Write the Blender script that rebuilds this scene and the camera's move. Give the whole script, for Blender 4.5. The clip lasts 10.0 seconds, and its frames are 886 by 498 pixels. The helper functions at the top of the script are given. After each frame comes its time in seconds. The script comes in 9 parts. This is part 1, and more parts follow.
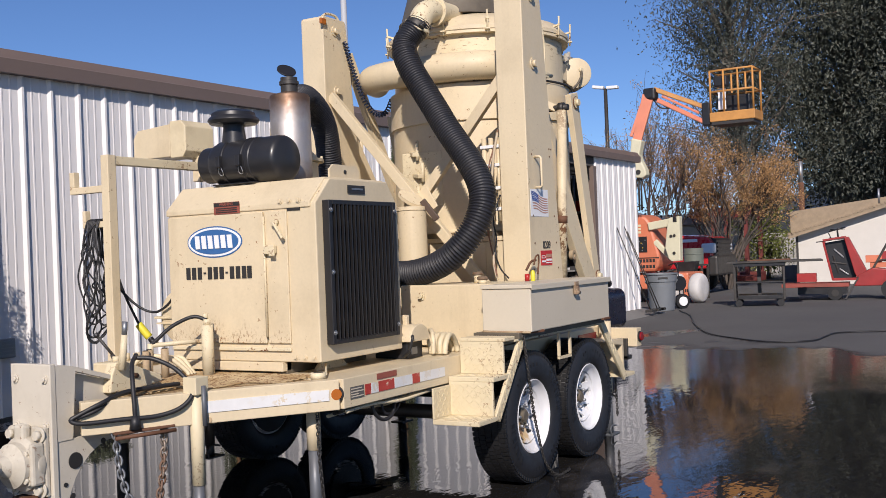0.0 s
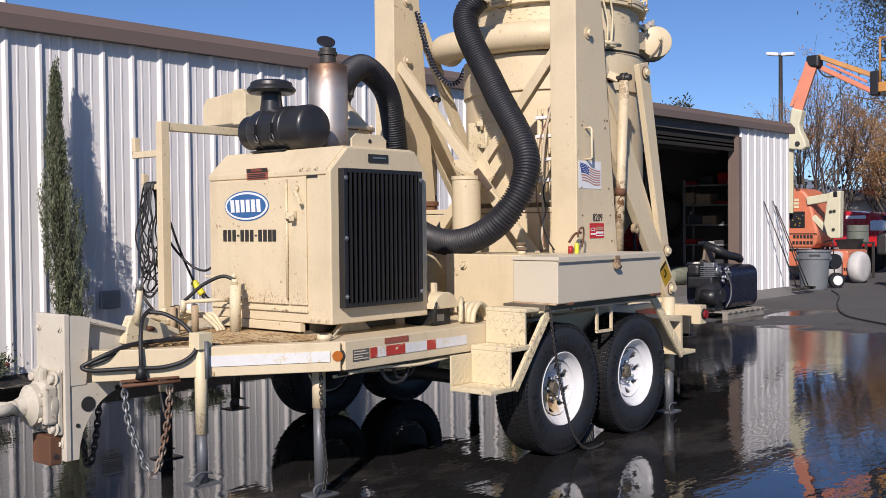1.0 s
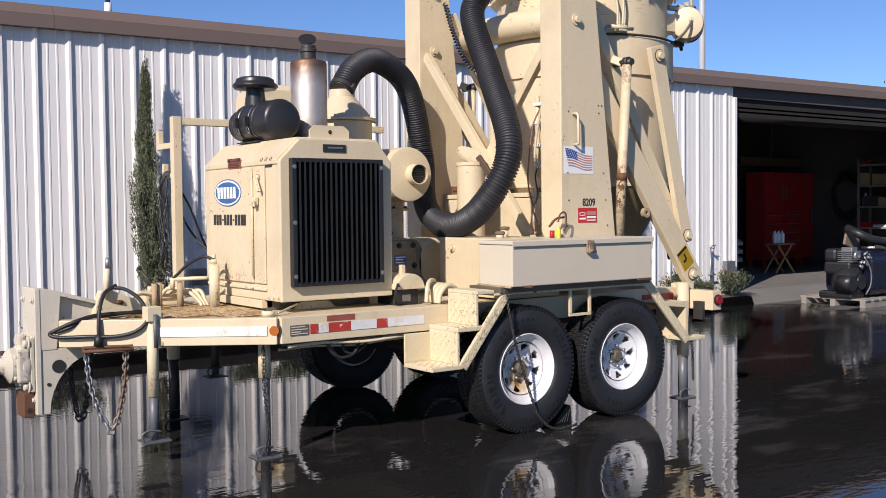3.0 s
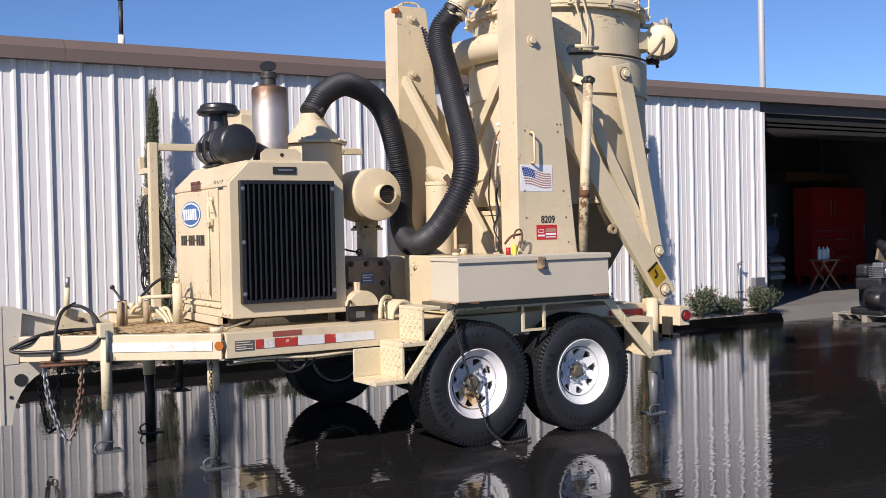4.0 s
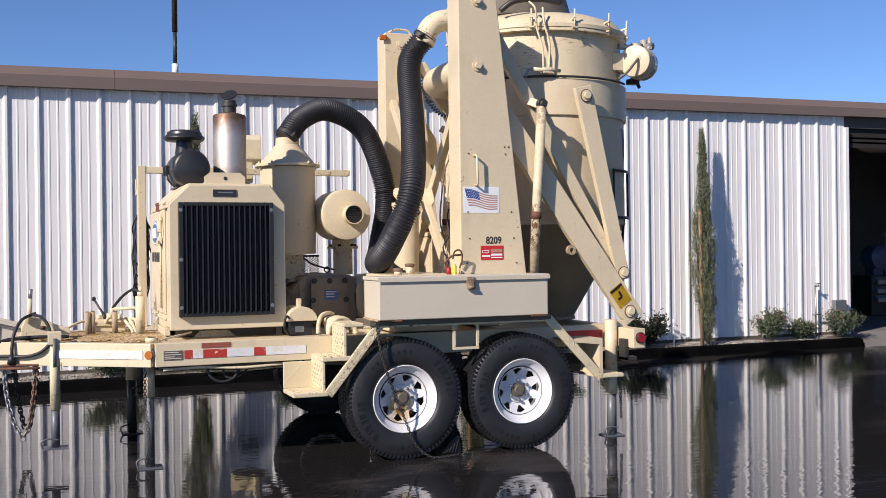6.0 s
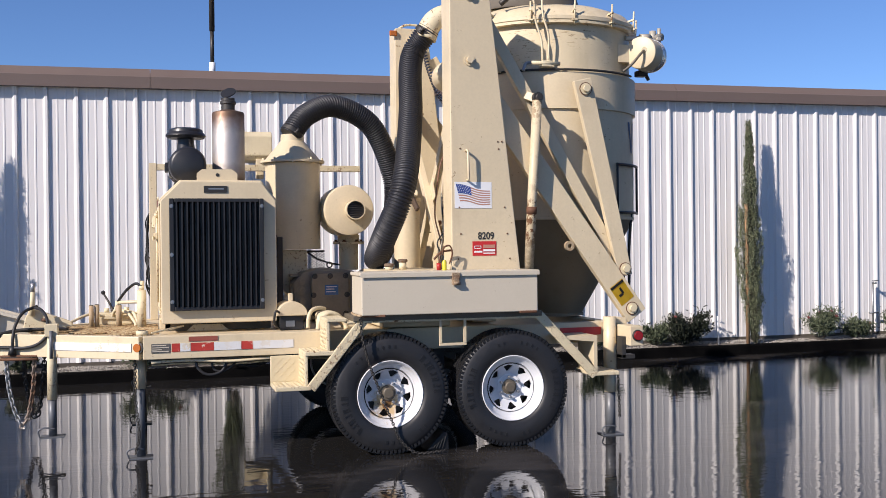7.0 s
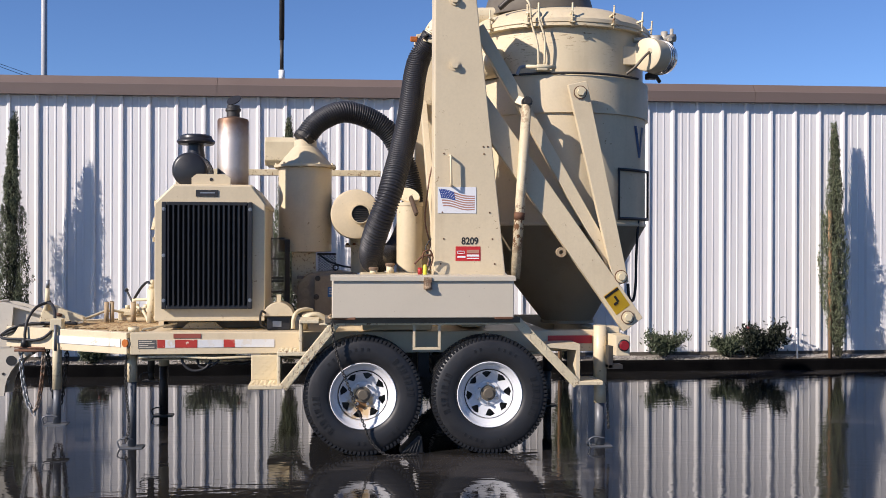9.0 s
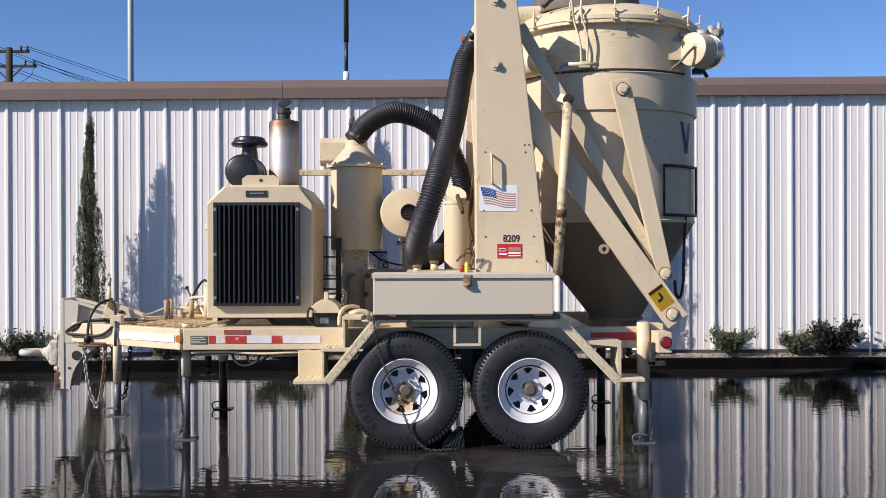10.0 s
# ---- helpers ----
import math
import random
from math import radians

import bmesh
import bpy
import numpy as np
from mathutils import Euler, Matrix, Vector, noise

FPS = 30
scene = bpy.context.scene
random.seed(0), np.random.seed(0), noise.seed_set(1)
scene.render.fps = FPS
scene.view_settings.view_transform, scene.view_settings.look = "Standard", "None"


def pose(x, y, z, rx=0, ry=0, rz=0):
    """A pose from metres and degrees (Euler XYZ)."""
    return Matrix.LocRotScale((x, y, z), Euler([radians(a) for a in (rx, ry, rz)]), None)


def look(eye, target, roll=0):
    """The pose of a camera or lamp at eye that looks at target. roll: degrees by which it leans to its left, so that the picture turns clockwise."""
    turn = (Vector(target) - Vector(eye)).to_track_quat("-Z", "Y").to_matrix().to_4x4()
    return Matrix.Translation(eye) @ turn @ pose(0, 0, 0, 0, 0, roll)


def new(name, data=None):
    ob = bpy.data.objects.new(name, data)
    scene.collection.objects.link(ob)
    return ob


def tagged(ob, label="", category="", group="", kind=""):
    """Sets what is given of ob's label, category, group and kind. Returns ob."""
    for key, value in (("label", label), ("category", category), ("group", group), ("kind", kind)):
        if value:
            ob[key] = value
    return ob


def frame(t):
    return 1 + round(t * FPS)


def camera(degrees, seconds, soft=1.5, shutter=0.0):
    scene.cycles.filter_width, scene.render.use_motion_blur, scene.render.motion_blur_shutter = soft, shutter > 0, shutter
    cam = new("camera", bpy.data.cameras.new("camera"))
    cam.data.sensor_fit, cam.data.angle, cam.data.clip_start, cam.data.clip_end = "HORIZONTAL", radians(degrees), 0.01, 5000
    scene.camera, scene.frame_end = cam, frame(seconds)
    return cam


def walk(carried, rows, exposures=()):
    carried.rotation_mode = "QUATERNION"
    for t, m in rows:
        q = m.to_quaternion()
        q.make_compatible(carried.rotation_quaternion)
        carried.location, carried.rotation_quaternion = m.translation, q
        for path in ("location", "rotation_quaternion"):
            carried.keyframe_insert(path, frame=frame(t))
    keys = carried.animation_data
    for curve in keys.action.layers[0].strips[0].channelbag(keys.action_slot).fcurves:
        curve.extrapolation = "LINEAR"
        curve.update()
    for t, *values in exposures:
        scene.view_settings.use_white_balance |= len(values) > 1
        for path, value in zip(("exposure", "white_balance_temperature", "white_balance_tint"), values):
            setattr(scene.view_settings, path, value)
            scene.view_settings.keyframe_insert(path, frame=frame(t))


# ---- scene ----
cam = camera(46.4, 10.0, soft=0.75)
METRES, EYE, TILT, LEAN, TURN = 7.36, 1.365, 0.0, 0.0, -59.1
ROWS = [
    (0.0, 0.0, 0.0, 0.0, 0.01, 0.34, 2.26),
    (0.5, 0.0584, -0.001, -0.0008, 4.88, -0.06, 1.36),
    (1.0, 0.1196, 0.0, -0.001, 10.08, -1.25, 0.58),
    (1.5, 0.1745, 0.0028, -0.0001, 14.26, -2.36, 0.17),
    (2.0, 0.2268, 0.0151, 0.0003, 17.83, -2.65, -0.04),
    (2.5, 0.2838, 0.0191, 0.0013, 20.67, -2.65, 0.11),
    (4.0, 0.4491, 0.0508, -0.0036, 27.69, -0.96, 1.25),
    (4.5, 0.5048, 0.0737, -0.0029, 29.91, -0.6, 1.1),
    (5.0, 0.5586, 0.0945, -0.0014, 32.26, -0.32, 1.11),
    (6.5, 0.6859, 0.1727, -0.0017, 40.55, -0.1, 0.54),
    (7.0, 0.7211, 0.208, -0.0019, 43.17, -0.26, 0.61),
    (7.5, 0.7561, 0.2439, -0.0007, 45.9, -0.19, 0.52),
    (8.0, 0.788, 0.2785, -0.0053, 48.53, 0.16, 0.63),
    (8.5, 0.812, 0.3073, -0.0032, 50.38, 0.03, 0.22),
    (9.0, 0.8422, 0.338, -0.0009, 52.9, -0.06, -0.17),
    (9.5, 0.8624, 0.362, -0.0008, 55.86, -0.12, -0.2),
    (10.0, 0.8794, 0.3702, -0.0007, 58.07, -0.2, 0.16),
]
walk(cam, [(t, pose(-5.981, -2.781, EYE, TILT, LEAN, TURN) @ pose(METRES * x, METRES * y, METRES * z, 90 + pitch, roll, yaw)) for t, x, y, z, yaw, pitch, roll in ROWS], exposures=[(0.0, -0.02, 6500, 16), (2.0, 0.14, 6500, 16), (5.0, 0.27, 6500, 16), (10.0, 0.33, 6500, 16)])

# ---- world, sun, exposure ----
SUN = Vector((0.45, 0.245, -0.318)).normalized()
world = bpy.data.worlds.new("sky")
scene.world = world
world.use_nodes = True
wn = world.node_tree
sky = wn.nodes.new("ShaderNodeTexSky")
sky.sky_type = "NISHITA"
sky.sun_disc = False
sky.sun_elevation = math.asin(-SUN.z)
sky.sun_rotation = math.atan2(-SUN.x, -SUN.y) % (2 * math.pi)
sky.altitude, sky.air_density, sky.dust_density, sky.ozone_density = 0, 0.75, 0.0, 4.0
tint = wn.nodes.new("ShaderNodeMix")
tint.data_type, tint.blend_type = "RGBA", "MULTIPLY"
tint.inputs[0].default_value, tint.inputs[7].default_value = 1.0, (0.82, 0.985, 1.185, 1)
wn.links.new(sky.outputs[0], tint.inputs[6])
wn.links.new(tint.outputs[2], wn.nodes["Background"].inputs[0])
wn.nodes["Background"].inputs[1].default_value = 0.085
sun_lamp = new("sun", bpy.data.lights.new("sun", "SUN"))
sun_lamp.data.energy, sun_lamp.data.angle, sun_lamp.data.color = 4.9, radians(0.53), (1.0, 0.93, 0.83)
sun_lamp.matrix_world = look((0, 0, 30), Vector((0, 0, 30)) + SUN)


# ---- mesh helpers ----
def quad_box(bm, x0, x1, y0, y1, z0, z1, m=None, bev=0.0):
    """An axis-aligned box, optionally with small bevelled edges and turned by m."""
    vs = [bm.verts.new((x, y, z)) for x in (x0, x1) for y in (y0, y1) for z in (z0, z1)]
    fs = [bm.faces.new([vs[i] for i in q]) for q in ((0, 1, 3, 2), (4, 6, 7, 5), (0, 4, 5, 1), (2, 3, 7, 6), (0, 2, 6, 4), (1, 5, 7, 3))]
    if bev:
        es = list({e for f in fs for e in f.edges})
        r = bmesh.ops.bevel(bm, geom=es, offset=bev, segments=2, affect="EDGES", profile=0.5)
        vs = list({v for f in r["faces"] for v in f.verts} | {v for v in vs if v.is_valid})
    if m is not None:
        bmesh.ops.transform(bm, matrix=m, verts=vs)
    return vs


def prism(bm, pts, axis, a, b, bev=0.0):
    """A polygon drawn in the two other axes, drawn out along axis from a to b."""
    def put(u, v, w):
        return {"x": (w, u, v), "y": (u, w, v), "z": (u, v, w)}[axis]
    lo = [bm.verts.new(put(u, v, a)) for u, v in pts]
    hi = [bm.verts.new(put(u, v, b)) for u, v in pts]
    n = len(pts)
    fs = [bm.faces.new(lo), bm.faces.new(hi[::-1])]
    for i in range(n):
        fs.append(bm.faces.new((lo[i], hi[i], hi[(i + 1) % n], lo[(i + 1) % n])))
    bmesh.ops.recalc_face_normals(bm, faces=fs)
    vs = lo + hi
    if bev:
        es = list({e for f in fs for e in f.edges})
        r = bmesh.ops.bevel(bm, geom=es, offset=bev, segments=2, affect="EDGES", profile=0.5)
        vs = [v for v in bm.verts]
    return vs


def axes(p0, p1, up=(0, 0, 1)):
    w = (Vector(p1) - Vector(p0)).normalized()
    u = w.cross(Vector(up))
    if u.length < 1e-4:
        u = w.cross(Vector((0, 1, 0)))
    u.normalize()
    return u, w.cross(u).normalized(), w


def cyl(bm, p0, p1, r0, r1=None, seg=20, caps=True):
    """A round bar or cone from p0 to p1."""
    r1 = r0 if r1 is None else r1
    u, v, w = axes(p0, p1)
    rings = []
    for p, r in ((Vector(p0), r0), (Vector(p1), r1)):
        rings.append([bm.verts.new(p + (u * math.cos(2 * math.pi * i / seg) + v * math.sin(2 * math.pi * i / seg)) * r) for i in range(seg)])
    fs = []
    for i in range(seg):
        j = (i + 1) % seg
        f = bm.faces.new((rings[0][i], rings[0][j], rings[1][j], rings[1][i]))
        f.smooth = True
        fs.append(f)
    if caps:
        fs.append(bm.faces.new(rings[0][::-1]))
        fs.append(bm.faces.new(rings[1]))
    bmesh.ops.recalc_face_normals(bm, faces=fs)
    return rings[0] + rings[1]


def lathe(bm, profile, p0, p1, seg=32, closed=True, sharp=0.6):
    """A turned body: profile of (radius, distance along the axis from p0 towards p1)."""
    u, v, w = axes(p0, p1)
    o = Vector(p0)
    rings = []
    for r, d in profile:
        if r < 1e-5:
            rings.append([bm.verts.new(o + w * d)])
        else:
            rings.append([bm.verts.new(o + w * d + (u * math.cos(2 * math.pi * i / seg) + v * math.sin(2 * math.pi * i / seg)) * r) for i in range(seg)])
    fs = []
    for a, b in zip(rings, rings[1:]):
        for i in range(seg):
            j = (i + 1) % seg
            q = [a[i % len(a)], a[j % len(a)], b[j % len(b)], b[i % len(b)]]
            q = list(dict.fromkeys(q))
            if len(q) > 2:
                f = bm.faces.new(q)
                f.smooth = True
                fs.append(f)
    if closed:
        for r in (rings[0], rings[-1]):
            if len(r) > 2:
                fs.append(bm.faces.new(r))
    bmesh.ops.recalc_face_normals(bm, faces=fs)
    for f in fs:
        for e in f.edges:
            if len(e.link_faces) == 2 and e.calc_face_angle(0) > sharp:
                e.smooth = False
    return [v_ for r in rings for v_ in r]


def beam(bm, p0, p1, wide, deep, up=(0, 1, 0), bev=0.004, wide2=None):
    """A bar of box section from p0 to p1; deep is measured along up, wide across it."""
    p0, p1 = Vector(p0), Vector(p1)
    w = (p1 - p0).normalized()
    side = w.cross(Vector(up)).normalized()
    top = side.cross(w).normalized()
    wide2 = wide if wide2 is None else wide2
    vs = []
    for p, ww in ((p0, wide), (p1, wide2)):
        for a, b in ((-1, -1), (1, -1), (1, 1), (-1, 1)):
            vs.append(bm.verts.new(p + side * a * ww / 2 + top * b * deep / 2))
    fs = [bm.faces.new([vs[i] for i in q]) for q in ((3, 2, 1, 0), (4, 5, 6, 7), (0, 1, 5, 4), (1, 2, 6, 5), (2, 3, 7, 6), (3, 0, 4, 7))]
    bmesh.ops.recalc_face_normals(bm, faces=fs)
    if bev:
        bmesh.ops.bevel(bm, geom=list({e for f in fs for e in f.edges}), offset=bev, segments=2, affect="EDGES", profile=0.5)
    return vs


def spline(pts, n=10):
    """A smooth line through points."""
    p = [Vector(q) for q in pts]
    p = [2 * p[0] - p[1]] + p + [2 * p[-1] - p[-2]]
    out = []
    for i in range(1, len(p) - 2):
        a, b, c, d = p[i - 1:i + 3]
        for k in range(n):
            t = k / n
            out.append(0.5 * ((2 * b) + (c - a) * t + (2 * a - 5 * b + 4 * c - d) * t * t + (3 * b - a - 3 * c + d) * t ** 3))
    out.append(p[-2])
    return out


def even(line, step):
    """The line cut again at even steps."""
    out, left = [line[0].copy()], step
    for a, b in zip(line, line[1:]):
        d = (b - a).length
        s = 0.0
        while d - s >= left:
            s += left
            out.append(a.lerp(b, s / d))
            left = step
        left -= d - s
    if (out[-1] - line[-1]).length > step * 0.3:
        out.append(line[-1].copy())
    return out


def sweep(bm, line, radius, seg=8, caps=True):
    """A round tube along a line; radius is a number or a function of the point's number."""
    n = len(line)
    u = None
    rings = []
    for i, p in enumerate(line):
        w = (line[min(i + 1, n - 1)] - line[max(i - 1, 0)]).normalized()
        if u is None:
            u = axes((0, 0, 0), w)[0]
        u = (u - w * u.dot(w)).normalized()
        v = w.cross(u)
        r = radius(i) if callable(radius) else radius
        rings.append([bm.verts.new(p + (u * math.cos(2 * math.pi * k / seg) + v * math.sin(2 * math.pi * k / seg)) * r) for k in range(seg)])
    for a, b in zip(rings, rings[1:]):
        for k in range(seg):
            j = (k + 1) % seg
            bm.faces.new((a[k], a[j], b[j], b[k])).smooth = True
    if caps:
        bm.faces.new(rings[0][::-1])
        bm.faces.new(rings[-1])


def bolt(bm, p, way, r=0.02, h=0.014):
    """A washer with a hexagon head."""
    p, way = Vector(p), Vector(way).normalized()
    cyl(bm, p, p + way * h * 0.4, r * 1.6, seg=14)
    cyl(bm, p + way * h * 0.4, p + way * h * 1.5, r, seg=6)


WHERE = {}


def mesh_of(name, bm, material):
    me = bpy.data.meshes.new(name)
    bm.to_mesh(me)
    bm.free()
    for m in (material if isinstance(material, (list, tuple)) else [material]):
        me.materials.append(m)
    return me


def thing(name, label, category, at=(0, 0, 0), group="", kind=""):
    """An Empty at the base of a thing."""
    ob = new(name)
    ob.empty_display_size = 0.2
    ob.location = at
    WHERE[ob.name] = Vector(at)
    return tagged(ob, label, category, group, kind)


def part(name, bm, material, parent, label="", at=None):
    """One mesh under a thing or a part. Its points are in the world, or, with at, in the pose at."""
    me = bm if isinstance(bm, bpy.types.Mesh) else mesh_of(name, bm, material)
    ob = new(name, me)
    ob.parent = parent
    o = WHERE.get(parent.name)
    if o is not None:
        ob.matrix_parent_inverse = Matrix.Translation(-o)
    if at is not None:
        ob.matrix_basis = at
    return tagged(ob, label)


def solo(name, bm, material, label, category, group="", kind=""):
    """A thing that is one mesh, its points in the world."""
    me = bm if isinstance(bm, bpy.types.Mesh) else mesh_of(name, bm, material)
    return tagged(new(name, me), label, category, group, kind)


def B():
    return bmesh.new()


# ---- materials ----
def nodes_of(name):
    m = bpy.data.materials.new(name)
    m.use_nodes = True
    nt = m.node_tree
    return m, nt, nt.nodes["Principled BSDF"]


def n_noise(nt, scale, detail=4.0, rough=0.55, coord=None, stretch=None, dist=0.0):
    tc = nt.nodes.new("ShaderNodeTexCoord")
    src = tc.outputs["Object"] if coord is None else coord
    if stretch:
        mp = nt.nodes.new("ShaderNodeMapping")
        mp.inputs["Scale"].default_value = stretch
        nt.links.new(src, mp.inputs["Vector"])
        src = mp.outputs[0]
    n = nt.nodes.new("ShaderNodeTexNoise")
    n.inputs["Scale"].default_value = scale
    n.inputs["Detail"].default_value = detail
    n.inputs["Roughness"].default_value = rough
    n.inputs["Distortion"].default_value = dist
    nt.links.new(src, n.inputs["Vector"])
    return n.outputs["Fac"]


def n_ramp(nt, fac, lo, hi, a=0.0, b=1.0):
    r = nt.nodes.new("ShaderNodeMapRange")
    r.inputs["From Min"].default_value, r.inputs["From Max"].default_value = lo, hi
    r.inputs["To Min"].default_value, r.inputs["To Max"].default_value = a, b
    nt.links.new(fac, r.inputs["Value"])
    return r.outputs[0]


def n_mix(nt, fac, a, b, blend="MIX"):
    m = nt.nodes.new("ShaderNodeMix")
    m.data_type, m.blend_type = "RGBA", blend
    for k, v in ((0, fac), (6, a), (7, b)):
        if isinstance(v, (int, float)):
            m.inputs[k].default_value = v
        elif isinstance(v, tuple):
            m.inputs[k].default_value = (*v[:3], 1)
        else:
            nt.links.new(v, m.inputs[k])
    return m.outputs[2]


def n_math(nt, op, a, b=0.0):
    m = nt.nodes.new("ShaderNodeMath")
    m.operation = op
    for k, v in ((0, a), (1, b)):
        if isinstance(v, (int, float)):
            m.inputs[k].default_value = v
        else:
            nt.links.new(v, m.inputs[k])
    return m.outputs[0]


def n_bump(nt, bsdf, height, strength, distance=0.004):
    b = nt.nodes.new("ShaderNodeBump")
    b.inputs["Strength"].default_value, b.inputs["Distance"].default_value = strength, distance
    nt.links.new(height, b.inputs["Height"])
    nt.links.new(b.outputs[0], bsdf.inputs["Normal"])
    return b


def surface(name, colour, rough=0.5, metal=0.0, vary=0.15, scale=3.0, grain=0.06, grain_scale=60.0, bump=0.05, rust=0.0, rust_colour=(0.16, 0.06, 0.02),
            rust_scale=28.0, grime=0.0, grime_colour=(0.12, 0.09, 0.06), coat=0.0, streak=0.0, rust_stretch=None, low_rust=None):
    """Paint, rubber, metal or wood with stains at two scales, chips and fine relief."""
    m, nt, b = nodes_of(name)
    dark = tuple(c * (1 - vary) for c in colour)
    col = n_mix(nt, n_ramp(nt, n_noise(nt, scale), 0.3, 0.7), dark, colour)
    col = n_mix(nt, n_ramp(nt, n_noise(nt, grain_scale, 2.0), 0.35, 0.75, 0, grain), col, tuple(c * 0.55 for c in colour))
    rg = n_ramp(nt, n_noise(nt, scale * 4), 0.3, 0.7, max(rough - 0.08, 0.02), min(rough + 0.1, 1))
    if grime:
        g = n_ramp(nt, n_noise(nt, 2.2, 6.0, 0.65), 0.52, 0.78, 0, grime)
        col = n_mix(nt, g, col, grime_colour)
    if streak:
        st = n_ramp(nt, n_noise(nt, 9.0, 4.0, 0.6, stretch=(1, 1, 0.06)), 0.55, 0.8, 0, streak)
        col = n_mix(nt, st, col, grime_colour)
    if rust:
        chips = n_ramp(nt, n_noise(nt, rust_scale, 5.0, 0.7, stretch=rust_stretch), 0.68 - 0.08 * rust, 0.71 - 0.08 * rust)
        zone = n_ramp(nt, n_noise(nt, 1.7, 3.0), 0.45, 0.62)
        rf = n_math(nt, "MULTIPLY", chips, zone)
        col = n_mix(nt, rf, col, rust_colour)
        rg = n_math(nt, "ADD", rg, n_math(nt, "MULTIPLY", rf, 0.3))
    if low_rust:
        sep = nt.nodes.new("ShaderNodeSeparateXYZ")
        nt.links.new(nt.nodes.new("ShaderNodeTexCoord").outputs["Object"], sep.inputs[0])
        near = n_ramp(nt, n_math(nt, "ADD", sep.outputs[2], n_ramp(nt, n_noise(nt, 6.0, 3.0), 0.3, 0.7, -0.07, 0.07)), low_rust[1], low_rust[0])
        pits = n_ramp(nt, n_noise(nt, 85.0, 4.0, 0.7, stretch=(1, 1, 0.6)), 0.53, 0.60)
        col = n_mix(nt, n_math(nt, "MULTIPLY", near, pits), col, rust_colour)
    nt.links.new(col, b.inputs["Base Color"])
    nt.links.new(rg, b.inputs["Roughness"])
    b.inputs["Metallic"].default_value = metal
    b.inputs["Coat Weight"].default_value = coat
    b.inputs["Coat Roughness"].default_value = 0.12
    if bump:
        n_bump(nt, b, n_noise(nt, grain_scale * 0.7, 3.0), bump)
    return m


CREAM = surface("cream_paint", (0.69, 0.575, 0.385), 0.45, vary=0.09, scale=1.6, grain=0.12, rust=0.55, rust_colour=(0.25, 0.15, 0.075), grime=0.34, grime_colour=(0.33, 0.25, 0.14), bump=0.06, streak=0.22)
CREAM_DOOR = surface("cream_door_paint", (0.69, 0.575, 0.385), 0.45, vary=0.09, grain=0.12, rust=0.6, rust_colour=(0.24, 0.12, 0.05), grime=0.34, grime_colour=(0.33, 0.25, 0.14), streak=0.2, low_rust=(0.93, 1.06))
CREAM_WORN = surface("cream_paint_worn", (0.70, 0.60, 0.40), 0.55, vary=0.12, rust=1.35, grime=0.45, grime_colour=(0.30, 0.20, 0.09), rust_scale=40, bump=0.12)
GREY_TAN = surface("grey_tan_paint", (0.60, 0.535, 0.42), 0.4, vary=0.05, rust=0.15, grime=0.12, grime_colour=(0.33, 0.28, 0.2))
BLACK = surface("black_paint", (0.018, 0.018, 0.02), 0.42, vary=0.2, grain=0.3, bump=0.08)
FIN_BLACK = surface("grille_black", (0.019, 0.018, 0.019), 0.42, vary=0.3, bump=0.08, grime=0.18, grime_colour=(0.10, 0.085, 0.06))
PLASTIC = surface("black_plastic", (0.022, 0.022, 0.024), 0.36, vary=0.15, bump=0.06, grime=0.15, grime_colour=(0.09, 0.08, 0.06))
RUBBER = surface("tyre_rubber", (0.011, 0.011, 0.012), 0.55, vary=0.25, grain=0.3, bump=0.15, grime=0.2, grime_colour=(0.05, 0.045, 0.04))
HOSE = surface("hose_rubber", (0.020, 0.0205, 0.026), 0.50, vary=0.2, bump=0.05, grime=0.25, grime_colour=(0.06, 0.055, 0.045))
WHITE_RIM = surface("white_rim_paint", (0.71, 0.715, 0.73), 0.35, vary=0.06, grime=0.2, grime_colour=(0.45, 0.36, 0.22))
GALV = surface("galvanised_steel", (0.38, 0.39, 0.40), 0.45, metal=0.8, vary=0.25, grime=0.3)
DARK_STEEL = surface("dark_steel", (0.07, 0.065, 0.06), 0.5, metal=0.5, vary=0.3, grime=0.4, grime_colour=(0.08, 0.05, 0.03))
RUST = surface("rusty_steel", (0.16, 0.07, 0.035), 0.75, vary=0.4, grain=0.4, bump=0.2, grime=0.4, grime_colour=(0.05, 0.03, 0.02))
BROWN_STEEL = surface("brown_machined_casting", (0.16, 0.135, 0.10), 0.55, metal=0.2, vary=0.3, grime=0.5, grime_colour=(0.05, 0.04, 0.03), bump=0.2)
CABLE = surface("black_cable", (0.018, 0.018, 0.02), 0.5, vary=0.2, bump=0)
DECAL_WHITE = surface("decal_white", (0.80, 0.80, 0.80), 0.35, vary=0.04, grain=0.05, bump=0)
DECAL_RED = surface("decal_red", (0.55, 0.03, 0.03), 0.35, vary=0.1, bump=0)
DECAL_DARKRED = surface("decal_faded_red", (0.33, 0.09, 0.06), 0.45, vary=0.2, bump=0)
DECAL_BLUE = surface("decal_blue", (0.035, 0.13, 0.33), 0.35, vary=0.1, grain=0.1, bump=0)
DECAL_NAVY = surface("decal_navy", (0.03, 0.07, 0.28), 0.4, vary=0.1, bump=0)
DECAL_BLACK = surface("decal_black", (0.03, 0.028, 0.026), 0.45, vary=0.15, bump=0)
DECAL_YELLOW = surface("decal_yellow", (0.72, 0.48, 0.03), 0.4, vary=0.12, bump=0, grime=0.2)
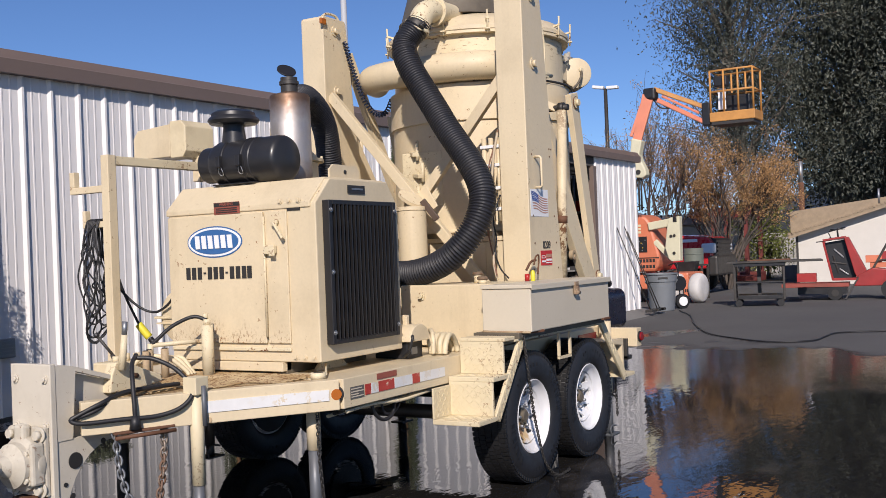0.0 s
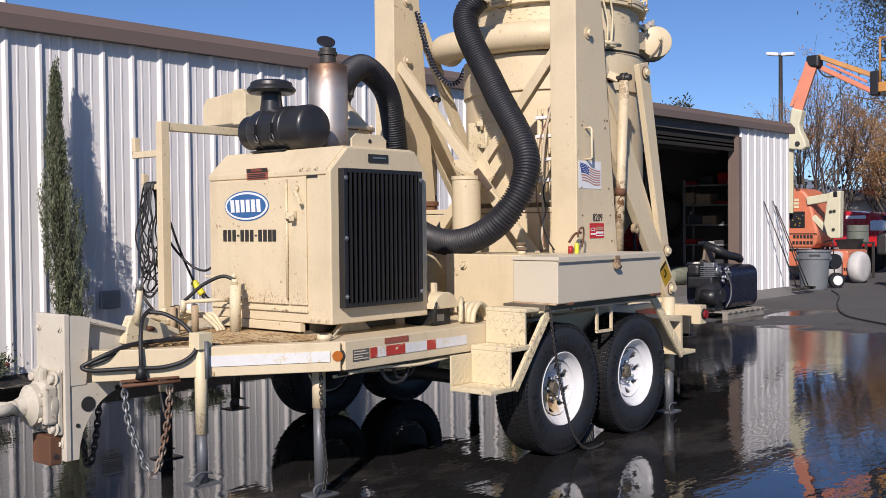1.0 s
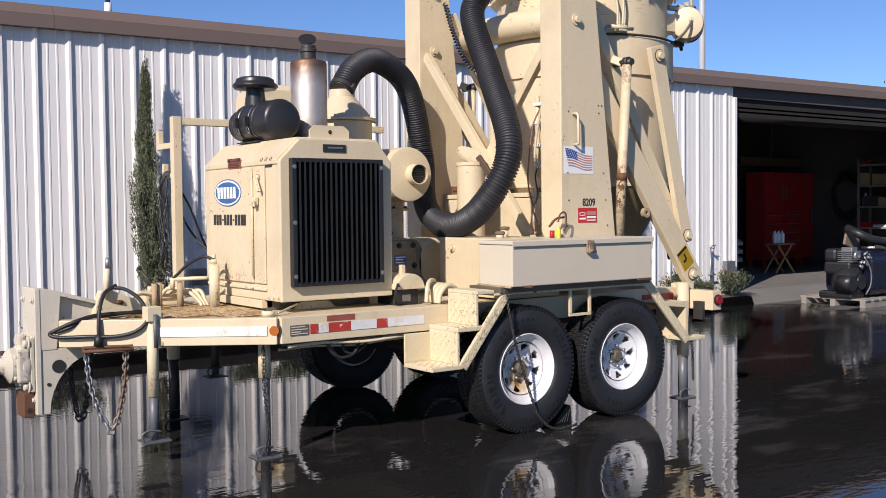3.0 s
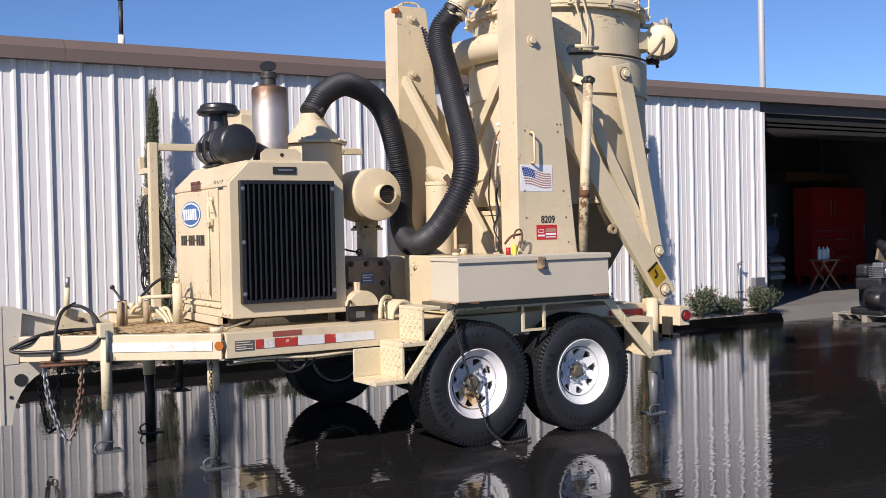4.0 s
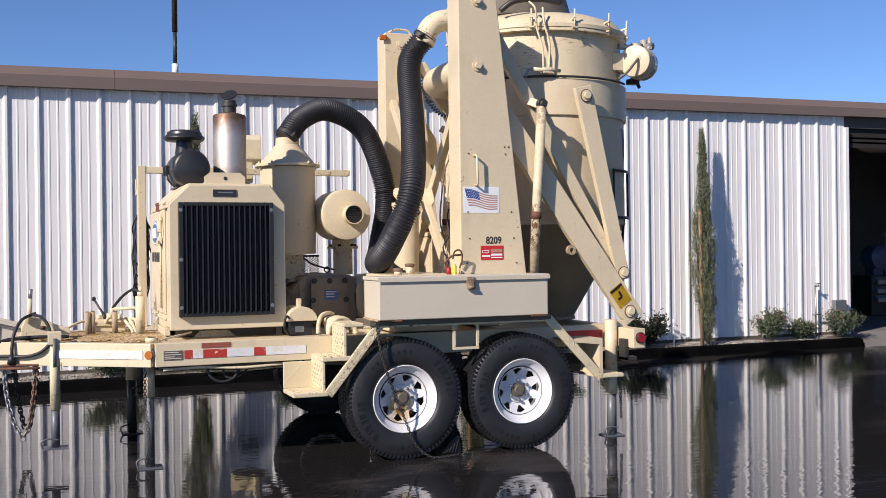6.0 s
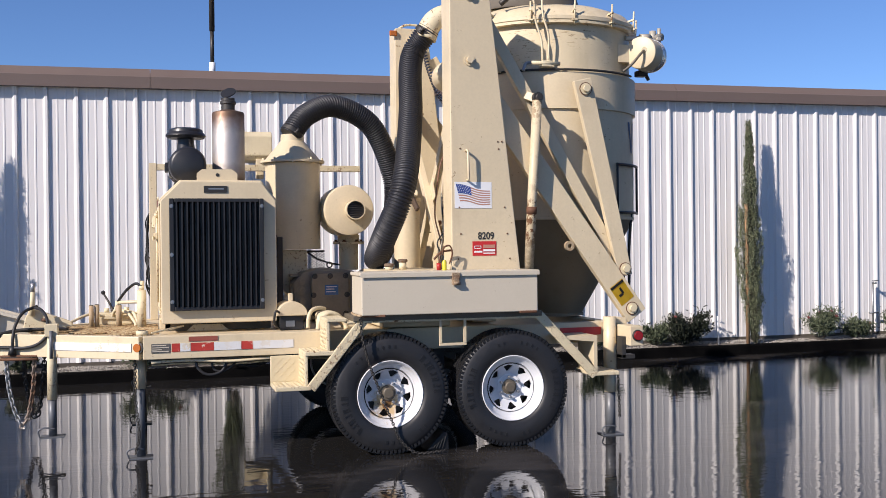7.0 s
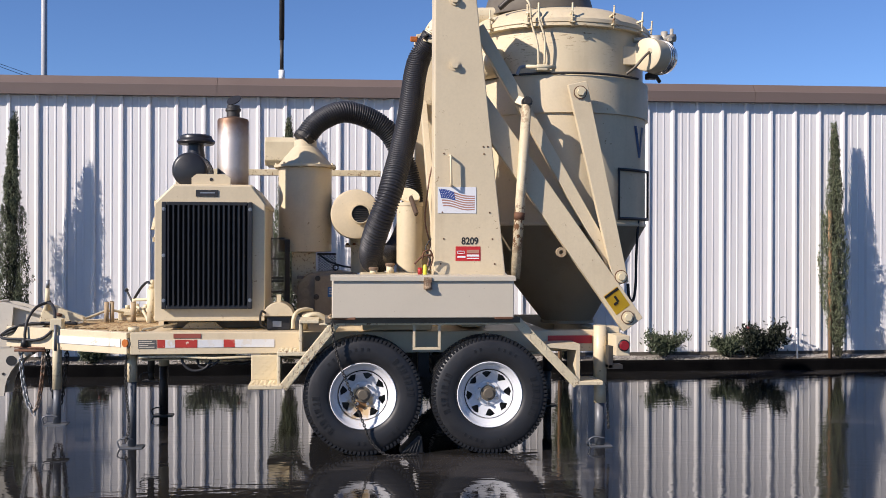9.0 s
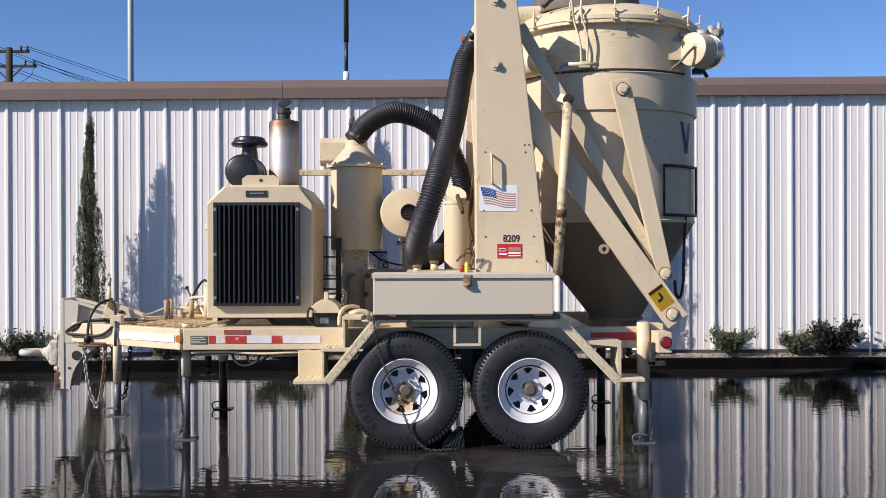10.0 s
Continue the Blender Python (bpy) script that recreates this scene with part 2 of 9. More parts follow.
TAPE_WHITE = surface("worn_white_tape", (0.74, 0.735, 0.72), 0.4, vary=0.1, scale=9, rust=1.7, rust_scale=16, rust_colour=(0.62, 0.52, 0.36), grime=0.35, grime_colour=(0.48, 0.42, 0.32), bump=0)
TAPE_RED = surface("worn_red_tape", (0.50, 0.05, 0.035), 0.4, vary=0.25, scale=14, rust=1.3, rust_scale=14, rust_colour=(0.68, 0.58, 0.46), grime=0.35, grime_colour=(0.36, 0.16, 0.10), bump=0)
STRIPE_RED = surface("flag_stripe", (0.48, 0.24, 0.17), 0.4, vary=0.1, bump=0)
AMBER = surface("amber_lens", (0.42, 0.12, 0.015), 0.15, vary=0.05, bump=0)
RED_LENS = surface("red_lens", (0.25, 0.01, 0.012), 0.15, vary=0.05, bump=0)
YELLOW = surface("yellow_plastic", (0.70, 0.62, 0.05), 0.4, vary=0.1, bump=0)
RED_PAINT = surface("red_paint", (0.42, 0.022, 0.02), 0.35, vary=0.12, grime=0.15)
WALL_PAINT = surface("white_wall_panel", (0.765, 0.742, 0.725), 0.55, vary=0.03, scale=0.7, grain=0.03, bump=0.02, grime=0.05, grime_colour=(0.5, 0.47, 0.42), streak=0.10)
FASCIA = surface("brown_fascia", (0.17, 0.125, 0.105), 0.45, vary=0.08, scale=0.8, grime=0.1)
CONCRETE = surface("concrete", (0.40, 0.385, 0.36), 0.85, vary=0.2, scale=0.9, grain=0.25, grain_scale=40, bump=0.2, grime=0.3, grime_colour=(0.2, 0.19, 0.17))
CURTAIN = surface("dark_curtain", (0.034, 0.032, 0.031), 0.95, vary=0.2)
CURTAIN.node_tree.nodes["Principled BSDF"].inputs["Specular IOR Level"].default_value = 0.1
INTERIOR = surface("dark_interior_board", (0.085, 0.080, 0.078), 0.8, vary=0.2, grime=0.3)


# ---- ground ----
def ground_material():
    """Asphalt: wet and mirror-like round the trailer, dry further off."""
    m, nt, b = nodes_of("asphalt")
    pos = nt.nodes.new("ShaderNodeTexCoord").outputs["Object"]
    sep = nt.nodes.new("ShaderNodeSeparateXYZ")
    nt.links.new(pos, sep.inputs[0])
    edge = n_math(nt, "ADD", sep.outputs[0], n_ramp(nt, n_noise(nt, 0.45, 4.0, 0.6), 0.2, 0.8, -2.2, 2.2))
    wet_x = n_ramp(nt, edge, 8.2, 7.7)
    puddles = n_ramp(nt, n_noise(nt, 0.33, 3.0, 0.55, stretch=(0.7, 1.7, 1.0)), 0.60, 0.63)
    yonder = n_ramp(nt, sep.outputs[0], 15.0, 9.0)
    wet = n_math(nt, "MAXIMUM", wet_x, n_math(nt, "MULTIPLY", puddles, yonder))
    thin = n_ramp(nt, n_noise(nt, 0.8, 5.0, 0.6, stretch=(0.5, 1.2, 1.0)), 0.60, 0.72)
    stones = n_noise(nt, 190.0, 2.0)
    patches = n_noise(nt, 0.35, 5.0, 0.6)
    dry = n_mix(nt, n_ramp(nt, patches, 0.3, 0.7), (0.085, 0.082, 0.080), (0.125, 0.12, 0.115))
    dry = n_mix(nt, n_ramp(nt, stones, 0.3, 0.75, 0, 0.5), dry, (0.05, 0.05, 0.05))
    wetc = n_mix(nt, n_ramp(nt, stones, 0.4, 0.75, 0, 0.5), (0.014, 0.0135, 0.0135), (0.032, 0.031, 0.03))
    wetc = n_mix(nt, n_math(nt, "MULTIPLY", thin, 0.5), wetc, (0.060, 0.057, 0.055))
    # damp rises between the puddles
    damp = n_ramp(nt, n_noise(nt, 0.55, 7.0, 0.68, stretch=(0.6, 1.4, 1.0)), 0.55, 0.60)
    wetc = n_mix(nt, n_math(nt, "MULTIPLY", damp, 0.6), wetc, (0.062, 0.056, 0.053))
    nt.links.new(n_mix(nt, wet, dry, wetc), b.inputs["Base Color"])
    wr = n_math(nt, "ADD", n_math(nt, "MULTIPLY", thin, 0.03), n_ramp(nt, n_noise(nt, 2.4, 4.0, 0.6, stretch=(0.6, 1.6, 1.0)), 0.45, 0.8, 0.001, 0.006))
    # a thin film over coarse asphalt towards the door, standing water round the trailer
    fx = n_math(nt, "ADD", sep.outputs[0], n_ramp(nt, n_noise(nt, 0.7, 5.0, 0.6), 0.2, 0.8, -1.6, 1.6))
    film = n_ramp(nt, fx, 3.4, 5.4)
    wr = n_math(nt, "ADD", wr, n_math(nt, "MULTIPLY", film, n_ramp(nt, n_noise(nt, 1.6, 4.0, 0.6), 0.35, 0.75, 0.0, 0.075)))
    wr = n_math(nt, "ADD", wr, n_math(nt, "MULTIPLY", damp, n_ramp(nt, n_noise(nt, 14.0, 3.0, 0.6), 0.3, 0.6, 0.0, 0.07)))
    inv = n_math(nt, "SUBTRACT", 1.0, wet)
    rough = n_math(nt, "ADD", n_math(nt, "MULTIPLY", wet, wr), n_math(nt, "MULTIPLY", inv, 0.85))
    nt.links.new(rough, b.inputs["Roughness"])
    b.inputs["IOR"].default_value = 1.45
    calm = n_ramp(nt, n_noise(nt, 0.9, 4.0, 0.6), 0.35, 0.65, 0.35, 1.0)
    swell = n_math(nt, "MULTIPLY", n_noise(nt, 9.0, 1.0, 0.5, stretch=(0.5, 1.5, 1.0)), 0.50)
    fine = n_math(nt, "MULTIPLY", n_math(nt, "MULTIPLY", n_noise(nt, 26.0, 1.0, 0.5, stretch=(0.7, 1.3, 1.0)), calm), 0.26)
    ripple = n_math(nt, "ADD", swell, fine)
    grit = n_math(nt, "MULTIPLY", n_math(nt, "MULTIPLY", n_math(nt, "MAXIMUM", inv, n_math(nt, "MULTIPLY", film, 0.16)), stones), 0.9)
    n_bump(nt, b, n_math(nt, "ADD", ripple, grit), 0.36, 0.0050)
    return m


bm = B()
for v in [bm.verts.new(p) for p in ((-300, -300, 0), (600, -300, 0), (600, 500, 0), (-300, 500, 0))]:
    pass
bm.faces.new(bm.verts[:])
solo("ground", bm, ground_material(), "dark asphalt yard, wet and shining round the trailer", "ground", kind="structure")

# ---- building: clad front wall with a door opening, fascia, roof, interior ----
WALL_Y, PERIOD, RIB0 = 4.75, 0.2943, -5.02
DOOR_L, DOOR_R, DOOR_TOP, FLOOR, CORNER = 7.58, 12.15, 2.93, 0.13, 14.42
building = thing("wall_front", "white ribbed metal wall of a low workshop building", "wall", (2, WALL_Y, 0), kind="structure")


def cladding(nper, z0, z1, start=0.0, cut=None):
    """A ribbed sheet, nper ribs wide, with thickness; x from 0."""
    prof = ((0.0, 0), (0.024, 0.024), (0.046, 0.024), (0.056, 0), (0.125, 0), (0.131, 0.0035), (0.143, 0.0035), (0.149, 0), (0.208, 0), (0.214, 0.0035), (0.226, 0.0035), (0.232, 0))
    pts = []
    for k in range(nper):
        for x, d in prof:
            pts.append((start + (k + x / 0.2943) * PERIOD, -d))
    pts.append((start + nper * PERIOD, 0))
    if cut is not None:
        pts = [p for p in pts if p[0] < cut] + [(cut, 0)]
    bm = B()
    front = [[bm.verts.new((x, y, z)) for x, y in pts] for z in (z0, z1)]
    back = [[bm.verts.new((x, 0.012, z)) for x in (pts[0][0], pts[-1][0])] for z in (z0, z1)]
    for i in range(len(pts) - 1):
        bm.faces.new((front[0][i], front[0][i + 1], front[1][i + 1], front[1][i]))
    bm.faces.new((back[0][1], back[0][0], back[1][0], back[1][1]))
    bm.faces.new((front[0][0], front[1][0], back[1][0], back[0][0]))
    bm.faces.new((front[0][-1], back[0][1], back[1][1], front[1][-1]))
    bm.normal_update()
    return bm


panel_mesh = mesh_of("panel", cladding(3, 0.17, 3.12), WALL_PAINT)
x = RIB0 - 12 * PERIOD
while x < DOOR_L:
    n = min(3, (DOOR_L - x) / PERIOD)
    if n < 3:
        part("panel", cladding(3, 0.17, 3.12, 0.0, DOOR_L - x - 0.03), WALL_PAINT, building, at=Matrix.Translation((x, WALL_Y - 0.012, 0)))
    else:
        part("panel", panel_mesh, None, building, at=Matrix.Translation((x, WALL_Y - 0.012, 0)))
    x += 3 * PERIOD
x = DOOR_R + 0.12
while x < CORNER:
    part("panel", cladding(3, 0.10, 3.15, 0.0, min(CORNER - x, 3 * PERIOD)), WALL_PAINT, building, at=Matrix.Translation((x, WALL_Y - 0.012, 0)))
    x += 3 * PERIOD
bm = B()
quad_box(bm, -14, DOOR_L - 0.02, WALL_Y + 0.002, WALL_Y + 0.14, 0, 3.18)
quad_box(bm, DOOR_R + 0.02, CORNER - 0.02, WALL_Y + 0.002, WALL_Y + 0.14, 0, 3.18)
quad_box(bm, DOOR_L - 0.02, DOOR_R + 0.02, WALL_Y + 0.002, WALL_Y + 0.14, DOOR_TOP, 3.18)
part("wall_core", bm, INTERIOR, building)
bm = B()
quad_box(bm, CORNER - 0.02, CORNER + 0.02, WALL_Y - 0.03, 9.4, 0.05, 3.2, bev=0.004)
solo("wall_east", bm, WALL_PAINT, "white metal end wall of the workshop", "wall", kind="structure")
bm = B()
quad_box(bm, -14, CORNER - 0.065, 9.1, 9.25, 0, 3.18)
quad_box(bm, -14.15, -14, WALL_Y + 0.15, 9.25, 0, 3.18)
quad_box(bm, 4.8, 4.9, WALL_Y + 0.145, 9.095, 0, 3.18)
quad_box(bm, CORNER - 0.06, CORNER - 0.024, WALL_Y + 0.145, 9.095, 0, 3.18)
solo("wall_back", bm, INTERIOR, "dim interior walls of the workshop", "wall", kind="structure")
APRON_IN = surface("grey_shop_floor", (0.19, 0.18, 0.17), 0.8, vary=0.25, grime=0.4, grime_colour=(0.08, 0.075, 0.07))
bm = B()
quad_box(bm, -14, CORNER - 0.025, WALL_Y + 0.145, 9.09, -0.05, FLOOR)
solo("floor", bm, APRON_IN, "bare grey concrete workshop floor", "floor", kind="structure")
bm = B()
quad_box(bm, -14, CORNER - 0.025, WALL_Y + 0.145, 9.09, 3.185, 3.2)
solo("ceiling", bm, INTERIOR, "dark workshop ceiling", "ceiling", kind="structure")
bm = B()
prism(bm, ((4.76, 3.16), (9.3, 3.45), (9.3, 3.42), (4.76, 3.13)), "x", -14.2, CORNER + 0.12)
for v in bm.verts:
    v.co.z += 0.0068 * (v.co.x + 4.0) - 0.02
solo("roof", bm, FASCIA, "low brown metal roof of the workshop", "roof", kind="structure")
fascia = thing("fascia", "brown metal eaves gutter along the roof edge", "fascia", (0, 4.6, 3.0), kind="structure")
for a, b_ in ((-14.2, -8.0), (-8.0, -1.9), (-1.9, 4.2), (4.2, 10.1), (10.1, CORNER + 0.13)):
    bm = B()
    prism(bm, ((4.735, 2.995), (4.645, 2.995), (4.64, 3.112), (4.652, 3.122), (4.715, 3.205), (4.78, 3.215), (4.78, 3.16), (4.735, 3.15)), "x", a + 0.002, b_ - 0.002)
    for v in bm.verts:
        v.co.z += 0.0068 * (v.co.x + 4.0)
    part("gutter_length", bm, FASCIA, fascia)
# door surround, rolled curtain, apron
bm = B()
quad_box(bm, DOOR_L - 0.03, DOOR_L + 0.03, WALL_Y - 0.04, WALL_Y + 0.16, FLOOR, DOOR_TOP, bev=0.004)
solo("door_jamb_west", bm, WALL_PAINT, "white steel door jamb", "jamb", kind="structure")
bm = B()
quad_box(bm, DOOR_R - 0.02, DOOR_R + 0.12, WALL_Y - 0.045, WALL_Y + 0.16, FLOOR - 0.05, DOOR_TOP, bev=0.004)
solo("door_jamb_east", bm, FASCIA, "brown steel door jamb", "jamb", kind="structure")
door = thing("door_1", "wide roll-up workshop door, rolled open under the header", "door", (9.8, 4.9, 2.7), kind="structure")
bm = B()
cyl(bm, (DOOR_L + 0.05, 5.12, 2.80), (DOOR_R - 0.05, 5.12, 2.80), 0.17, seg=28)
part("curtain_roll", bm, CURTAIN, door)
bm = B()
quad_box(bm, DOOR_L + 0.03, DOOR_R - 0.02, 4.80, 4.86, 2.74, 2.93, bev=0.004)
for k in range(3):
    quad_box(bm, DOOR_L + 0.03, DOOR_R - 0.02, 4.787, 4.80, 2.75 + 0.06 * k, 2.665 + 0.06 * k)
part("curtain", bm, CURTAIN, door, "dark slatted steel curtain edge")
APRON = surface("grey_apron", (0.20, 0.19, 0.178), 0.85, vary=0.25, scale=0.9, grain=0.25, grain_scale=40, bump=0.2, grime=0.4, grime_colour=(0.11, 0.10, 0.09))
bm = B()
prism(bm, ((4.25, 0.004), (WALL_Y + 0.15, FLOOR + 0.004), (WALL_Y + 0.15, -0.05), (4.25, -0.05)), "x", DOOR_L - 0.1, CORNER + 0.2)
solo("pavement", bm, APRON, "sloping concrete apron before the workshop door", "pavement", kind="structure")


def black_kerb():
    # near-black all over, with almost no specular
    m, nt, b = nodes_of("near_black_kerb")
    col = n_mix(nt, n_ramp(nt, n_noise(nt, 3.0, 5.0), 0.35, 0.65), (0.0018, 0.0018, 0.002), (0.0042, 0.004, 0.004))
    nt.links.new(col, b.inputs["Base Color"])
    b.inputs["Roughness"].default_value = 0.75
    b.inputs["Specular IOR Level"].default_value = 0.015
    n_bump(nt, b, n_noise(nt, 60.0, 3.0), 0.3)
    return m


kerb = thing("kerb", "near-black kerb before the planting strip", "kerb", (0, 4.35, 0), kind="structure")
KERB = black_kerb()
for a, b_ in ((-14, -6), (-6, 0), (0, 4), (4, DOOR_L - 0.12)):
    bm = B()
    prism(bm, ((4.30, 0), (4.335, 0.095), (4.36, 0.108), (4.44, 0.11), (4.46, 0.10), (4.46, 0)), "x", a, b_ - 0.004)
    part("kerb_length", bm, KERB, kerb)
SOIL = surface("planter_soil", (0.17, 0.145, 0.12), 0.95, vary=0.5, scale=5.0, grain=0.8, grain_scale=45, bump=0.8, grime=0.7, grime_colour=(0.05, 0.04, 0.03))
bm = B()
prism(bm, ((4.46, 0), (4.46, 0.10), (4.6, 0.125), (WALL_Y - 0.022, 0.13), (WALL_Y - 0.022, 0)), "x", -14, DOOR_L - 0.13)
strip_bm = bm
bm = B()
quad_box(bm, -14, DOOR_L - 0.03, WALL_Y - 0.020, WALL_Y - 0.001, 0.0, 0.168)
part("footing", bm, surface("muddy_concrete", (0.13, 0.11, 0.09), 0.9, vary=0.4, scale=4.0, grain=0.4, bump=0.3, grime=0.6, grime_colour=(0.05, 0.04, 0.03)), building, "mud-stained concrete footing")
bm = strip_bm
solo("planting_strip", bm, SOIL, "narrow gravel planting strip along the wall", "planting bed", kind="structure")
bm = B()
rng = random.Random(4)
for k in range(9000):
    x_, y_ = rng.uniform(-5.5, 7.3), rng.uniform(4.47, 4.71)
    if noise.noise(Vector((x_ * 1.1, y_ * 3.0, 2.0))) + 0.35 * noise.noise(Vector((x_ * 5.0, y_ * 9.0, 5.0))) < -0.02:
        continue
    s = rng.uniform(0.006, 0.020)
    c = Vector((x_, y_, 0.10 + min(y_ - 4.46, 0.14) * 0.18 + s * 0.25))
    vs = [bm.verts.new(c + Vector((rng.uniform(0.6, 1) * dx, rng.uniform(0.6, 1) * dy, rng.uniform(0.4, 0.8) * dz)) * s) for dx, dy, dz in ((1, 0, 0), (-1, 0, 0), (0, 1, 0), (0, -1, 0), (0, 0, 1))]
    for a, b_ in ((0, 2), (2, 1), (1, 3), (3, 0)):
        bm.faces.new((vs[a], vs[b_], vs[4]))
PEBBLE = surface("pale_gravel", (0.40, 0.365, 0.32), 0.85, vary=0.5, scale=9, grain=0.3, bump=0)
solo("gravel", bm, PEBBLE, "pale gravel stones on the planting strip", "gravel", kind="stuff")


# ---- the vacuum trailer ----
CY = 1.06
trailer = thing("vacuum_trailer", "cream-painted tandem-axle industrial vacuum trailer standing on wet asphalt", "trailer", (0, CY, 0))


def mir(p):
    return (p[0], 2 * CY - p[1], p[2])


def slab(name, x0, x1, y0, y1, z0, z1, mat=CREAM, parent=trailer, label="", bev=0.004):
    bm = B()
    quad_box(bm, x0, x1, y0, y1, z0, z1, bev=bev)
    return part(name, bm, mat, parent, label)


def rod(name, p0, p1, r, mat=CREAM, parent=trailer, label="", seg=16, r1=None):
    bm = B()
    cyl(bm, p0, p1, r, r1, seg)
    return part(name, bm, mat, parent, label)


def hosepart(name, pts, r, mat=CABLE, parent=trailer, label="", seg=8, n=8):
    bm = B()
    sweep(bm, spline(pts, n), r, seg)
    return part(name, bm, mat, parent, label)


def bolts(places, way, r, h, mat, parent, name="bolt", label="", plain=False):
    """Alike bolts, each an object on one shared mesh."""
    bm = B()
    if plain:
        cyl(bm, (0, 0, 0), Vector(way).normalized() * h, r, seg=6)
    else:
        bolt(bm, (0, 0, 0), way, r, h)
    me = mesh_of(name, bm, mat)
    for p in places:
        part(name, me, None, parent, label, at=Matrix.Translation(p))


# frame
frame_part = slab("side_rail", -1.98, 1.24, 0.20, 0.28, 0.645, 0.79)
slab("side_rail", -1.98, 1.24, 1.84, 1.92, 0.645, 0.79)
for y in (0.20, 1.92):
    s = 1 if y < CY else -1
    bm = B()
    beam(bm, (-1.985, y + 0.035 * s, 0.7175), (-2.95, CY - 0.16 * s, 0.7175), 0.145, 0.07, up=(0.55, 0.835 * s, 0))
    part("drawbar_rail", bm, CREAM, trailer)
for x_ in (-1.9, -1.2, -0.4, 0.45):
    slab("cross_member", x_ - 0.04, x_ + 0.04, 0.282, 1.838, 0.66, 0.77)
bumper = slab("rear_bumper", 1.232, 1.327, -0.088, 2.21, 0.64, 0.775)
for y_ in (0.16, 1.82):
    slab("pivot_bracket", 1.236, 1.327, y_, y_ + 0.14, 0.775, 0.815, CREAM, bumper)
bm = B()
quad_box(bm, 1.20, 1.2315, -0.02, 0.06, 0.55, 0.70, bev=0.003)
quad_box(bm, 1.20, 1.30, -0.02, 0.06, 0.545, 0.575, bev=0.003)
part("hitch_plate", bm, DARK_STEEL, bumper, "dark steel hitch plate")
bm = B()
cyl(bm, (1.285, -0.09, 0.711), (1.285, -0.112, 0.711), 0.034, 0.030, 20)
part("tail_light", bm, RED_LENS, bumper, "round red tail light")
bm = B()
lathe(bm, ((0.040, 0), (0.040, 0.008), (0.034, 0.012)), (1.285, -0.088, 0.711), (1.285, -1, 0.711), 20)
part("light_ring", bm, BLACK, bumper)
slab("reflector", 0.83, 1.14, 0.192, 0.2, 0.70, 0.755, DECAL_RED, trailer, "red reflective strip", 0)
bm = B()
cyl(bm, (1.183, 0.14, 0.44), (1.183, 0.14, 0.83), 0.045, seg=18)
part("jack_sleeve", bm, CREAM, trailer)


# reflective tape, amber marker and small plates on the near rail
def strip(name, x0, x1, z0, z1, y, mat, parent, label=""):
    bm = B()
    quad_box(bm, x0, x1, y - 0.002, y, z0, z1)
    return part(name, bm, mat, parent, label)


RY = 0.1985
for a, b_, m_ in ((-1.805, -1.755, TAPE_RED), (-1.753, -1.690, TAPE_WHITE), (-1.688, -1.545, TAPE_RED), (-1.543, -1.373, TAPE_WHITE), (-1.371, -1.298, TAPE_RED), (-1.296, -1.037, TAPE_WHITE)):
    strip("reflective_tape", a, b_, 0.690, 0.742, RY, m_, frame_part, "red and white reflective tape" if m_ is TAPE_RED else "")
strip("faded_sticker", -1.70, -1.52, 0.752, 0.782, RY, DECAL_DARKRED, frame_part, "faded red sticker")
strip("data_plate", -1.929, -1.815, 0.685, 0.743, RY, surface("faded_plate_grey", (0.13, 0.12, 0.11), 0.5, vary=0.3, grime=0.3, bump=0), frame_part, "small faded grey data plate")
for z_, l_ in ((0.692, 0.10), (0.703, 0.06), (0.716, 0.10), (0.730, 0.085)):
    strip("text_bar", -1.923, -1.923 + l_, z_, z_ + 0.005, RY - 0.0025, GREY_TAN, frame_part)
# amber marker on the slanted rail's end
aw = Vector((-0.55, -0.835, 0)).normalized()
ac = Vector((-2.01, 0.226, 0.72))
bm = B()
cyl(bm, ac, ac + aw * 0.016, 0.030, 0.026, 20)
marker = part("marker_light", bm, AMBER, trailer, "round amber marker light")
bm = B()
lathe(bm, ((0.030, 0), (0.040, 0), (0.040, 0.010), (0.030, 0.012)), ac - aw * 0.002, ac + aw, 20, closed=False)
part("light_ring", bm, DARK_STEEL, marker)
# white tape on the slanted rail
bm = B()
beam(bm, (-2.050, 0.234, 0.720), (-2.565, 0.589, 0.720), 0.052, 0.005, up=(0.567, 0.823, 0), bev=0)
part("reflective_tape", bm, TAPE_WHITE, trailer, "scuffed white reflective tape")


def expanded_metal():
    m, nt, b = nodes_of("expanded_metal")
    t = n_noise(nt, 40.0, 3.0)
    col = n_mix(nt, n_ramp(nt, n_noise(nt, 5.0, 5.0), 0.35, 0.65), (0.36, 0.24, 0.11), (0.55, 0.43, 0.25))
    nt.links.new(n_mix(nt, n_ramp(nt, t, 0.5, 0.6), col, (0.2, 0.1, 0.04)), b.inputs["Base Color"])
    b.inputs["Roughness"].default_value = 0.7
    n_bump(nt, b, t, 0.3)
    return m


MESH_MAT = expanded_metal()


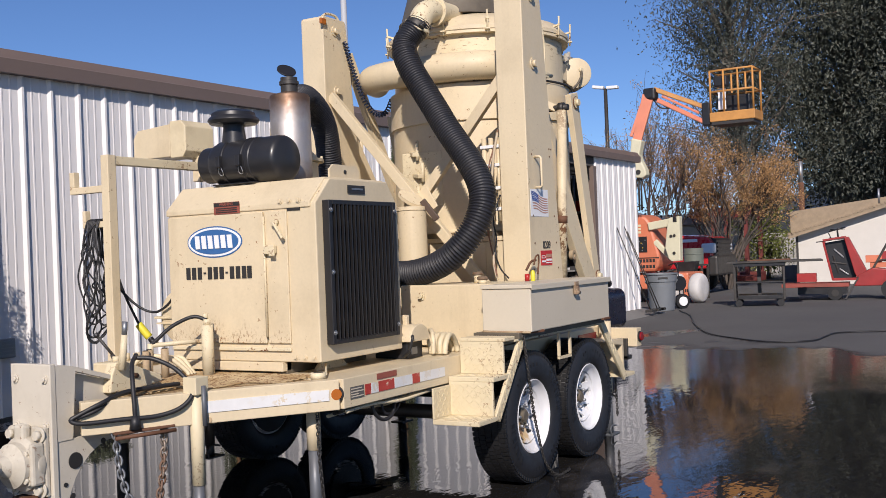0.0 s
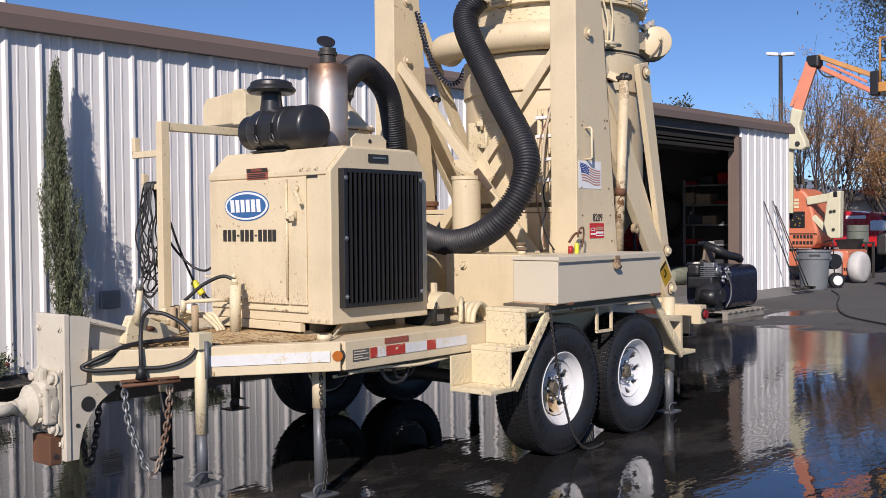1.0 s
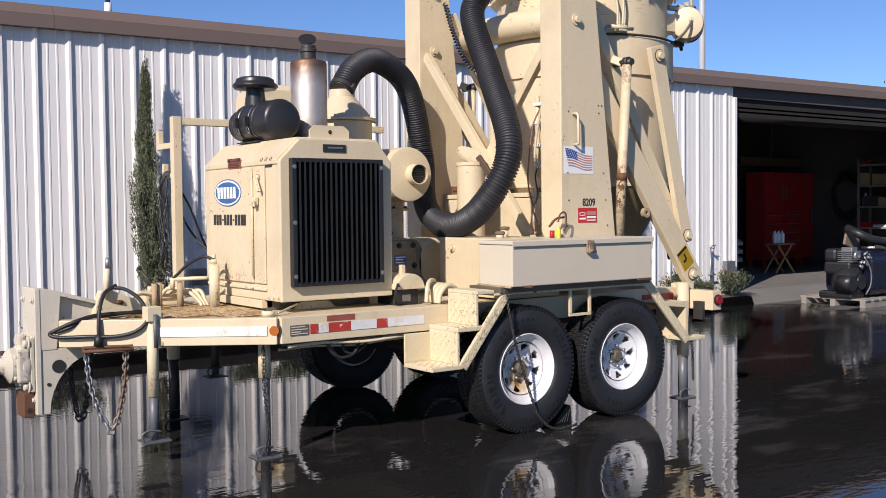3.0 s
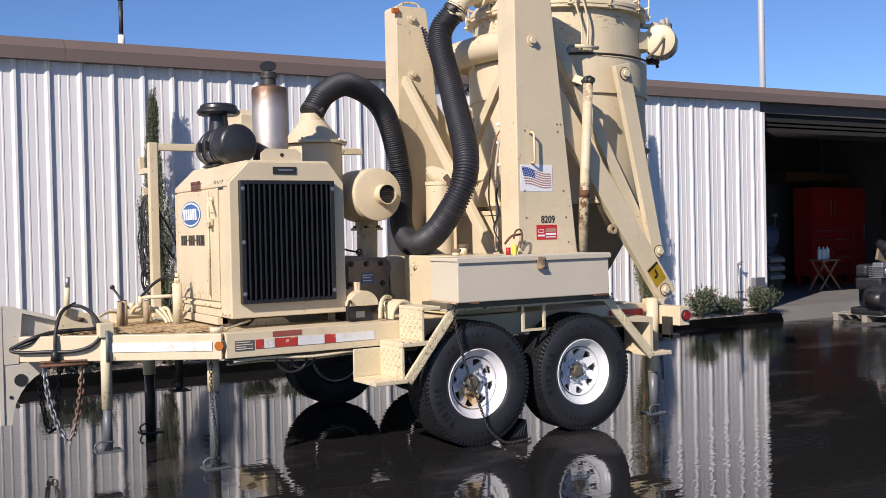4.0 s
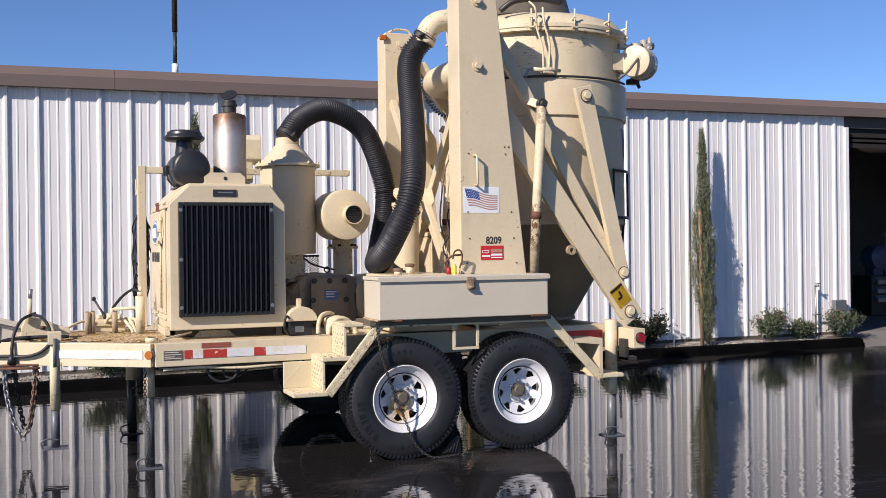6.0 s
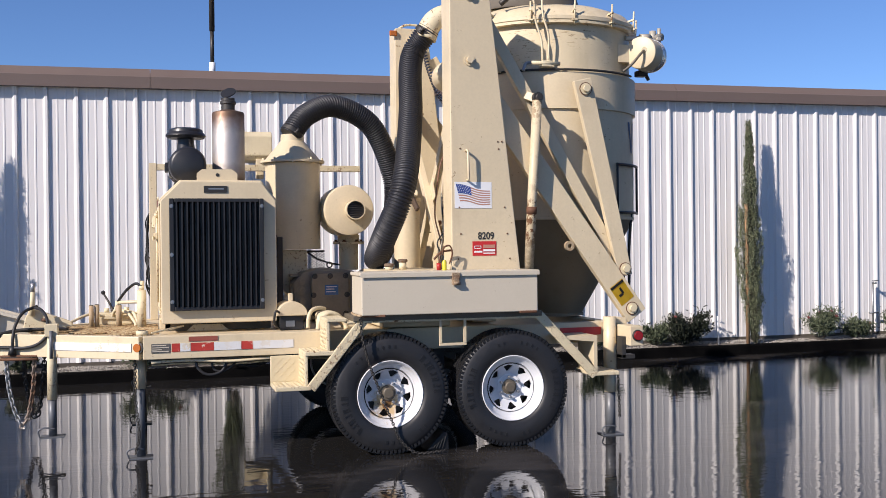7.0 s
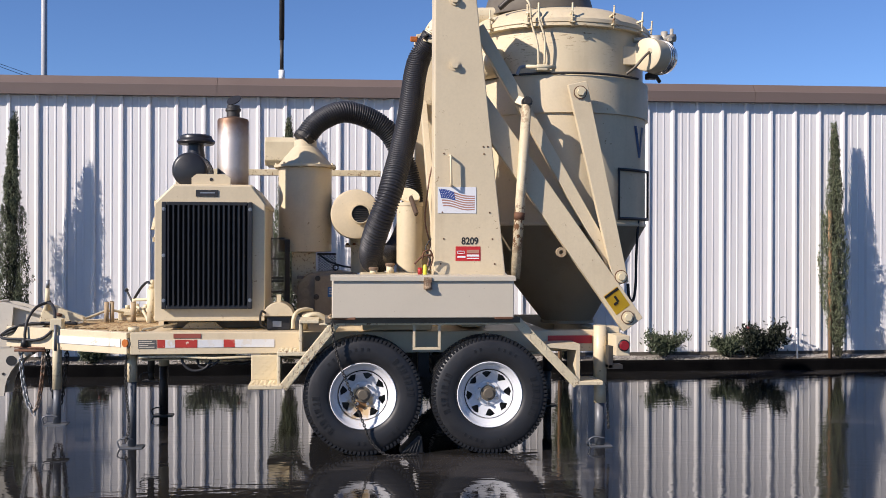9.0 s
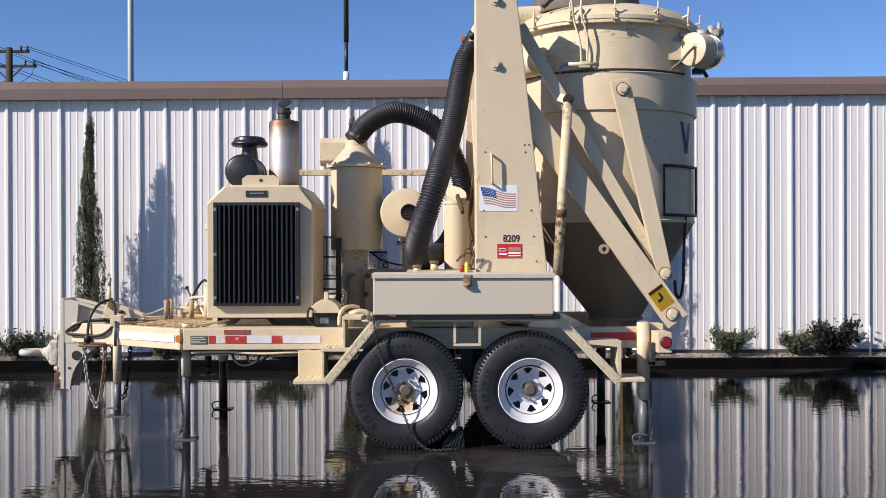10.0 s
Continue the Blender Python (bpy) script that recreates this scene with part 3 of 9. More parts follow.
def lattice(bm, x0, x1, y0, y1, z, dx, dy, r, plane="z"):
    """Diamond mesh of crossing bars."""
    def put(a, b_, c):
        return {"z": (a, b_, c), "y": (a, c, b_), "x": (c, a, b_)}[plane]
    n = int((x1 - x0 + (y1 - y0) * dx / dy) / dx) + 1
    for s in (1, -1):
        for k in range(n + 1):
            a0 = x0 - (y1 - y0) * dx / dy + k * dx
            pa, pb = [a0, y0], [a0 + (y1 - y0) * dx / dy, y1]
            if s < 0:
                pa, pb = [x0 + x1 - pa[0], y0], [x0 + x1 - pb[0], y1]
            (ax, ay), (bx, by) = pa, pb
            ts = [0.0, 1.0]
            for lim, sign in ((x0, 1), (x1, -1)):
                fa, fb = (ax - lim) * sign, (bx - lim) * sign
                if fa < 0 and fb < 0:
                    ts = None
                    break
                if fa < 0:
                    ts[0] = max(ts[0], fa / (fa - fb))
                elif fb < 0:
                    ts[1] = min(ts[1], fa / (fa - fb))
            if ts is None or ts[1] - ts[0] < 0.02:
                continue
            p = [put(ax + (bx - ax) * t, ay + (by - ay) * t, z) for t in ts]
            cyl(bm, p[0], p[1], r, seg=4, caps=False)


bm = B()
prism(bm, ((-1.99, 0.29), (-2.72, 0.80), (-2.72, 1.32), (-1.99, 1.83)), "z", 0.772, 0.782)
lattice(bm, -2.70, -1.88, 0.80, 1.32, 0.789, 0.05, 0.026, 0.004)
lattice(bm, -2.45, -1.88, 0.62, 0.80, 0.789, 0.05, 0.026, 0.004)
lattice(bm, -2.2, -1.88, 0.42, 0.62, 0.789, 0.05, 0.026, 0.004)
part("deck", bm, MESH_MAT, trailer, "rusty expanded-metal deck")
slab("deck_plate", -1.975, 0.85, 0.285, 1.835, 0.772, 0.785, CREAM)

# tongue, coupler, chains
TONGUE = surface("grey_white_paint", (0.62, 0.565, 0.465), 0.5, vary=0.10, rust=0.5, grime=0.35, grime_colour=(0.30, 0.25, 0.18), bump=0.06, streak=0.15)
CAST = surface("painted_rough_casting", (0.60, 0.55, 0.45), 0.6, vary=0.18, rust=0.9, grime=0.5, grime_colour=(0.24, 0.18, 0.11), bump=0.35, grain=0.2, grain_scale=45)
RUST_POST = surface("rust_streaked_post", (0.48, 0.36, 0.22), 0.65, vary=0.3, rust=2.2, rust_scale=14, rust_colour=(0.20, 0.085, 0.035), grime=0.6, grime_colour=(0.25, 0.12, 0.05))
JACK_GREY = surface("dull_grey_steel", (0.14, 0.15, 0.165), 0.5, metal=0.25, vary=0.2, grime=0.35, grime_colour=(0.12, 0.09, 0.07))
bm = B()
prism(bm, ((-3.03, 0.935), (-2.98, 0.930), (-2.5, 0.795), (-2.5, 0.655), (-2.80, 0.62), (-2.80, 0.595), (-3.03, 0.595)), "y", 0.975, 1.145, bev=0.006)
tongue = part("tongue", bm, TONGUE, trailer, "grey-white drawbar tongue")
for y in (0.945, 1.155):
    bm = B()
    prism(bm, ((-3.045, 0.955), (-3.0, 0.955), (-2.94, 0.942), (-2.5, 0.81), (-2.5, 0.79), (-2.94, 0.922), (-2.965, 0.63), (-3.045, 0.63)), "y", y - 0.012, y + 0.03)
    part("tongue_flange", bm, TONGUE, tongue)
    bm = B()
    prof = [(-3.055, 0.632), (-2.70, 0.632), (-2.705, 0.60)]
    prof += [(-2.72 - 0.285 * math.sin(a), 0.60 - 0.32 * (1 - math.cos(a))) for a in [i * math.pi / 16 for i in range(1, 9)]]
    prof += [(-3.055, 0.28)]
    prism(bm, prof, "y", y - 0.008, y + 0.014)
    part("gusset", bm, TONGUE, tongue)
for p in ((-2.955, 0.535, 0.036), (-2.975, 0.385, 0.013), (-2.80, 0.595, 0.013), (-3.01, 0.44, 0.010)):
    rod("hole", (p[0], 0.9365, p[1]), (p[0], 0.933, p[1]), p[2], DECAL_BLACK, tongue, "dark round hole", 18)
slab("end_plate", -3.075, -3.046, 0.93, 1.19, 0.28, 0.965, TONGUE, tongue)
bolts([(-3.076, y, z) for y in (0.965, 1.155) for z in (0.90, 0.70, 0.36)], (-1, 0, 0), 0.012, 0.010, TONGUE, tongue)
bm = B()
quad_box(bm, -3.100, -3.077, 0.945, 1.175, 0.405, 0.70, bev=0.006)
coupler = part("coupler", bm, CAST, trailer, "cream cast coupler")
bm = B()
lathe(bm, ((0.118, 0), (0.122, 0.01), (0.118, 0.035), (0.098, 0.055), (0.096, 0.085), (0.075, 0.10), (0.05, 0.115), (0.036, 0.15)), (-3.10, CY, 0.545), (-4, CY, 0.545), 24)
quad_box(bm, -3.145, -3.101, CY - 0.035, CY + 0.035, 0.63, 0.715, bev=0.015)
quad_box(bm, -3.165, -3.101, CY - 0.115, CY - 0.085, 0.46, 0.64, bev=0.012)
part("coupler_head", bm, CAST, coupler)
bolts([(-3.101, y, z) for y in (0.972, 1.148) for z in (0.435, 0.668)], (-1, 0, 0), 0.021, 0.020, CAST, coupler)
bolts([(-3.156, CY + dy, 0.545 + dz) for dy, dz in ((-0.075, 0.05), (-0.075, -0.06), (0.07, 0.05), (0.07, -0.06))], (-1, 0, 0), 0.014, 0.014, CAST, coupler)
bm = B()
cyl(bm, (-3.235, CY, 0.545), (-3.29, CY, 0.547), 0.036, 0.028)
ring = [Vector((-3.345 + 0.062 * math.cos(a), CY + 0.062 * math.sin(a), 0.548)) for a in [i * math.pi / 12 for i in range(25)]]
sweep(bm, ring, 0.026, 10, caps=False)
part("towing_eye", bm, CAST, coupler, "cream cast towing eye")
bm = B()
quad_box(bm, -3.135, -3.078, 0.965, 1.13, 0.265, 0.402, bev=0.006)
part("adapter_block", bm, RUST, coupler, "rusty brown adapter block")
rod("hole", (-3.105, 0.9645, 0.305), (-3.105, 0.962, 0.305), 0.014, DECAL_BLACK, coupler, seg=12)


RUSTY_CHAIN = surface("rust_blotched_chain", (0.33, 0.27, 0.22), 0.55, metal=0.4, vary=0.3, rust=3.0, rust_scale=22, grime=0.8, grime_colour=(0.16, 0.06, 0.025))


def chain(name, pts, link, wire, mat, parent=trailer, label=""):
    """Oval links strung along a line, turned a quarter each."""
    line = even(spline(pts, 12), link * 0.62)
    bm = B()
    for i, p in enumerate(line):
        w = (line[min(i + 1, len(line) - 1)] - line[max(i - 1, 0)])
        if w.length < 1e-6:
            continue
        u, v, w = axes((0, 0, 0), w)
        s = u if i % 2 else v
        loop = []
        for k in range(13):
            a = 2 * math.pi * k / 12
            loop.append(p + w * math.cos(a) * link * 0.5 + s * math.sin(a) * link * 0.30)
        sweep(bm, loop, wire, 5, caps=False)
    return part(name, bm, mat, parent, label)


chain("safety_chain", ((-2.85, 0.80, 0.64), (-2.835, 0.785, 0.45), (-2.79, 0.75, 0.27), (-2.745, 0.73, 0.19)), 0.048, 0.0058, GALV, trailer, "galvanised steel safety chain")
chain("safety_chain", ((-2.745, 0.73, 0.19), (-2.71, 0.72, 0.25), (-2.675, 0.70, 0.45), (-2.665, 0.695, 0.63)), 0.048, 0.0056, RUSTY_CHAIN, trailer, "rusty steel safety chain")
chain("safety_chain", ((-2.80, 1.30, 0.63), (-2.785, 1.31, 0.40), (-2.75, 1.33, 0.20), (-2.725, 1.335, 0.145), (-2.70, 1.335, 0.21), (-2.67, 1.33, 0.42), (-2.66, 1.33, 0.62)), 0.048, 0.0055, DARK_STEEL, trailer, "dark steel safety chain")
bm = B()
beam(bm, (-2.88, 0.775, 0.645), (-2.64, 0.655, 0.652), 0.03, 0.012, up=(0, 0, 1))
cyl(bm, (-2.88, 0.765, 0.625), (-2.64, 0.645, 0.632), 0.009, seg=8)
part("chain_bar", bm, RUST, trailer, "rusty chain bar")
# electric cable loops on the tongue
hosepart("tow_cable", ((-2.46, 0.80, 0.81), (-2.62, 0.80, 0.815), (-2.78, 0.82, 0.81), (-2.90, 0.81, 0.785), (-2.985, 0.865, 0.740), (-3.012, 0.885, 0.718), (-2.975, 0.850, 0.702), (-2.84, 0.752, 0.705), (-2.72, 0.672, 0.705), (-2.63, 0.612, 0.735), (-2.575, 0.60, 0.80), (-2.585, 0.68, 0.89), (-2.63, 0.78, 0.945), (-2.68, 0.85, 0.955)), 0.0105, CABLE, trailer, "black trailer cable looped over the tongue", n=10)
hosepart("tow_cable", ((-2.66, 0.86, 0.965), (-2.74, 0.80, 0.93), (-2.785, 0.75, 0.85), (-2.80, 0.728, 0.76), (-2.80, 0.726, 0.70)), 0.0105, n=10)
hosepart("tow_cable", ((-2.52, 0.86, 0.815), (-2.68, 0.85, 0.805), (-2.82, 0.82, 0.80), (-2.92, 0.825, 0.755), (-2.99, 0.875, 0.725)), 0.0095, n=10)
bm = B()
cyl(bm, (-2.80, 0.726, 0.715), (-2.805, 0.722, 0.655), 0.020, 0.026, 14)
part("cable_plug", bm, CABLE, trailer)


# jacks
def jack(x, y, z_sleeve0, z_sleeve1, zfoot, mats, r=0.042, foot=0.075, crank=None):
    bm = B()
    cyl(bm, (x, y, z_sleeve0), (x, y, z_sleeve1), r, seg=18)
    j = part("jack", bm, mats[0], trailer)
    bm = B()
    cyl(bm, (x, y, zfoot + 0.012), (x, y, z_sleeve0 + 0.01), r * 0.84, seg=16)
    part("jack_leg", bm, mats[1], j, "grey steel jack leg")
    bm = B()
    quad_box(bm, x - foot, x + foot, y - foot * 0.8, y + foot * 0.8, zfoot, zfoot + 0.008)
    sweep(bm, spline(((x - foot, y - 0.05, zfoot + 0.01), (x - foot - 0.01, y - 0.05, zfoot + 0.05), (x - foot + 0.03, y - 0.05, zfoot + 0.07), (x + 0.02, y - 0.05, zfoot + 0.06)), 6), 0.006, 6)
    part("jack_foot", bm, mats[1], j)
    return j


j1 = jack(-2.55, 0.605, 0.37, 0.84, 0.125, (CREAM_WORN, JACK_GREY), r=0.031)
slab("jack_head", -2.59, -2.51, 0.565, 0.645, 0.78, 0.86, CREAM_WORN, j1)
rod("jack_handle", (-2.55, 0.558, 0.82), (-2.55, 0.555, 0.64), 0.011, JACK_GREY, j1)
jack(-2.0, 0.375, 0.445, 0.66, 0.0, (CREAM, JACK_GREY), r=0.035)
jack(-2.0, 1.72, 0.40, 0.66, 0.0, (CREAM, DARK_STEEL))
jack(-1.99, 1.07, 0.42, 0.66, 0.36, (DARK_STEEL, DARK_STEEL), r=0.026, foot=0.06)
jack(1.183, 0.14, 0.30, 0.44, 0.0, (CREAM, JACK_GREY))
jack(1.205, 1.98, 0.30, 0.60, 0.0, (DARK_STEEL, DARK_STEEL))
chain("jack_chain", ((-2.03, 0.325, 0.62), (-2.03, 0.32, 0.40), (-2.01, 0.318, 0.16), (-2.03, 0.31, 0.05)), 0.03, 0.003, DARK_STEEL)
chain("jack_chain", ((1.218, 0.09, 0.43), (1.223, 0.085, 0.30), (1.228, 0.085, 0.14)), 0.03, 0.003, DARK_STEEL)

# deck clutter: posts, valve block, levers
rod("deck_post", (-1.99, 1.06, 0.785), (-1.99, 1.06, 1.05), 0.031, CREAM_WORN, label="chipped cream deck post")
rod("post_fitting", (-1.99, 1.06, 1.05), (-1.99, 1.06, 1.08), 0.018, CREAM_WORN)
hosepart("hydraulic_hose", ((-1.99, 1.06, 1.075), (-2.03, 1.12, 1.095), (-2.09, 1.21, 1.05), (-2.14, 1.27, 0.985), (-2.16, 1.30, 0.955)), 0.010, CABLE, trailer, "black hydraulic hose")
for x_, y_, z_, r_ in ((-2.332, 1.15, 0.945, 0.017), (-2.296, 1.165, 0.948, 0.017), (-2.148, 1.21, 0.94, 0.020)):
    rod("stub_post", (x_, y_, 0.785), (x_, y_, z_), r_, RUST_POST, label="rust-streaked short pipe post")
    rod("post_rim", (x_, y_, z_), (x_, y_, z_ + 0.004), r_ * 0.75, DARK_STEEL)
bm = B()
quad_box(bm, -2.30, -2.06, 1.40, 1.58, 0.785, 0.875, bev=0.010)
cyl(bm, (-2.24, 1.47, 0.875), (-2.24, 1.47, 0.905), 0.018, seg=10)
cyl(bm, (-2.17, 1.47, 0.875), (-2.17, 1.47, 0.915), 0.018, seg=10)
cyl(bm, (-2.10, 1.47, 0.875), (-2.10, 1.47, 0.91), 0.018, seg=10)
quad_box(bm, -2.27, -2.07, 1.385, 1.41, 0.83, 0.86, bev=0.004)
vb = part("valve_block", bm, CREAM_WORN, trailer, "cream hydraulic valve block")
rod("lever", (-2.19, 1.52, 0.88), (-2.265, 1.575, 1.01), 0.008, DARK_STEEL, vb)
rod("lever_boot", (-2.19, 1.52, 0.87), (-2.21, 1.535, 0.91), 0.018, DARK_STEEL, vb, r1=0.010)
bm = B()
lathe(bm, ((0, 0), (0.012, 0.003), (0.017, 0.014), (0.012, 0.026), (0, 0.029)), (-2.262, 1.573, 1.005), (-2.275, 1.585, 1.03), 12)
part("lever_knob", bm, BLACK, vb, "black lever knob")
rod("valve_pipe", (-2.16, 1.30, 0.955), (-1.99, 1.12, 0.965), 0.012, CREAM_WORN, vb)
rod("valve_elbow", (-2.16, 1.30, 0.90), (-2.16, 1.30, 0.965), 0.015, CREAM_WORN, vb)
for k in range(3):
    hosepart("hydraulic_hose", ((-2.20 + 0.05 * k, 1.40, 0.845), (-2.17 + 0.05 * k, 1.33, 0.90 - 0.02 * k), (-2.09 + 0.04 * k, 1.24, 0.88), (-2.04 + 0.02 * k, 1.18, 0.82), (-2.03 + 0.02 * k, 1.16, 0.79)), 0.012, CREAM_WORN, label="paint-spattered hydraulic hose")
hosepart("hydraulic_hose", ((-2.24, 1.40, 0.85), (-2.36, 1.34, 0.87), (-2.50, 1.22, 0.82), (-2.62, 1.12, 0.83)), 0.010, CREAM_WORN)
rod("marker_post", (-1.985, 1.075, 1.075), (-1.985, 1.075, 1.115), 0.014, CREAM_WORN)
rod("rail_socket", (-1.985, 0.345, 0.787), (-1.985, 0.345, 0.818), 0.038, CREAM_WORN)
rod("socket_bore", (-1.985, 0.345, 0.818), (-1.985, 0.345, 0.820), 0.024, DARK_STEEL)
bm = B()
beam(bm, (-1.93, 0.34, 0.80), (-1.72, 0.50, 0.83), 0.012, 0.012)
part("loose_rod", bm, CREAM_WORN, trailer)
bm = B()
prism(bm, ((-2.76, 0.80), (-2.60, 0.80), (-2.44, 0.82), (-2.45, 0.85), (-2.58, 0.90), (-2.66, 0.935), (-2.72, 0.935), (-2.745, 0.88)), "y", 0.925, 0.985, bev=0.006)
br = part("coupling_bracket", bm, CREAM_WORN, trailer, "cream pintle latch bracket")
rod("bracket_pin", (-2.70, 0.91, 0.90), (-2.692, 0.895, 1.06), 0.018, CREAM_WORN, br, r1=0.014)
rod("pin_tip", (-2.692, 0.895, 1.06), (-2.688, 0.892, 1.12), 0.013, GALV, br)
rod("bracket_slot", (-2.64, 0.924, 0.87), (-2.60, 0.9235, 0.862), 0.012, RUST, br)

# cable rack post behind the engine
RX = -1.90
rack = slab("cable_rack", RX - 0.03, RX + 0.03, 1.83, 1.89, 0.785, 2.01)
slab("rack_rail", RX - 0.025, -0.25, 1.835, 1.885, 1.955, 2.005, CREAM_WORN, rack, "rust-streaked cream rail")
slab("rack_arm", RX - 0.02, RX + 0.02, 1.89, 2.17, 1.80, 1.84, CREAM, rack)
slab("rack_arm_end", RX - 0.02, RX + 0.02, 2.13, 2.17, 1.84, 1.93, CREAM, rack)
slab("rack_peg", RX - 0.02, RX + 0.02, 1.89, 2.07, 1.60, 1.635, CREAM, rack)
slab("rack_peg_end", RX - 0.02, RX + 0.02, 2.045, 2.07, 1.636, 1.70, CREAM, rack)
rng = random.Random(11)
for k in range(10):
    y0 = 1.925 + 0.011 * k
    zb = 0.93 + rng.uniform(0, 0.42) ** 1.3
    side, back = rng.uniform(-0.05, 0.07), rng.uniform(-0.06, 0.06)
    pts = [(RX, y0, 1.648), (RX - 0.028, y0 + 0.002, 1.625)]
    for i in range(1, 6):
        f_ = i / 6
        pts.append((RX - 0.045 + rng.uniform(-0.02, 0.01), min(max(y0 + side * math.sin(f_ * 3.1) + rng.uniform(-0.035, 0.035), 1.905), 2.10), 1.61 - (1.61 - zb) * f_))
    ym = 1.985 + rng.uniform(-0.05, 0.05)
    pts += [(RX - 0.03, ym + 0.025, zb + 0.03), (RX, ym, zb), (RX + 0.03, ym - 0.025, zb + 0.04)]
    for i in range(5, 0, -1):
        f_ = i / 6
        pts.append((RX + 0.04 + rng.uniform(-0.01, 0.02), min(max(y0 + back * math.sin(f_ * 3.1) + rng.uniform(-0.04, 0.04), 1.905), 2.10), 1.61 - (1.61 - zb) * f_))
    pts += [(RX + 0.028, y0 + 0.004, 1.625), (RX, y0 + 0.003, 1.648)]
    hosepart("cable_loop", pts, 0.005, CABLE, rack, "hanging coils of black cable", seg=6, n=5)
hosepart("loose_cable", ((RX + 0.03, 1.93, 1.64), (RX + 0.06, 1.99, 1.56), (RX + 0.16, 2.03, 1.40), (RX + 0.24, 2.03, 1.20), (RX + 0.303, 1.985, 1.013)), 0.0075, CABLE, rack)
hosepart("loose_cable", ((RX + 0.03, 1.96, 1.62), (RX + 0.05, 1.99, 1.45), (RX + 0.10, 1.96, 1.29), (RX + 0.17, 1.87, 1.15), (RX + 0.225, 1.778, 1.099), (RX + 0.22, 1.66, 1.14), (RX + 0.20, 1.56, 1.22), (RX + 0.20, 1.42, 1.30)), 0.0075, CABLE, rack)
bm = B()
sweep(bm, spline(((-1.600, 1.99, 1.022), (-1.586, 1.966, 0.985), (-1.567, 1.939, 0.941)), 4), 0.023, 10)
plug = part("cable_plug", bm, YELLOW, rack, "yellow cable plug")
bm = B()
sweep(bm, spline(((-1.565, 1.937, 0.938), (-1.555, 1.925, 0.918), (-1.545, 1.90, 0.90)), 4), 0.017, 8)
part("plug_nose", bm, BLACK, plug)

# engine enclosure
EX0, EX1, EY0, EY1 = -1.862, -1.115, 0.42, 1.44
bm = B()
prism(bm, ((-1.862, 0.85), (EX1, 0.85), (EX1, 1.655), (-1.212, 1.782), (-1.735, 1.782), (-1.862, 1.655)), "y", EY0, EY1, bev=0.006)
engine = part("engine_enclosure", bm, CREAM, trailer)
bm = B()
prism(bm, ((-1.870, 1.635), (-1.870, 1.665), (-1.738, 1.792), (-1.209, 1.792), (-1.107, 1.665), (-1.107, 1.635)), "y", EY0 + 0.03, EY1 + 0.01, bev=0.005)
part("hood", bm, CREAM, engine)
slab("door_panel", -1.878, -1.863, 0.755, 1.43, 0.945, 1.625, CREAM_DOOR, engine)
slab("door_panel", -1.874, -1.863, 0.60, 0.745, 0.945, 1.625, CREAM_DOOR, engine)
bm = B()
for y in (0.745,):
    cyl(bm, (-1.882, y, 0.98), (-1.882, y, 1.60), 0.007, seg=8)
part("door_hinge", bm, CREAM_WORN, engine)
bm = B()
quad_box(bm, -1.905, -1.878, 0.665, 0.735, 1.405, 1.45, bev=0.004)
quad_box(bm, -1.915, -1.905, 0.655, 0.69, 1.395, 1.43, bev=0.003)
part("latch", bm, CREAM_WORN, engine, "rusty cream hasp latch")
bm = B()
cyl(bm, (-1.874, 0.665, 1.565), (-1.90, 0.665, 1.565), 0.018)
beam(bm, (-1.898, 0.665, 1.565), (-1.905, 0.60, 1.48), 0.022, 0.012)
part("door_handle", bm, CREAM_WORN, engine, "grey-cream turn handle")
bolts([(-1.863, y, 0.875) for y in (0.46, 0.52, 0.58)] + [(-1.871, y, 1.672) for y in (0.52, 0.58, 0.64)], (-1, 0, 0), 0.010, 0.006, CREAM, engine)
slab("skid", -1.84, -1.13, 0.66, 0.72, 0.785, 0.85, BROWN_STEEL, engine)
slab("skid", -1.84, -1.13, 1.34, 1.40, 0.785, 0.85, BROWN_STEEL, engine)
bm = B()
prism(bm, ((-1.70, 0.787), (-1.42, 0.787), (-1.47, 0.83), (-1.65, 0.83)), "y", 0.58, 0.60)
part("skid_gusset", bm, CREAM_WORN, engine)
slab("skid_channel", -1.872, -1.80, 0.66, 1.42, 0.80, 0.848, CREAM, engine)
slab("base_lip", -1.876, -1.862, 0.60, 1.43, 0.905, 0.925, CREAM_WORN, engine)
# radiator grille with upright fins
bm = B()
gx0, gx1, gz0, gz1 = -1.808, -1.200, 0.935, 1.668
for a in ((gx0, gx0 + 0.03, gz0, gz1), (gx1 - 0.03, gx1, gz0, gz1), (gx0 + 0.031, gx1 - 0.031, gz0, gz0 + 0.025), (gx0 + 0.031, gx1 - 0.031, gz1 - 0.025, gz1)):
    quad_box(bm, a[0], a[1], EY0 - 0.045, EY0 - 0.0, a[2], a[3], bev=0.004)
grille = part("radiator_grille", bm, FIN_BLACK, engine, "black louvred radiator grille")
bm = B()
quad_box(bm, gx0 + 0.02, gx1 - 0.02, EY0 - 0.008, EY0 - 0.003, gz0 + 0.02, gz1 - 0.02)
part("radiator_core", bm, BLACK, grille)
fin = B()
prism(fin, ((-0.004, -0.050), (0.006, -0.050), (0.019, -0.012), (0.013, -0.010), (0.0, -0.034)), "z", gz0 + 0.022, gz1 - 0.022)
fin_mesh = mesh_of("fin", fin, FIN_BLACK)
for k in range(16):
    part("fin", fin_mesh, None, grille, at=Matrix.Translation((gx0 + 0.045 + k * (gx1 - gx0 - 0.085) / 15.5, EY0 - 0.002, 0)))
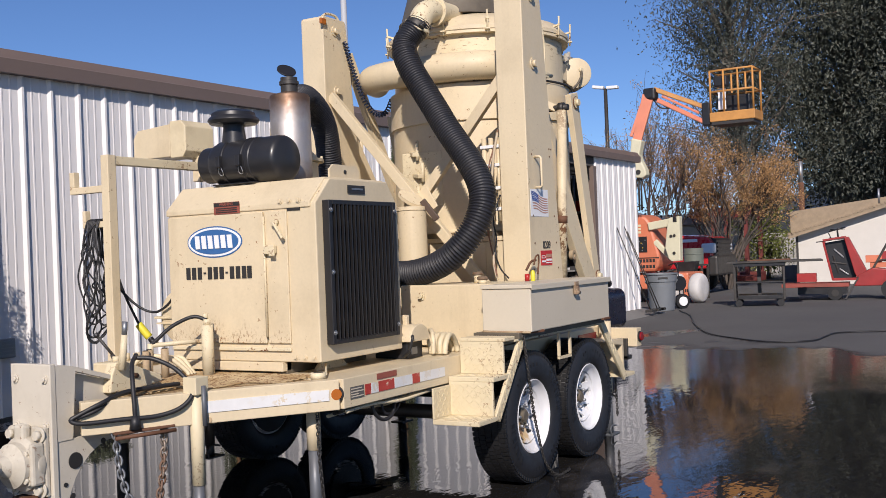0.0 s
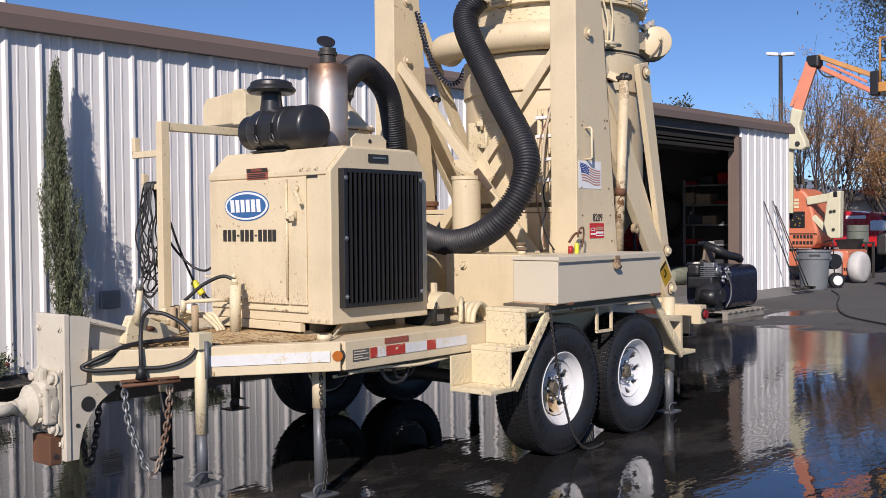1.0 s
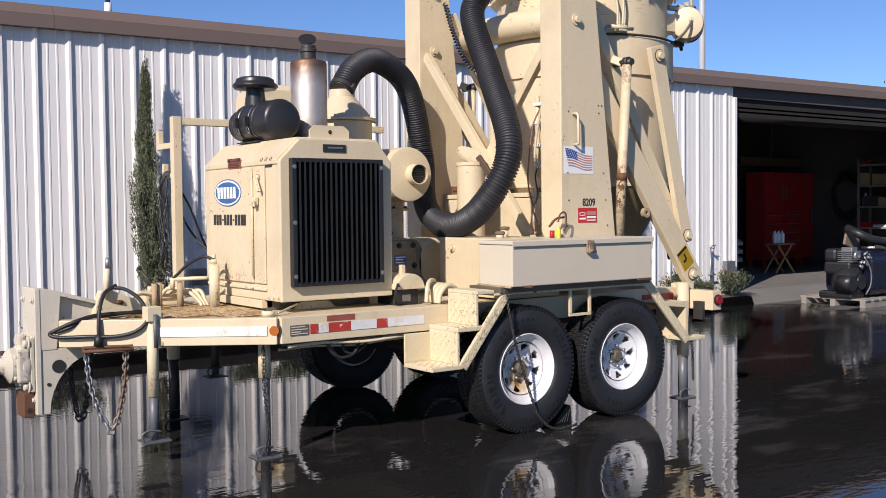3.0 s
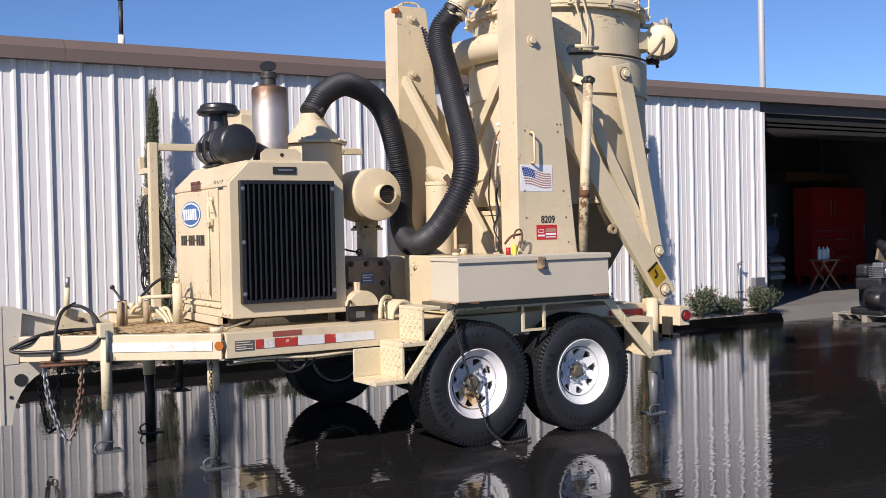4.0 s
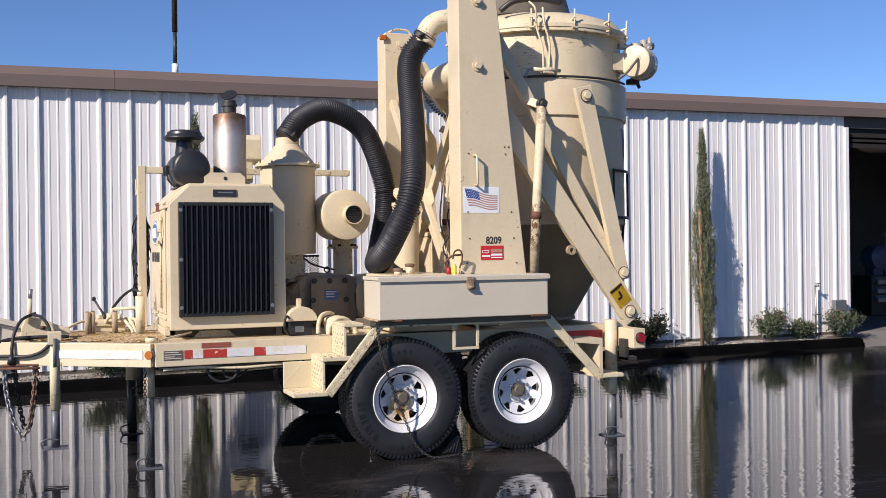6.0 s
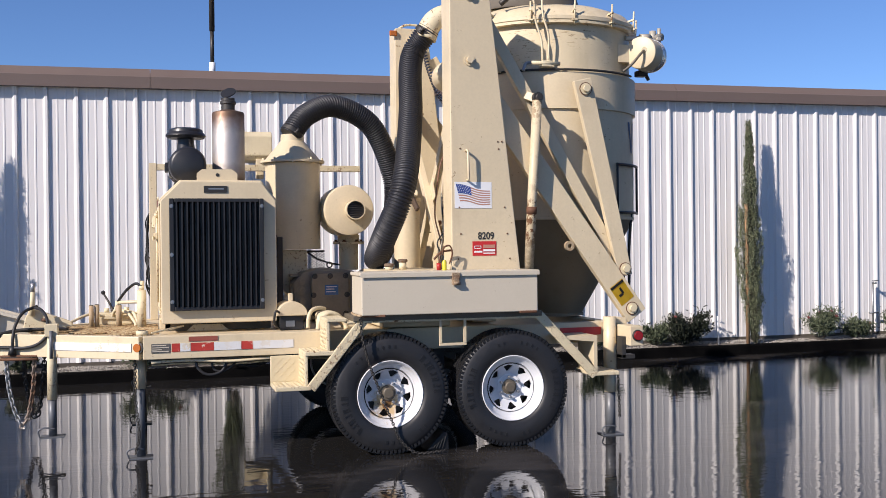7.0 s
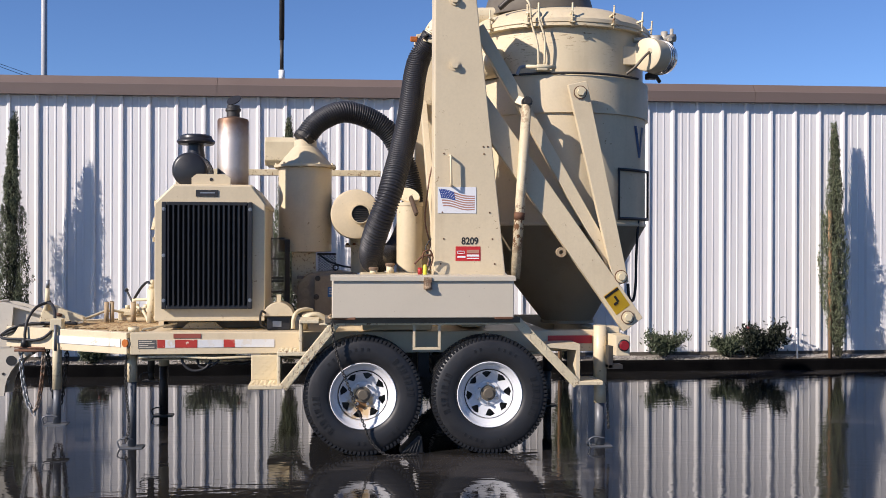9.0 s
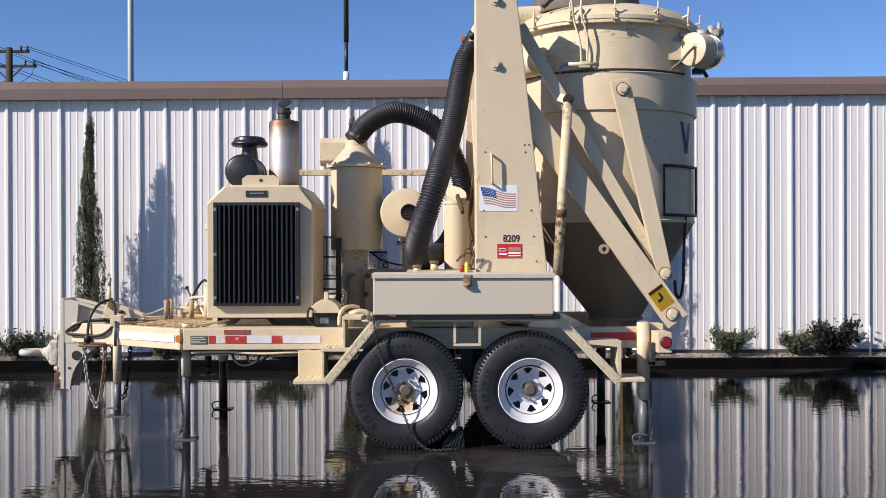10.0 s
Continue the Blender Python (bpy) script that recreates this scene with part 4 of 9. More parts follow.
bolts([(gx0 + 0.014, EY0 - 0.0455, z) for z in (gz0 + 0.06, (gz0 + gz1) / 2, gz1 - 0.05)] + [(gx1 - 0.014, EY0 - 0.0455, z) for z in (gz0 + 0.06, gz1 - 0.05)], (0, -1, 0), 0.008, 0.006, GALV, grille)
# badge, warning plate, small tags
bm = B()
quad_box(bm, -1.585, -1.435, EY0 - 0.006, EY0, 1.708, 1.752)
badge = part("badge", bm, DECAL_BLACK, engine, "black maker's badge")
strip("text_bar", -1.555, -1.455, 1.728, 1.737, EY0 - 0.007, GALV, badge)


def flat_x(name, y0, y1, z0, z1, x, mat, parent, label=""):
    bm = B()
    quad_box(bm, x - 0.002, x, y0, y1, z0, z1)
    return part(name, bm, mat, parent, label)


def words(name, text, size, m, mat, parent, label=""):
    """Raised letters of the built-in font, turned into a mesh."""
    cu = bpy.data.curves.new(name, "FONT")
    cu.offset = size * 0.018
    cu.body, cu.size, cu.extrude, cu.align_x, cu.align_y = text, size, 0.0008, "CENTER", "CENTER"
    ob = bpy.data.objects.new(name, cu)
    me = bpy.data.meshes.new_from_object(ob)
    bpy.data.objects.remove(ob)
    me.name = name
    me.transform(m)
    me.materials.clear()
    me.materials.append(mat)
    return part(name, me, mat, parent, label)


FACE_W = Matrix(((0, 0, -1, 0), (-1, 0, 0, 0), (0, 1, 0, 0), (0, 0, 0, 1)))   # letters on a wall that faces -x
FACE_S = Matrix(((1, 0, 0, 0), (0, 0, -1, 0), (0, 1, 0, 0), (0, 0, 0, 1)))    # letters on a wall that faces -y
warn = flat_x("warning_plate", 0.91, 1.09, 1.628, 1.69, -1.873, DECAL_DARKRED, engine, "faded red warning plate")
flat_x("plate_header", 0.912, 1.088, 1.668, 1.688, -1.8755, DECAL_BLACK, warn)
words("letters", "WARNING", 0.020, Matrix.Translation((-1.878, 1.0, 1.678)) @ FACE_W, DECAL_DARKRED, warn)
for k in range(3):
    flat_x("text_bar", 0.925, 1.075, 1.635 + 0.01 * k, 1.640 + 0.01 * k, -1.8755, DECAL_BLACK, warn)
flat_x("small_plate", 0.515, 0.60, 1.622, 1.645, -1.865, DECAL_BLACK, engine, "small black plate")


def disc_x(bm, y, z, ry, rz, x, t=0.0015, seg=40):
    vs = [bm.verts.new((x, y + ry * math.cos(2 * math.pi * i / seg), z + rz * math.sin(2 * math.pi * i / seg))) for i in range(seg)]
    f = bm.faces.new(vs)
    r = bmesh.ops.extrude_face_region(bm, geom=[f])
    bmesh.ops.translate(bm, vec=(-t, 0, 0), verts=[v for v in r["geom"] if isinstance(v, bmesh.types.BMVert)])


bm = B()
disc_x(bm, 1.09, 1.483, 0.196, 0.084, -1.8785)
logo = part("logo_sticker", bm, DECAL_BLUE, engine, "oval blue and white sticker")
bm = B()
disc_x(bm, 1.09, 1.483, 0.188, 0.077, -1.8802)
part("sticker_ring", bm, DECAL_WHITE, logo)
bm = B()
disc_x(bm, 1.09, 1.483, 0.172, 0.066, -1.8820)
part("sticker_field", bm, DECAL_BLUE, logo)
for k in range(6):
    bm = B()
    y_ = 1.205 - 0.046 * k
    prism(bm, [(y_ + a, 1.483 + c) for a, c in ((0.014, -0.035), (0.020, 0.035), (-0.012, 0.035), (-0.018, -0.035))], "x", -1.8875, -1.8850)
    part("sticker_bar", bm, DECAL_WHITE, logo, "white bar")
for y_ in (1.287, 1.245, 1.203, 1.130, 1.088, 1.046, 0.973, 0.931, 0.889, 0.852):
    flat_x("number_bar", y_ - 0.015, y_ + 0.015, 1.285, 1.350, -1.8795, DECAL_BLACK, engine, "plain dark bar of stencilled figures")
for y_ in (1.166, 1.010):
    flat_x("number_dash", y_ - 0.009, y_ + 0.009, 1.313, 1.323, -1.8795, DECAL_BLACK, engine)

# round guard on the far end of the engine
bm = B()
lathe(bm, ((0.0, 0.0), (0.12, 0.004), (0.155, 0.022), (0.168, 0.05), (0.168, 0.20), (0.0, 0.21)), (-1.65, 1.612, 1.07), (0, 1.612, 1.07), 36)
guard = part("drive_guard", bm, CREAM, engine, "rounded cream guard behind the engine")
slab("guard_lip", -1.66, -1.44, 1.445, 1.795, 1.058, 1.072, CREAM_WORN, guard)
slab("guard_lip", -1.655, -1.44, 1.445, 1.785, 1.026, 1.036, CREAM, guard)
# air cleaner and rain cap
AX, AZ = -1.672, 1.915
bm = B()
lathe(bm, ((0.0, 0), (0.10, 0.0), (0.118, 0.012), (0.126, 0.03), (0.126, 0.17), (0.130, 0.175), (0.130, 0.195), (0.126, 0.2), (0.126, 0.44), (0.115, 0.47), (0.10, 0.48), (0.10, 0.56), (0.0, 0.56)), (AX, 0.735, AZ), (AX, 2, AZ), 32)
air = part("air_cleaner", bm, PLASTIC, trailer, "black plastic air cleaner")
for d in (0.22, 0.36):
    bm = B()
    lathe(bm, ((0.127, 0), (0.131, 0.004), (0.131, 0.014), (0.127, 0.018)), (AX, 0.735 + d, AZ), (AX, 2, AZ), 32)
    quad_box(bm, AX - 0.15, AX - 0.125, 0.735 + d - 0.006, 0.735 + d + 0.024, AZ - 0.03, AZ + 0.03, bev=0.003)
    band = part("band_clamp", bm, BLACK, air)
    lx, lz = AX - 0.134, AZ - 0.035
    hosepart("latch_wire", ((lx + 0.004, 0.741 + d, lz + 0.012), (lx + 0.012, 0.730 + d, lz - 0.022), (lx + 0.022, 0.737 + d, lz - 0.036), (lx + 0.022, 0.752 + d, lz - 0.036), (lx + 0.012, 0.760 + d, lz - 0.022), (lx + 0.004, 0.749 + d, lz + 0.012)), 0.0026, GALV, band, "bent wire latch", seg=6, n=4)
bm = B()
lathe(bm, ((0.068, 0), (0.066, 0.04), (0.058, 0.10), (0.058, 0.19)), (AX, 1.11, AZ + 0.09), (AX, 1.11, 5), 24)
part("neck", bm, PLASTIC, air)
bm = B()
lathe(bm, ((0.06, 0), (0.128, 0.005), (0.142, 0.022), (0.138, 0.034), (0.122, 0.048), (0.118, 0.066), (0.095, 0.078), (0, 0.084)), (AX, 1.11, 2.125), (AX, 1.11, 5), 32)
part("rain_cap", bm, PLASTIC, air)
slab("mount_bracket", AX - 0.09, AX + 0.09, 0.9, 1.2, 1.792, 1.80, BLACK, air)
# front bracket on the hood
bm = B()
prism(bm, ((-1.625, 1.792), (-1.36, 1.792), (-1.36, 1.84), (-1.395, 1.868), (-1.59, 1.868), (-1.625, 1.84)), "y", 0.50, 0.512)
prism(bm, ((-1.625, 1.792), (-1.36, 1.792), (-1.36, 1.80), (-1.625, 1.80)), "y", 0.512, 0.60)
bk = part("lifting_bracket", bm, CREAM, engine)
rod("slot", (-1.49, 0.4995, 1.83), (-1.49, 0.497, 1.83), 0.012, DECAL_BLACK, bk, seg=12)
# muffler
def heat_steel():
    """Stainless steel, straw and brown where the heat has tinted its ends."""
    m, nt, b = nodes_of("heat_tinted_steel")
    sep = nt.nodes.new("ShaderNodeSeparateXYZ")
    nt.links.new(nt.nodes.new("ShaderNodeTexCoord").outputs["Object"], sep.inputs[0])
    z = n_math(nt, "ADD", sep.outputs[2], n_ramp(nt, n_noise(nt, 7.0, 4.0), 0.2, 0.8, -0.05, 0.05))
    col = n_mix(nt, n_ramp(nt, n_noise(nt, 5.0, 4.0, stretch=(1, 1, 0.2)), 0.35, 0.65), (0.42, 0.39, 0.37), (0.56, 0.52, 0.49))
    col = n_mix(nt, n_ramp(nt, z, 2.14, 2.28), col, (0.20, 0.125, 0.085))
    col = n_mix(nt, n_ramp(nt, z, 1.93, 1.80), col, (0.22, 0.15, 0.10))
    nt.links.new(col, b.inputs["Base Color"])
    b.inputs["Metallic"].default_value = 0.85
    nt.links.new(n_ramp(nt, n_noise(nt, 30.0, 3.0), 0.3, 0.7, 0.50, 0.64), b.inputs["Roughness"])
    n_bump(nt, b, n_noise(nt, 60.0, 3.0), 0.05)
    return m


MX, MY = -1.383, 0.945
bm = B()
lathe(bm, ((0.105, 0), (0.114, 0.01), (0.114, 0.50), (0.108, 0.512), (0.06, 0.525), (0.045, 0.53)), (MX, MY, 1.792), (MX, MY, 5), 36)
muf = part("muffler", bm, heat_steel(), trailer, "heat-tinted stainless steel exhaust muffler")
bm = B()
cyl(bm, (MX, MY, 2.31), (MX, MY, 2.405), 0.048, seg=24)
lathe(bm, ((0.05, 0), (0.056, 0.004), (0.056, 0.022), (0.05, 0.026)), (MX, MY, 2.36), (MX, MY, 5), 24)
part("outlet", bm, DARK_STEEL, muf)
bm = B()
c0 = Vector((MX + 0.005, MY + 0.02, 2.445))
cyl(bm, c0, c0 + Vector((-0.25, -0.45, 0.55)).normalized() * 0.008, 0.055, seg=24)
part("flap_cap", bm, BLACK, muf, "open black exhaust flap")

# precleaner drum with a cone top
DX, DY = -0.865, 1.42
bm = B()
lathe(bm, ((0.20, 0), (0.208, 0.004), (0.208, 0.655), (0.20, 0.66)), (DX, DY, 1.325), (DX, DY, 5), 44)
drum = part("drum", bm, CREAM, trailer)
bm = B()
lathe(bm, ((0.215, 0), (0.245, 0.0), (0.245, 0.018), (0.215, 0.02), (0.19, 0.05), (0.09, 0.17), (0.088, 0.22)), (DX, DY, 1.985), (DX, DY, 5), 28)
part("cone_top", bm, CREAM, drum)
bolts([(DX + 0.232 * math.cos(a), DY + 0.232 * math.sin(a), 1.975) for a in [2 * math.pi * k / 10 + 0.2 for k in range(10)]], (0, 0, 1), 0.008, 0.045, CREAM_WORN, drum, "flange_bolt", plain=True)
bm = B()
prism(bm, ((DX - 0.10, 1.323), (DX + 0.085, 1.323), (DX + 0.09, 1.10), (DX + 0.03, 0.93), (DX + 0.0, 0.93), (DX - 0.10, 1.02)), "y", DY - 0.12, DY + 0.12, bev=0.004)
part("outlet_chute", bm, CREAM_WORN, drum, "worn tan outlet chute")
bm = B()
prism(bm, ((2.07, 2.06), (2.40, 2.06), (2.40, 2.20), (2.36, 2.25), (2.07, 2.27)), "x", -1.21, -1.00, bev=0.006)
part("silencer_box", bm, CREAM, trailer)
bm = B()
prism(bm, ((1.93, 2.09), (1.96, 2.05), (2.065, 2.05), (2.065, 2.285), (1.97, 2.285), (1.93, 2.245)), "x", -1.215, -0.96, bev=0.006)
part("silencer_hood", bm, CREAM_WORN, trailer, "rust-edged cream silencer hood")
slab("silencer_post", -1.09, -1.03, 1.94, 2.0, 1.9, 2.06, CREAM)

# intake silencer with a screened mouth, and the blower below
SX, SZ = -0.473, 1.617
bm = B()
lathe(bm, ((0, 0), (0.17, 0), (0.188, 0.006), (0.192, 0.02), (0.192, 0.36), (0.17, 0.385), (0, 0.385)), (SX, 1.17, SZ), (SX, 4, SZ), 36)
sil = part("intake_silencer", bm, CREAM, trailer)
bm = B()
lathe(bm, ((0.066, 0), (0.073, 0.002), (0.073, 0.075), (0.066, 0.075)), (SX + 0.035, 1.168, SZ), (SX + 0.035, -4, SZ), 24, closed=False)
part("mouth", bm, CREAM, sil)
bm = B()
cyl(bm, (SX + 0.035, 1.130, SZ), (SX + 0.035, 1.125, SZ), 0.0655, seg=24)
part("screen", bm, BLACK, sil, "dark wire screen")
bm = B()
for k in range(7):
    zz = -0.051 + 0.017 * k
    hw = math.sqrt(0.064 ** 2 - zz ** 2)
    cyl(bm, (SX + 0.035 - hw, 1.110, SZ + zz), (SX + 0.035 + hw, 1.110, SZ + zz), 0.0025, seg=4)
part("screen_wire", bm, DARK_STEEL, sil)
NX, NY = -0.43, 1.45
bm = B()
lathe(bm, ((0.075, 0), (0.075, 0.20), (0.12, 0.20), (0.12, 0.218), (0.085, 0.22), (0.085, 0.27), (0.06, 0.29), (0.06, 0.36)), (NX, NY, 1.16), (NX, NY, 4), 24)
part("flanged_neck", bm, CREAM_WORN, sil)
bolts([(NX + 0.1 * math.cos(a), NY + 0.1 * math.sin(a), 1.378) for a in [k * math.pi / 3 for k in range(6)]], (0, 0, 1), 0.012, 0.012, RUST, sil, "flange_bolt")
# lobe blower: cast body, bolted end plate, smooth drive end
TAN_CAST = surface("dusty_tan_casting", (0.33, 0.275, 0.20), 0.6, vary=0.25, grime=0.6, grime_colour=(0.08, 0.06, 0.045), bump=0.25, grain=0.3)
bm = B()
prism(bm, ((-0.885, 0.80), (-0.455, 0.80), (-0.415, 0.86), (-0.415, 1.10), (-0.455, 1.16), (-0.615, 1.18), (-0.835, 1.16), (-0.915, 1.08), (-0.915, 0.88)), "y", 1.10, 1.62, bev=0.015)
for z in (0.86, 0.95, 1.04, 1.12):
    quad_box(bm, -0.920, -0.415, 1.13 + 0.02 * (z > 1), 1.60, z, z + 0.02)
blower = part("blower", bm, TAN_CAST, trailer, "oily tan cast blower housing")
bm = B()
prism(bm, ((-0.755, 0.82), (-0.535, 0.82), (-0.505, 0.85), (-0.505, 1.12), (-0.535, 1.15), (-0.755, 1.15), (-0.785, 1.12), (-0.785, 0.85)), "y", 1.055, 1.098, bev=0.008)
ep = part("end_plate", bm, TAN_CAST, blower)
bolts([(x_, 1.054, z_) for x_ in (-0.760, -0.645, -0.530) for z_ in (0.845, 1.125)] + [(x_, 1.054, 0.985) for x_ in (-0.770, -0.520)], (0, -1, 0), 0.013, 0.014, DARK_STEEL, ep)
bolts([(-0.855, 1.098, z_) for z_ in (0.86, 0.94, 1.02, 1.09)], (0, -1, 0), 0.020, 0.020, TAN_CAST, blower, "casting_boss")
strip("blue_plate", -0.685, -0.585, 0.985, 1.06, 1.0535, DECAL_BLUE, ep, "small blue data plate")
for z_, l_ in ((1.042, 0.08), (1.025, 0.06), (1.005, 0.07)):
    strip("text_bar", -0.675, -0.675 + l_, z_, z_ + 0.006, 1.0515, DECAL_WHITE, ep)
bm = B()
ringe = [Vector((-0.625 + 0.02 * math.cos(a), 1.2, 1.205 + 0.02 * math.sin(a))) for a in [i * math.pi / 8 for i in range(17)]]
sweep(bm, ringe, 0.006, 6, caps=False)
part("lifting_eye", bm, DARK_STEEL, blower)
bm = B()
lathe(bm, ((0, 0), (0.15, 0), (0.175, 0.02), (0.18, 0.05), (0.18, 0.24), (0, 0.24)), (-0.295, 1.10, 0.99), (-0.295, 4, 0.99), 32)
part("drive_end", bm, CREAM_WORN, blower, "smooth tan drive end")
bm = B()
sweep(bm, spline(((-0.92, 0.34, 0.80), (-0.915, 0.34, 0.87), (-0.89, 0.36, 0.915), (-0.84, 0.40, 0.93), (-0.79, 0.44, 0.92)), 6), 0.014, 12)
part("bent_pipe", bm, CREAM_WORN, trailer, "bent cream pipe stub")
for k in range(4):
    y_ = 0.30 + 0.036 * k
    hosepart("arched_hose", ((-0.86 + 0.01 * k, y_, 0.792), (-0.845, y_, 0.85 + 0.01 * k), (-0.79, y_ + 0.01, 0.895), (-0.73, y_ + 0.02, 0.885), (-0.675, y_ + 0.03, 0.835), (-0.66, y_ + 0.03, 0.792)), 0.017, CREAM_WORN, seg=10)
# belt guard of dark expanded mesh between flat bars
GUARD = surface("dark_brown_guard_paint", (0.035, 0.028, 0.024), 0.6, vary=0.3, grime=0.4, grime_colour=(0.10, 0.07, 0.045))
bm = B()
quad_box(bm, -1.015, -0.975, 1.195, 1.235, 0.80, 1.42, bev=0.003)
quad_box(bm, -1.215, -1.203, 1.20, 1.225, 0.79, 1.44, bev=0.002)
quad_box(bm, -1.092, -1.084, 1.222, 1.228, 1.10, 1.42)
for z in (0.975, 1.012, 1.092, 1.118, 1.265, 1.42):
    quad_box(bm, -1.203, -1.016, 1.198, 1.222, z, z + 0.014)
guard = part("belt_guard", bm, GUARD, trailer, "dark mesh belt guard")
bm = B()
lattice(bm, -1.203, -1.016, 0.985, 1.42, 1.205, 0.026, 0.013, 0.0017, "y")
part("guard_mesh", bm, GUARD, guard)
bm = B()
lattice(bm, -0.765, -0.62, 1.13, 1.30, 1.45, 0.026, 0.013, 0.0017, "y")
quad_box(bm, -0.77, -0.62, 1.445, 1.465, 1.30, 1.315)
part("guard_mesh", bm, GUARD, guard)
hosepart("oil_hose", ((-0.76, 1.46, 1.31), (-0.68, 1.46, 1.25), (-0.58, 1.45, 1.215), (-0.50, 1.44, 1.20)), 0.007, CABLE)
# starter cover, battery tray
bm = B()
prof = [(-1.02 + 0.105 * math.cos(a), 0.885 + 0.095 * math.sin(a)) for a in [i * math.pi / 12 for i in range(13)]]
prism(bm, prof, "y", 0.36, 0.62, bev=0.004)
cov = part("motor_cover", bm, CREAM, trailer)
slab("cover_neck", -1.035, -1.005, 0.44, 0.48, 0.965, 1.03, CREAM, cov)
slab("battery", -1.10, -0.94, 0.40, 0.62, 0.788, 0.882, BLACK, trailer, "black battery")
strip("battery_label", -1.06, -1.0, 0.81, 0.85, 0.3985, GALV, trailer)
hosepart("battery_cable", ((-1.08, 0.40, 0.88), (-1.13, 0.34, 0.92), (-1.14, 0.36, 0.84), (-1.10, 0.42, 0.80)), 0.008)

# main suction hose, one long corrugated tube
HOSE_LINE = spline(((-0.888, 1.397, 2.195), (-0.749, 1.436, 2.365), (-0.504, 1.514, 2.445), (-0.18, 1.615, 2.281), (0.006, 1.70, 1.807), (-0.113, 1.485, 1.396), (-0.327, 0.91, 1.25),
                    (-0.37, 0.479, 1.383), (-0.252, 0.341, 1.752), (-0.106, 0.708, 2.264), (-0.01, 1.034, 2.755), (0.116, 0.986, 2.977)), 14)
line = even(HOSE_LINE, 0.0039)
bm = B()
sweep(bm, line, lambda i: 0.0825 + (0.0005, 0.0055, 0.0048, -0.0060, -0.0105)[i % 5], 28)
hose = part("suction_hose", bm, HOSE, trailer, "black corrugated rubber suction hose")
for i0, i1 in ((3, 13), (len(line) - 16, len(line) - 6)):
    bm = B()
    sweep(bm, line[i0:i1], 0.0905, 24)
    w = (line[i1] - line[i0]).normalized()
    quad_p = line[i0] + axes((0, 0, 0), w)[0] * 0.10
    bolt(bm, quad_p, w, 0.012, 0.03)
    part("hose_clamp", bm, DARK_STEEL, hose, "steel hose clamp")
# elbow at the lid
bm = B()
sweep(bm, spline(((0.09, 0.99, 2.90), (0.125, 0.985, 3.0), (0.20, 0.98, 3.07), (0.34, 0.98, 3.10), (0.62, 1.0, 3.12)), 8), 0.080, 24)
part("top_elbow", bm, CREAM_WORN, trailer, "rust-edged cream pipe elbow")
bm = B()
lathe(bm, ((0.08, 0), (0.105, 0.0), (0.105, 0.02), (0.08, 0.02)), (0.30, 0.98, 3.095), (1, 0.99, 3.12), 24)
part("pipe_flange", bm, CREAM_WORN, trailer)

# separator tank
TX, TY = 1.08, 1.06
bm = B()
lathe(bm, ((0.0, 0), (0.19, 0), (0.205, 0.0), (0.205, 0.02), (0.195, 0.022), (0.672, 0.735)), (TX, TY, 0.785), (TX, TY, 5), 72)
for v in bm.verts:
    v.co.x += 0.085 * max(0.0, (1.52 - v.co.z) / 0.735)
# cone paint darkened to carry the shade under the tank; rust and streaks on top
HOPPER = surface("shade_dark_hopper_paint", (0.31, 0.25, 0.165), 0.6, vary=0.18, rust=0.6, grime=0.7, grime_colour=(0.17, 0.12, 0.065), bump=0.08, streak=0.35)
CHIPPED = surface("chipped_cream_paint", (0.70, 0.585, 0.385), 0.45, vary=0.07, scale=1.6, grain=0.10, rust=1.25, rust_scale=30, rust_stretch=(0.45, 0.45, 2.2), rust_colour=(0.20, 0.11, 0.05), grime=0.25, grime_colour=(0.33, 0.25, 0.14), streak=0.2)
cone_bm = bm
bm = B()
lathe(bm, ((0.672, 0), (0.680, 0.004), (0.680, 0.02), (0.675, 0.025), (0.675, 0.805)), (TX, TY, 1.52), (TX, TY, 5), 72)
tank = part("separator_tank", bm, CREAM, trailer)
part("hopper_cone", cone_bm, HOPPER, tank, "tan hopper cone, its shade put into the paint")
bm = B()
lathe(bm, ((0.672, 0), (0.694, 0.002), (0.694, 0.266), (0.672, 0.268)), (TX, TY, 2.322), (TX, TY, 5), 72)
part("tank_band", bm, CREAM, tank)
bm = B()
lathe(bm, ((0.652, 0), (0.652, 0.35), (0.70, 0.352), (0.70, 0.372)), (TX, TY, 2.59), (TX, TY, 5), 72)
part("upper_shell", bm, CHIPPED, tank)
bm = B()
lathe(bm, ((0.70, 0), (0.705, 0.004), (0.705, 0.03), (0.68, 0.055), (0.64, 0.10), (0.50, 0.155), (0.3, 0.19), (0, 0.20)), (TX, TY, 2.964), (TX, TY, 5), 72)
lid = part("lid", bm, CREAM, tank)
for k in range(14):
    a = 2 * math.pi * (k + 0.35) / 14
    u = Vector((math.cos(a), math.sin(a), 0))
    c = Vector((TX, TY, 2.93)) + u * 0.712
    bm = B()
    cyl(bm, c, c + Vector((0, 0, 0.165)) + u * 0.008, 0.0065, seg=8)
    beam(bm, c + Vector((0, 0, 0.03)) - u * 0.03, c + Vector((0, 0, 0.03)) + u * 0.018, 0.035, 0.010, up=(0, 0, 1), bev=0)
    beam(bm, c + Vector((0, 0, 0.09)) - u * 0.05, c + Vector((0, 0, 0.105)) + u * 0.012, 0.020, 0.012, up=(0, 0, 1), bev=0)
    part("lid_clamp", bm, CREAM_WORN, tank, "swing-bolt lid clamp")
bm = B()
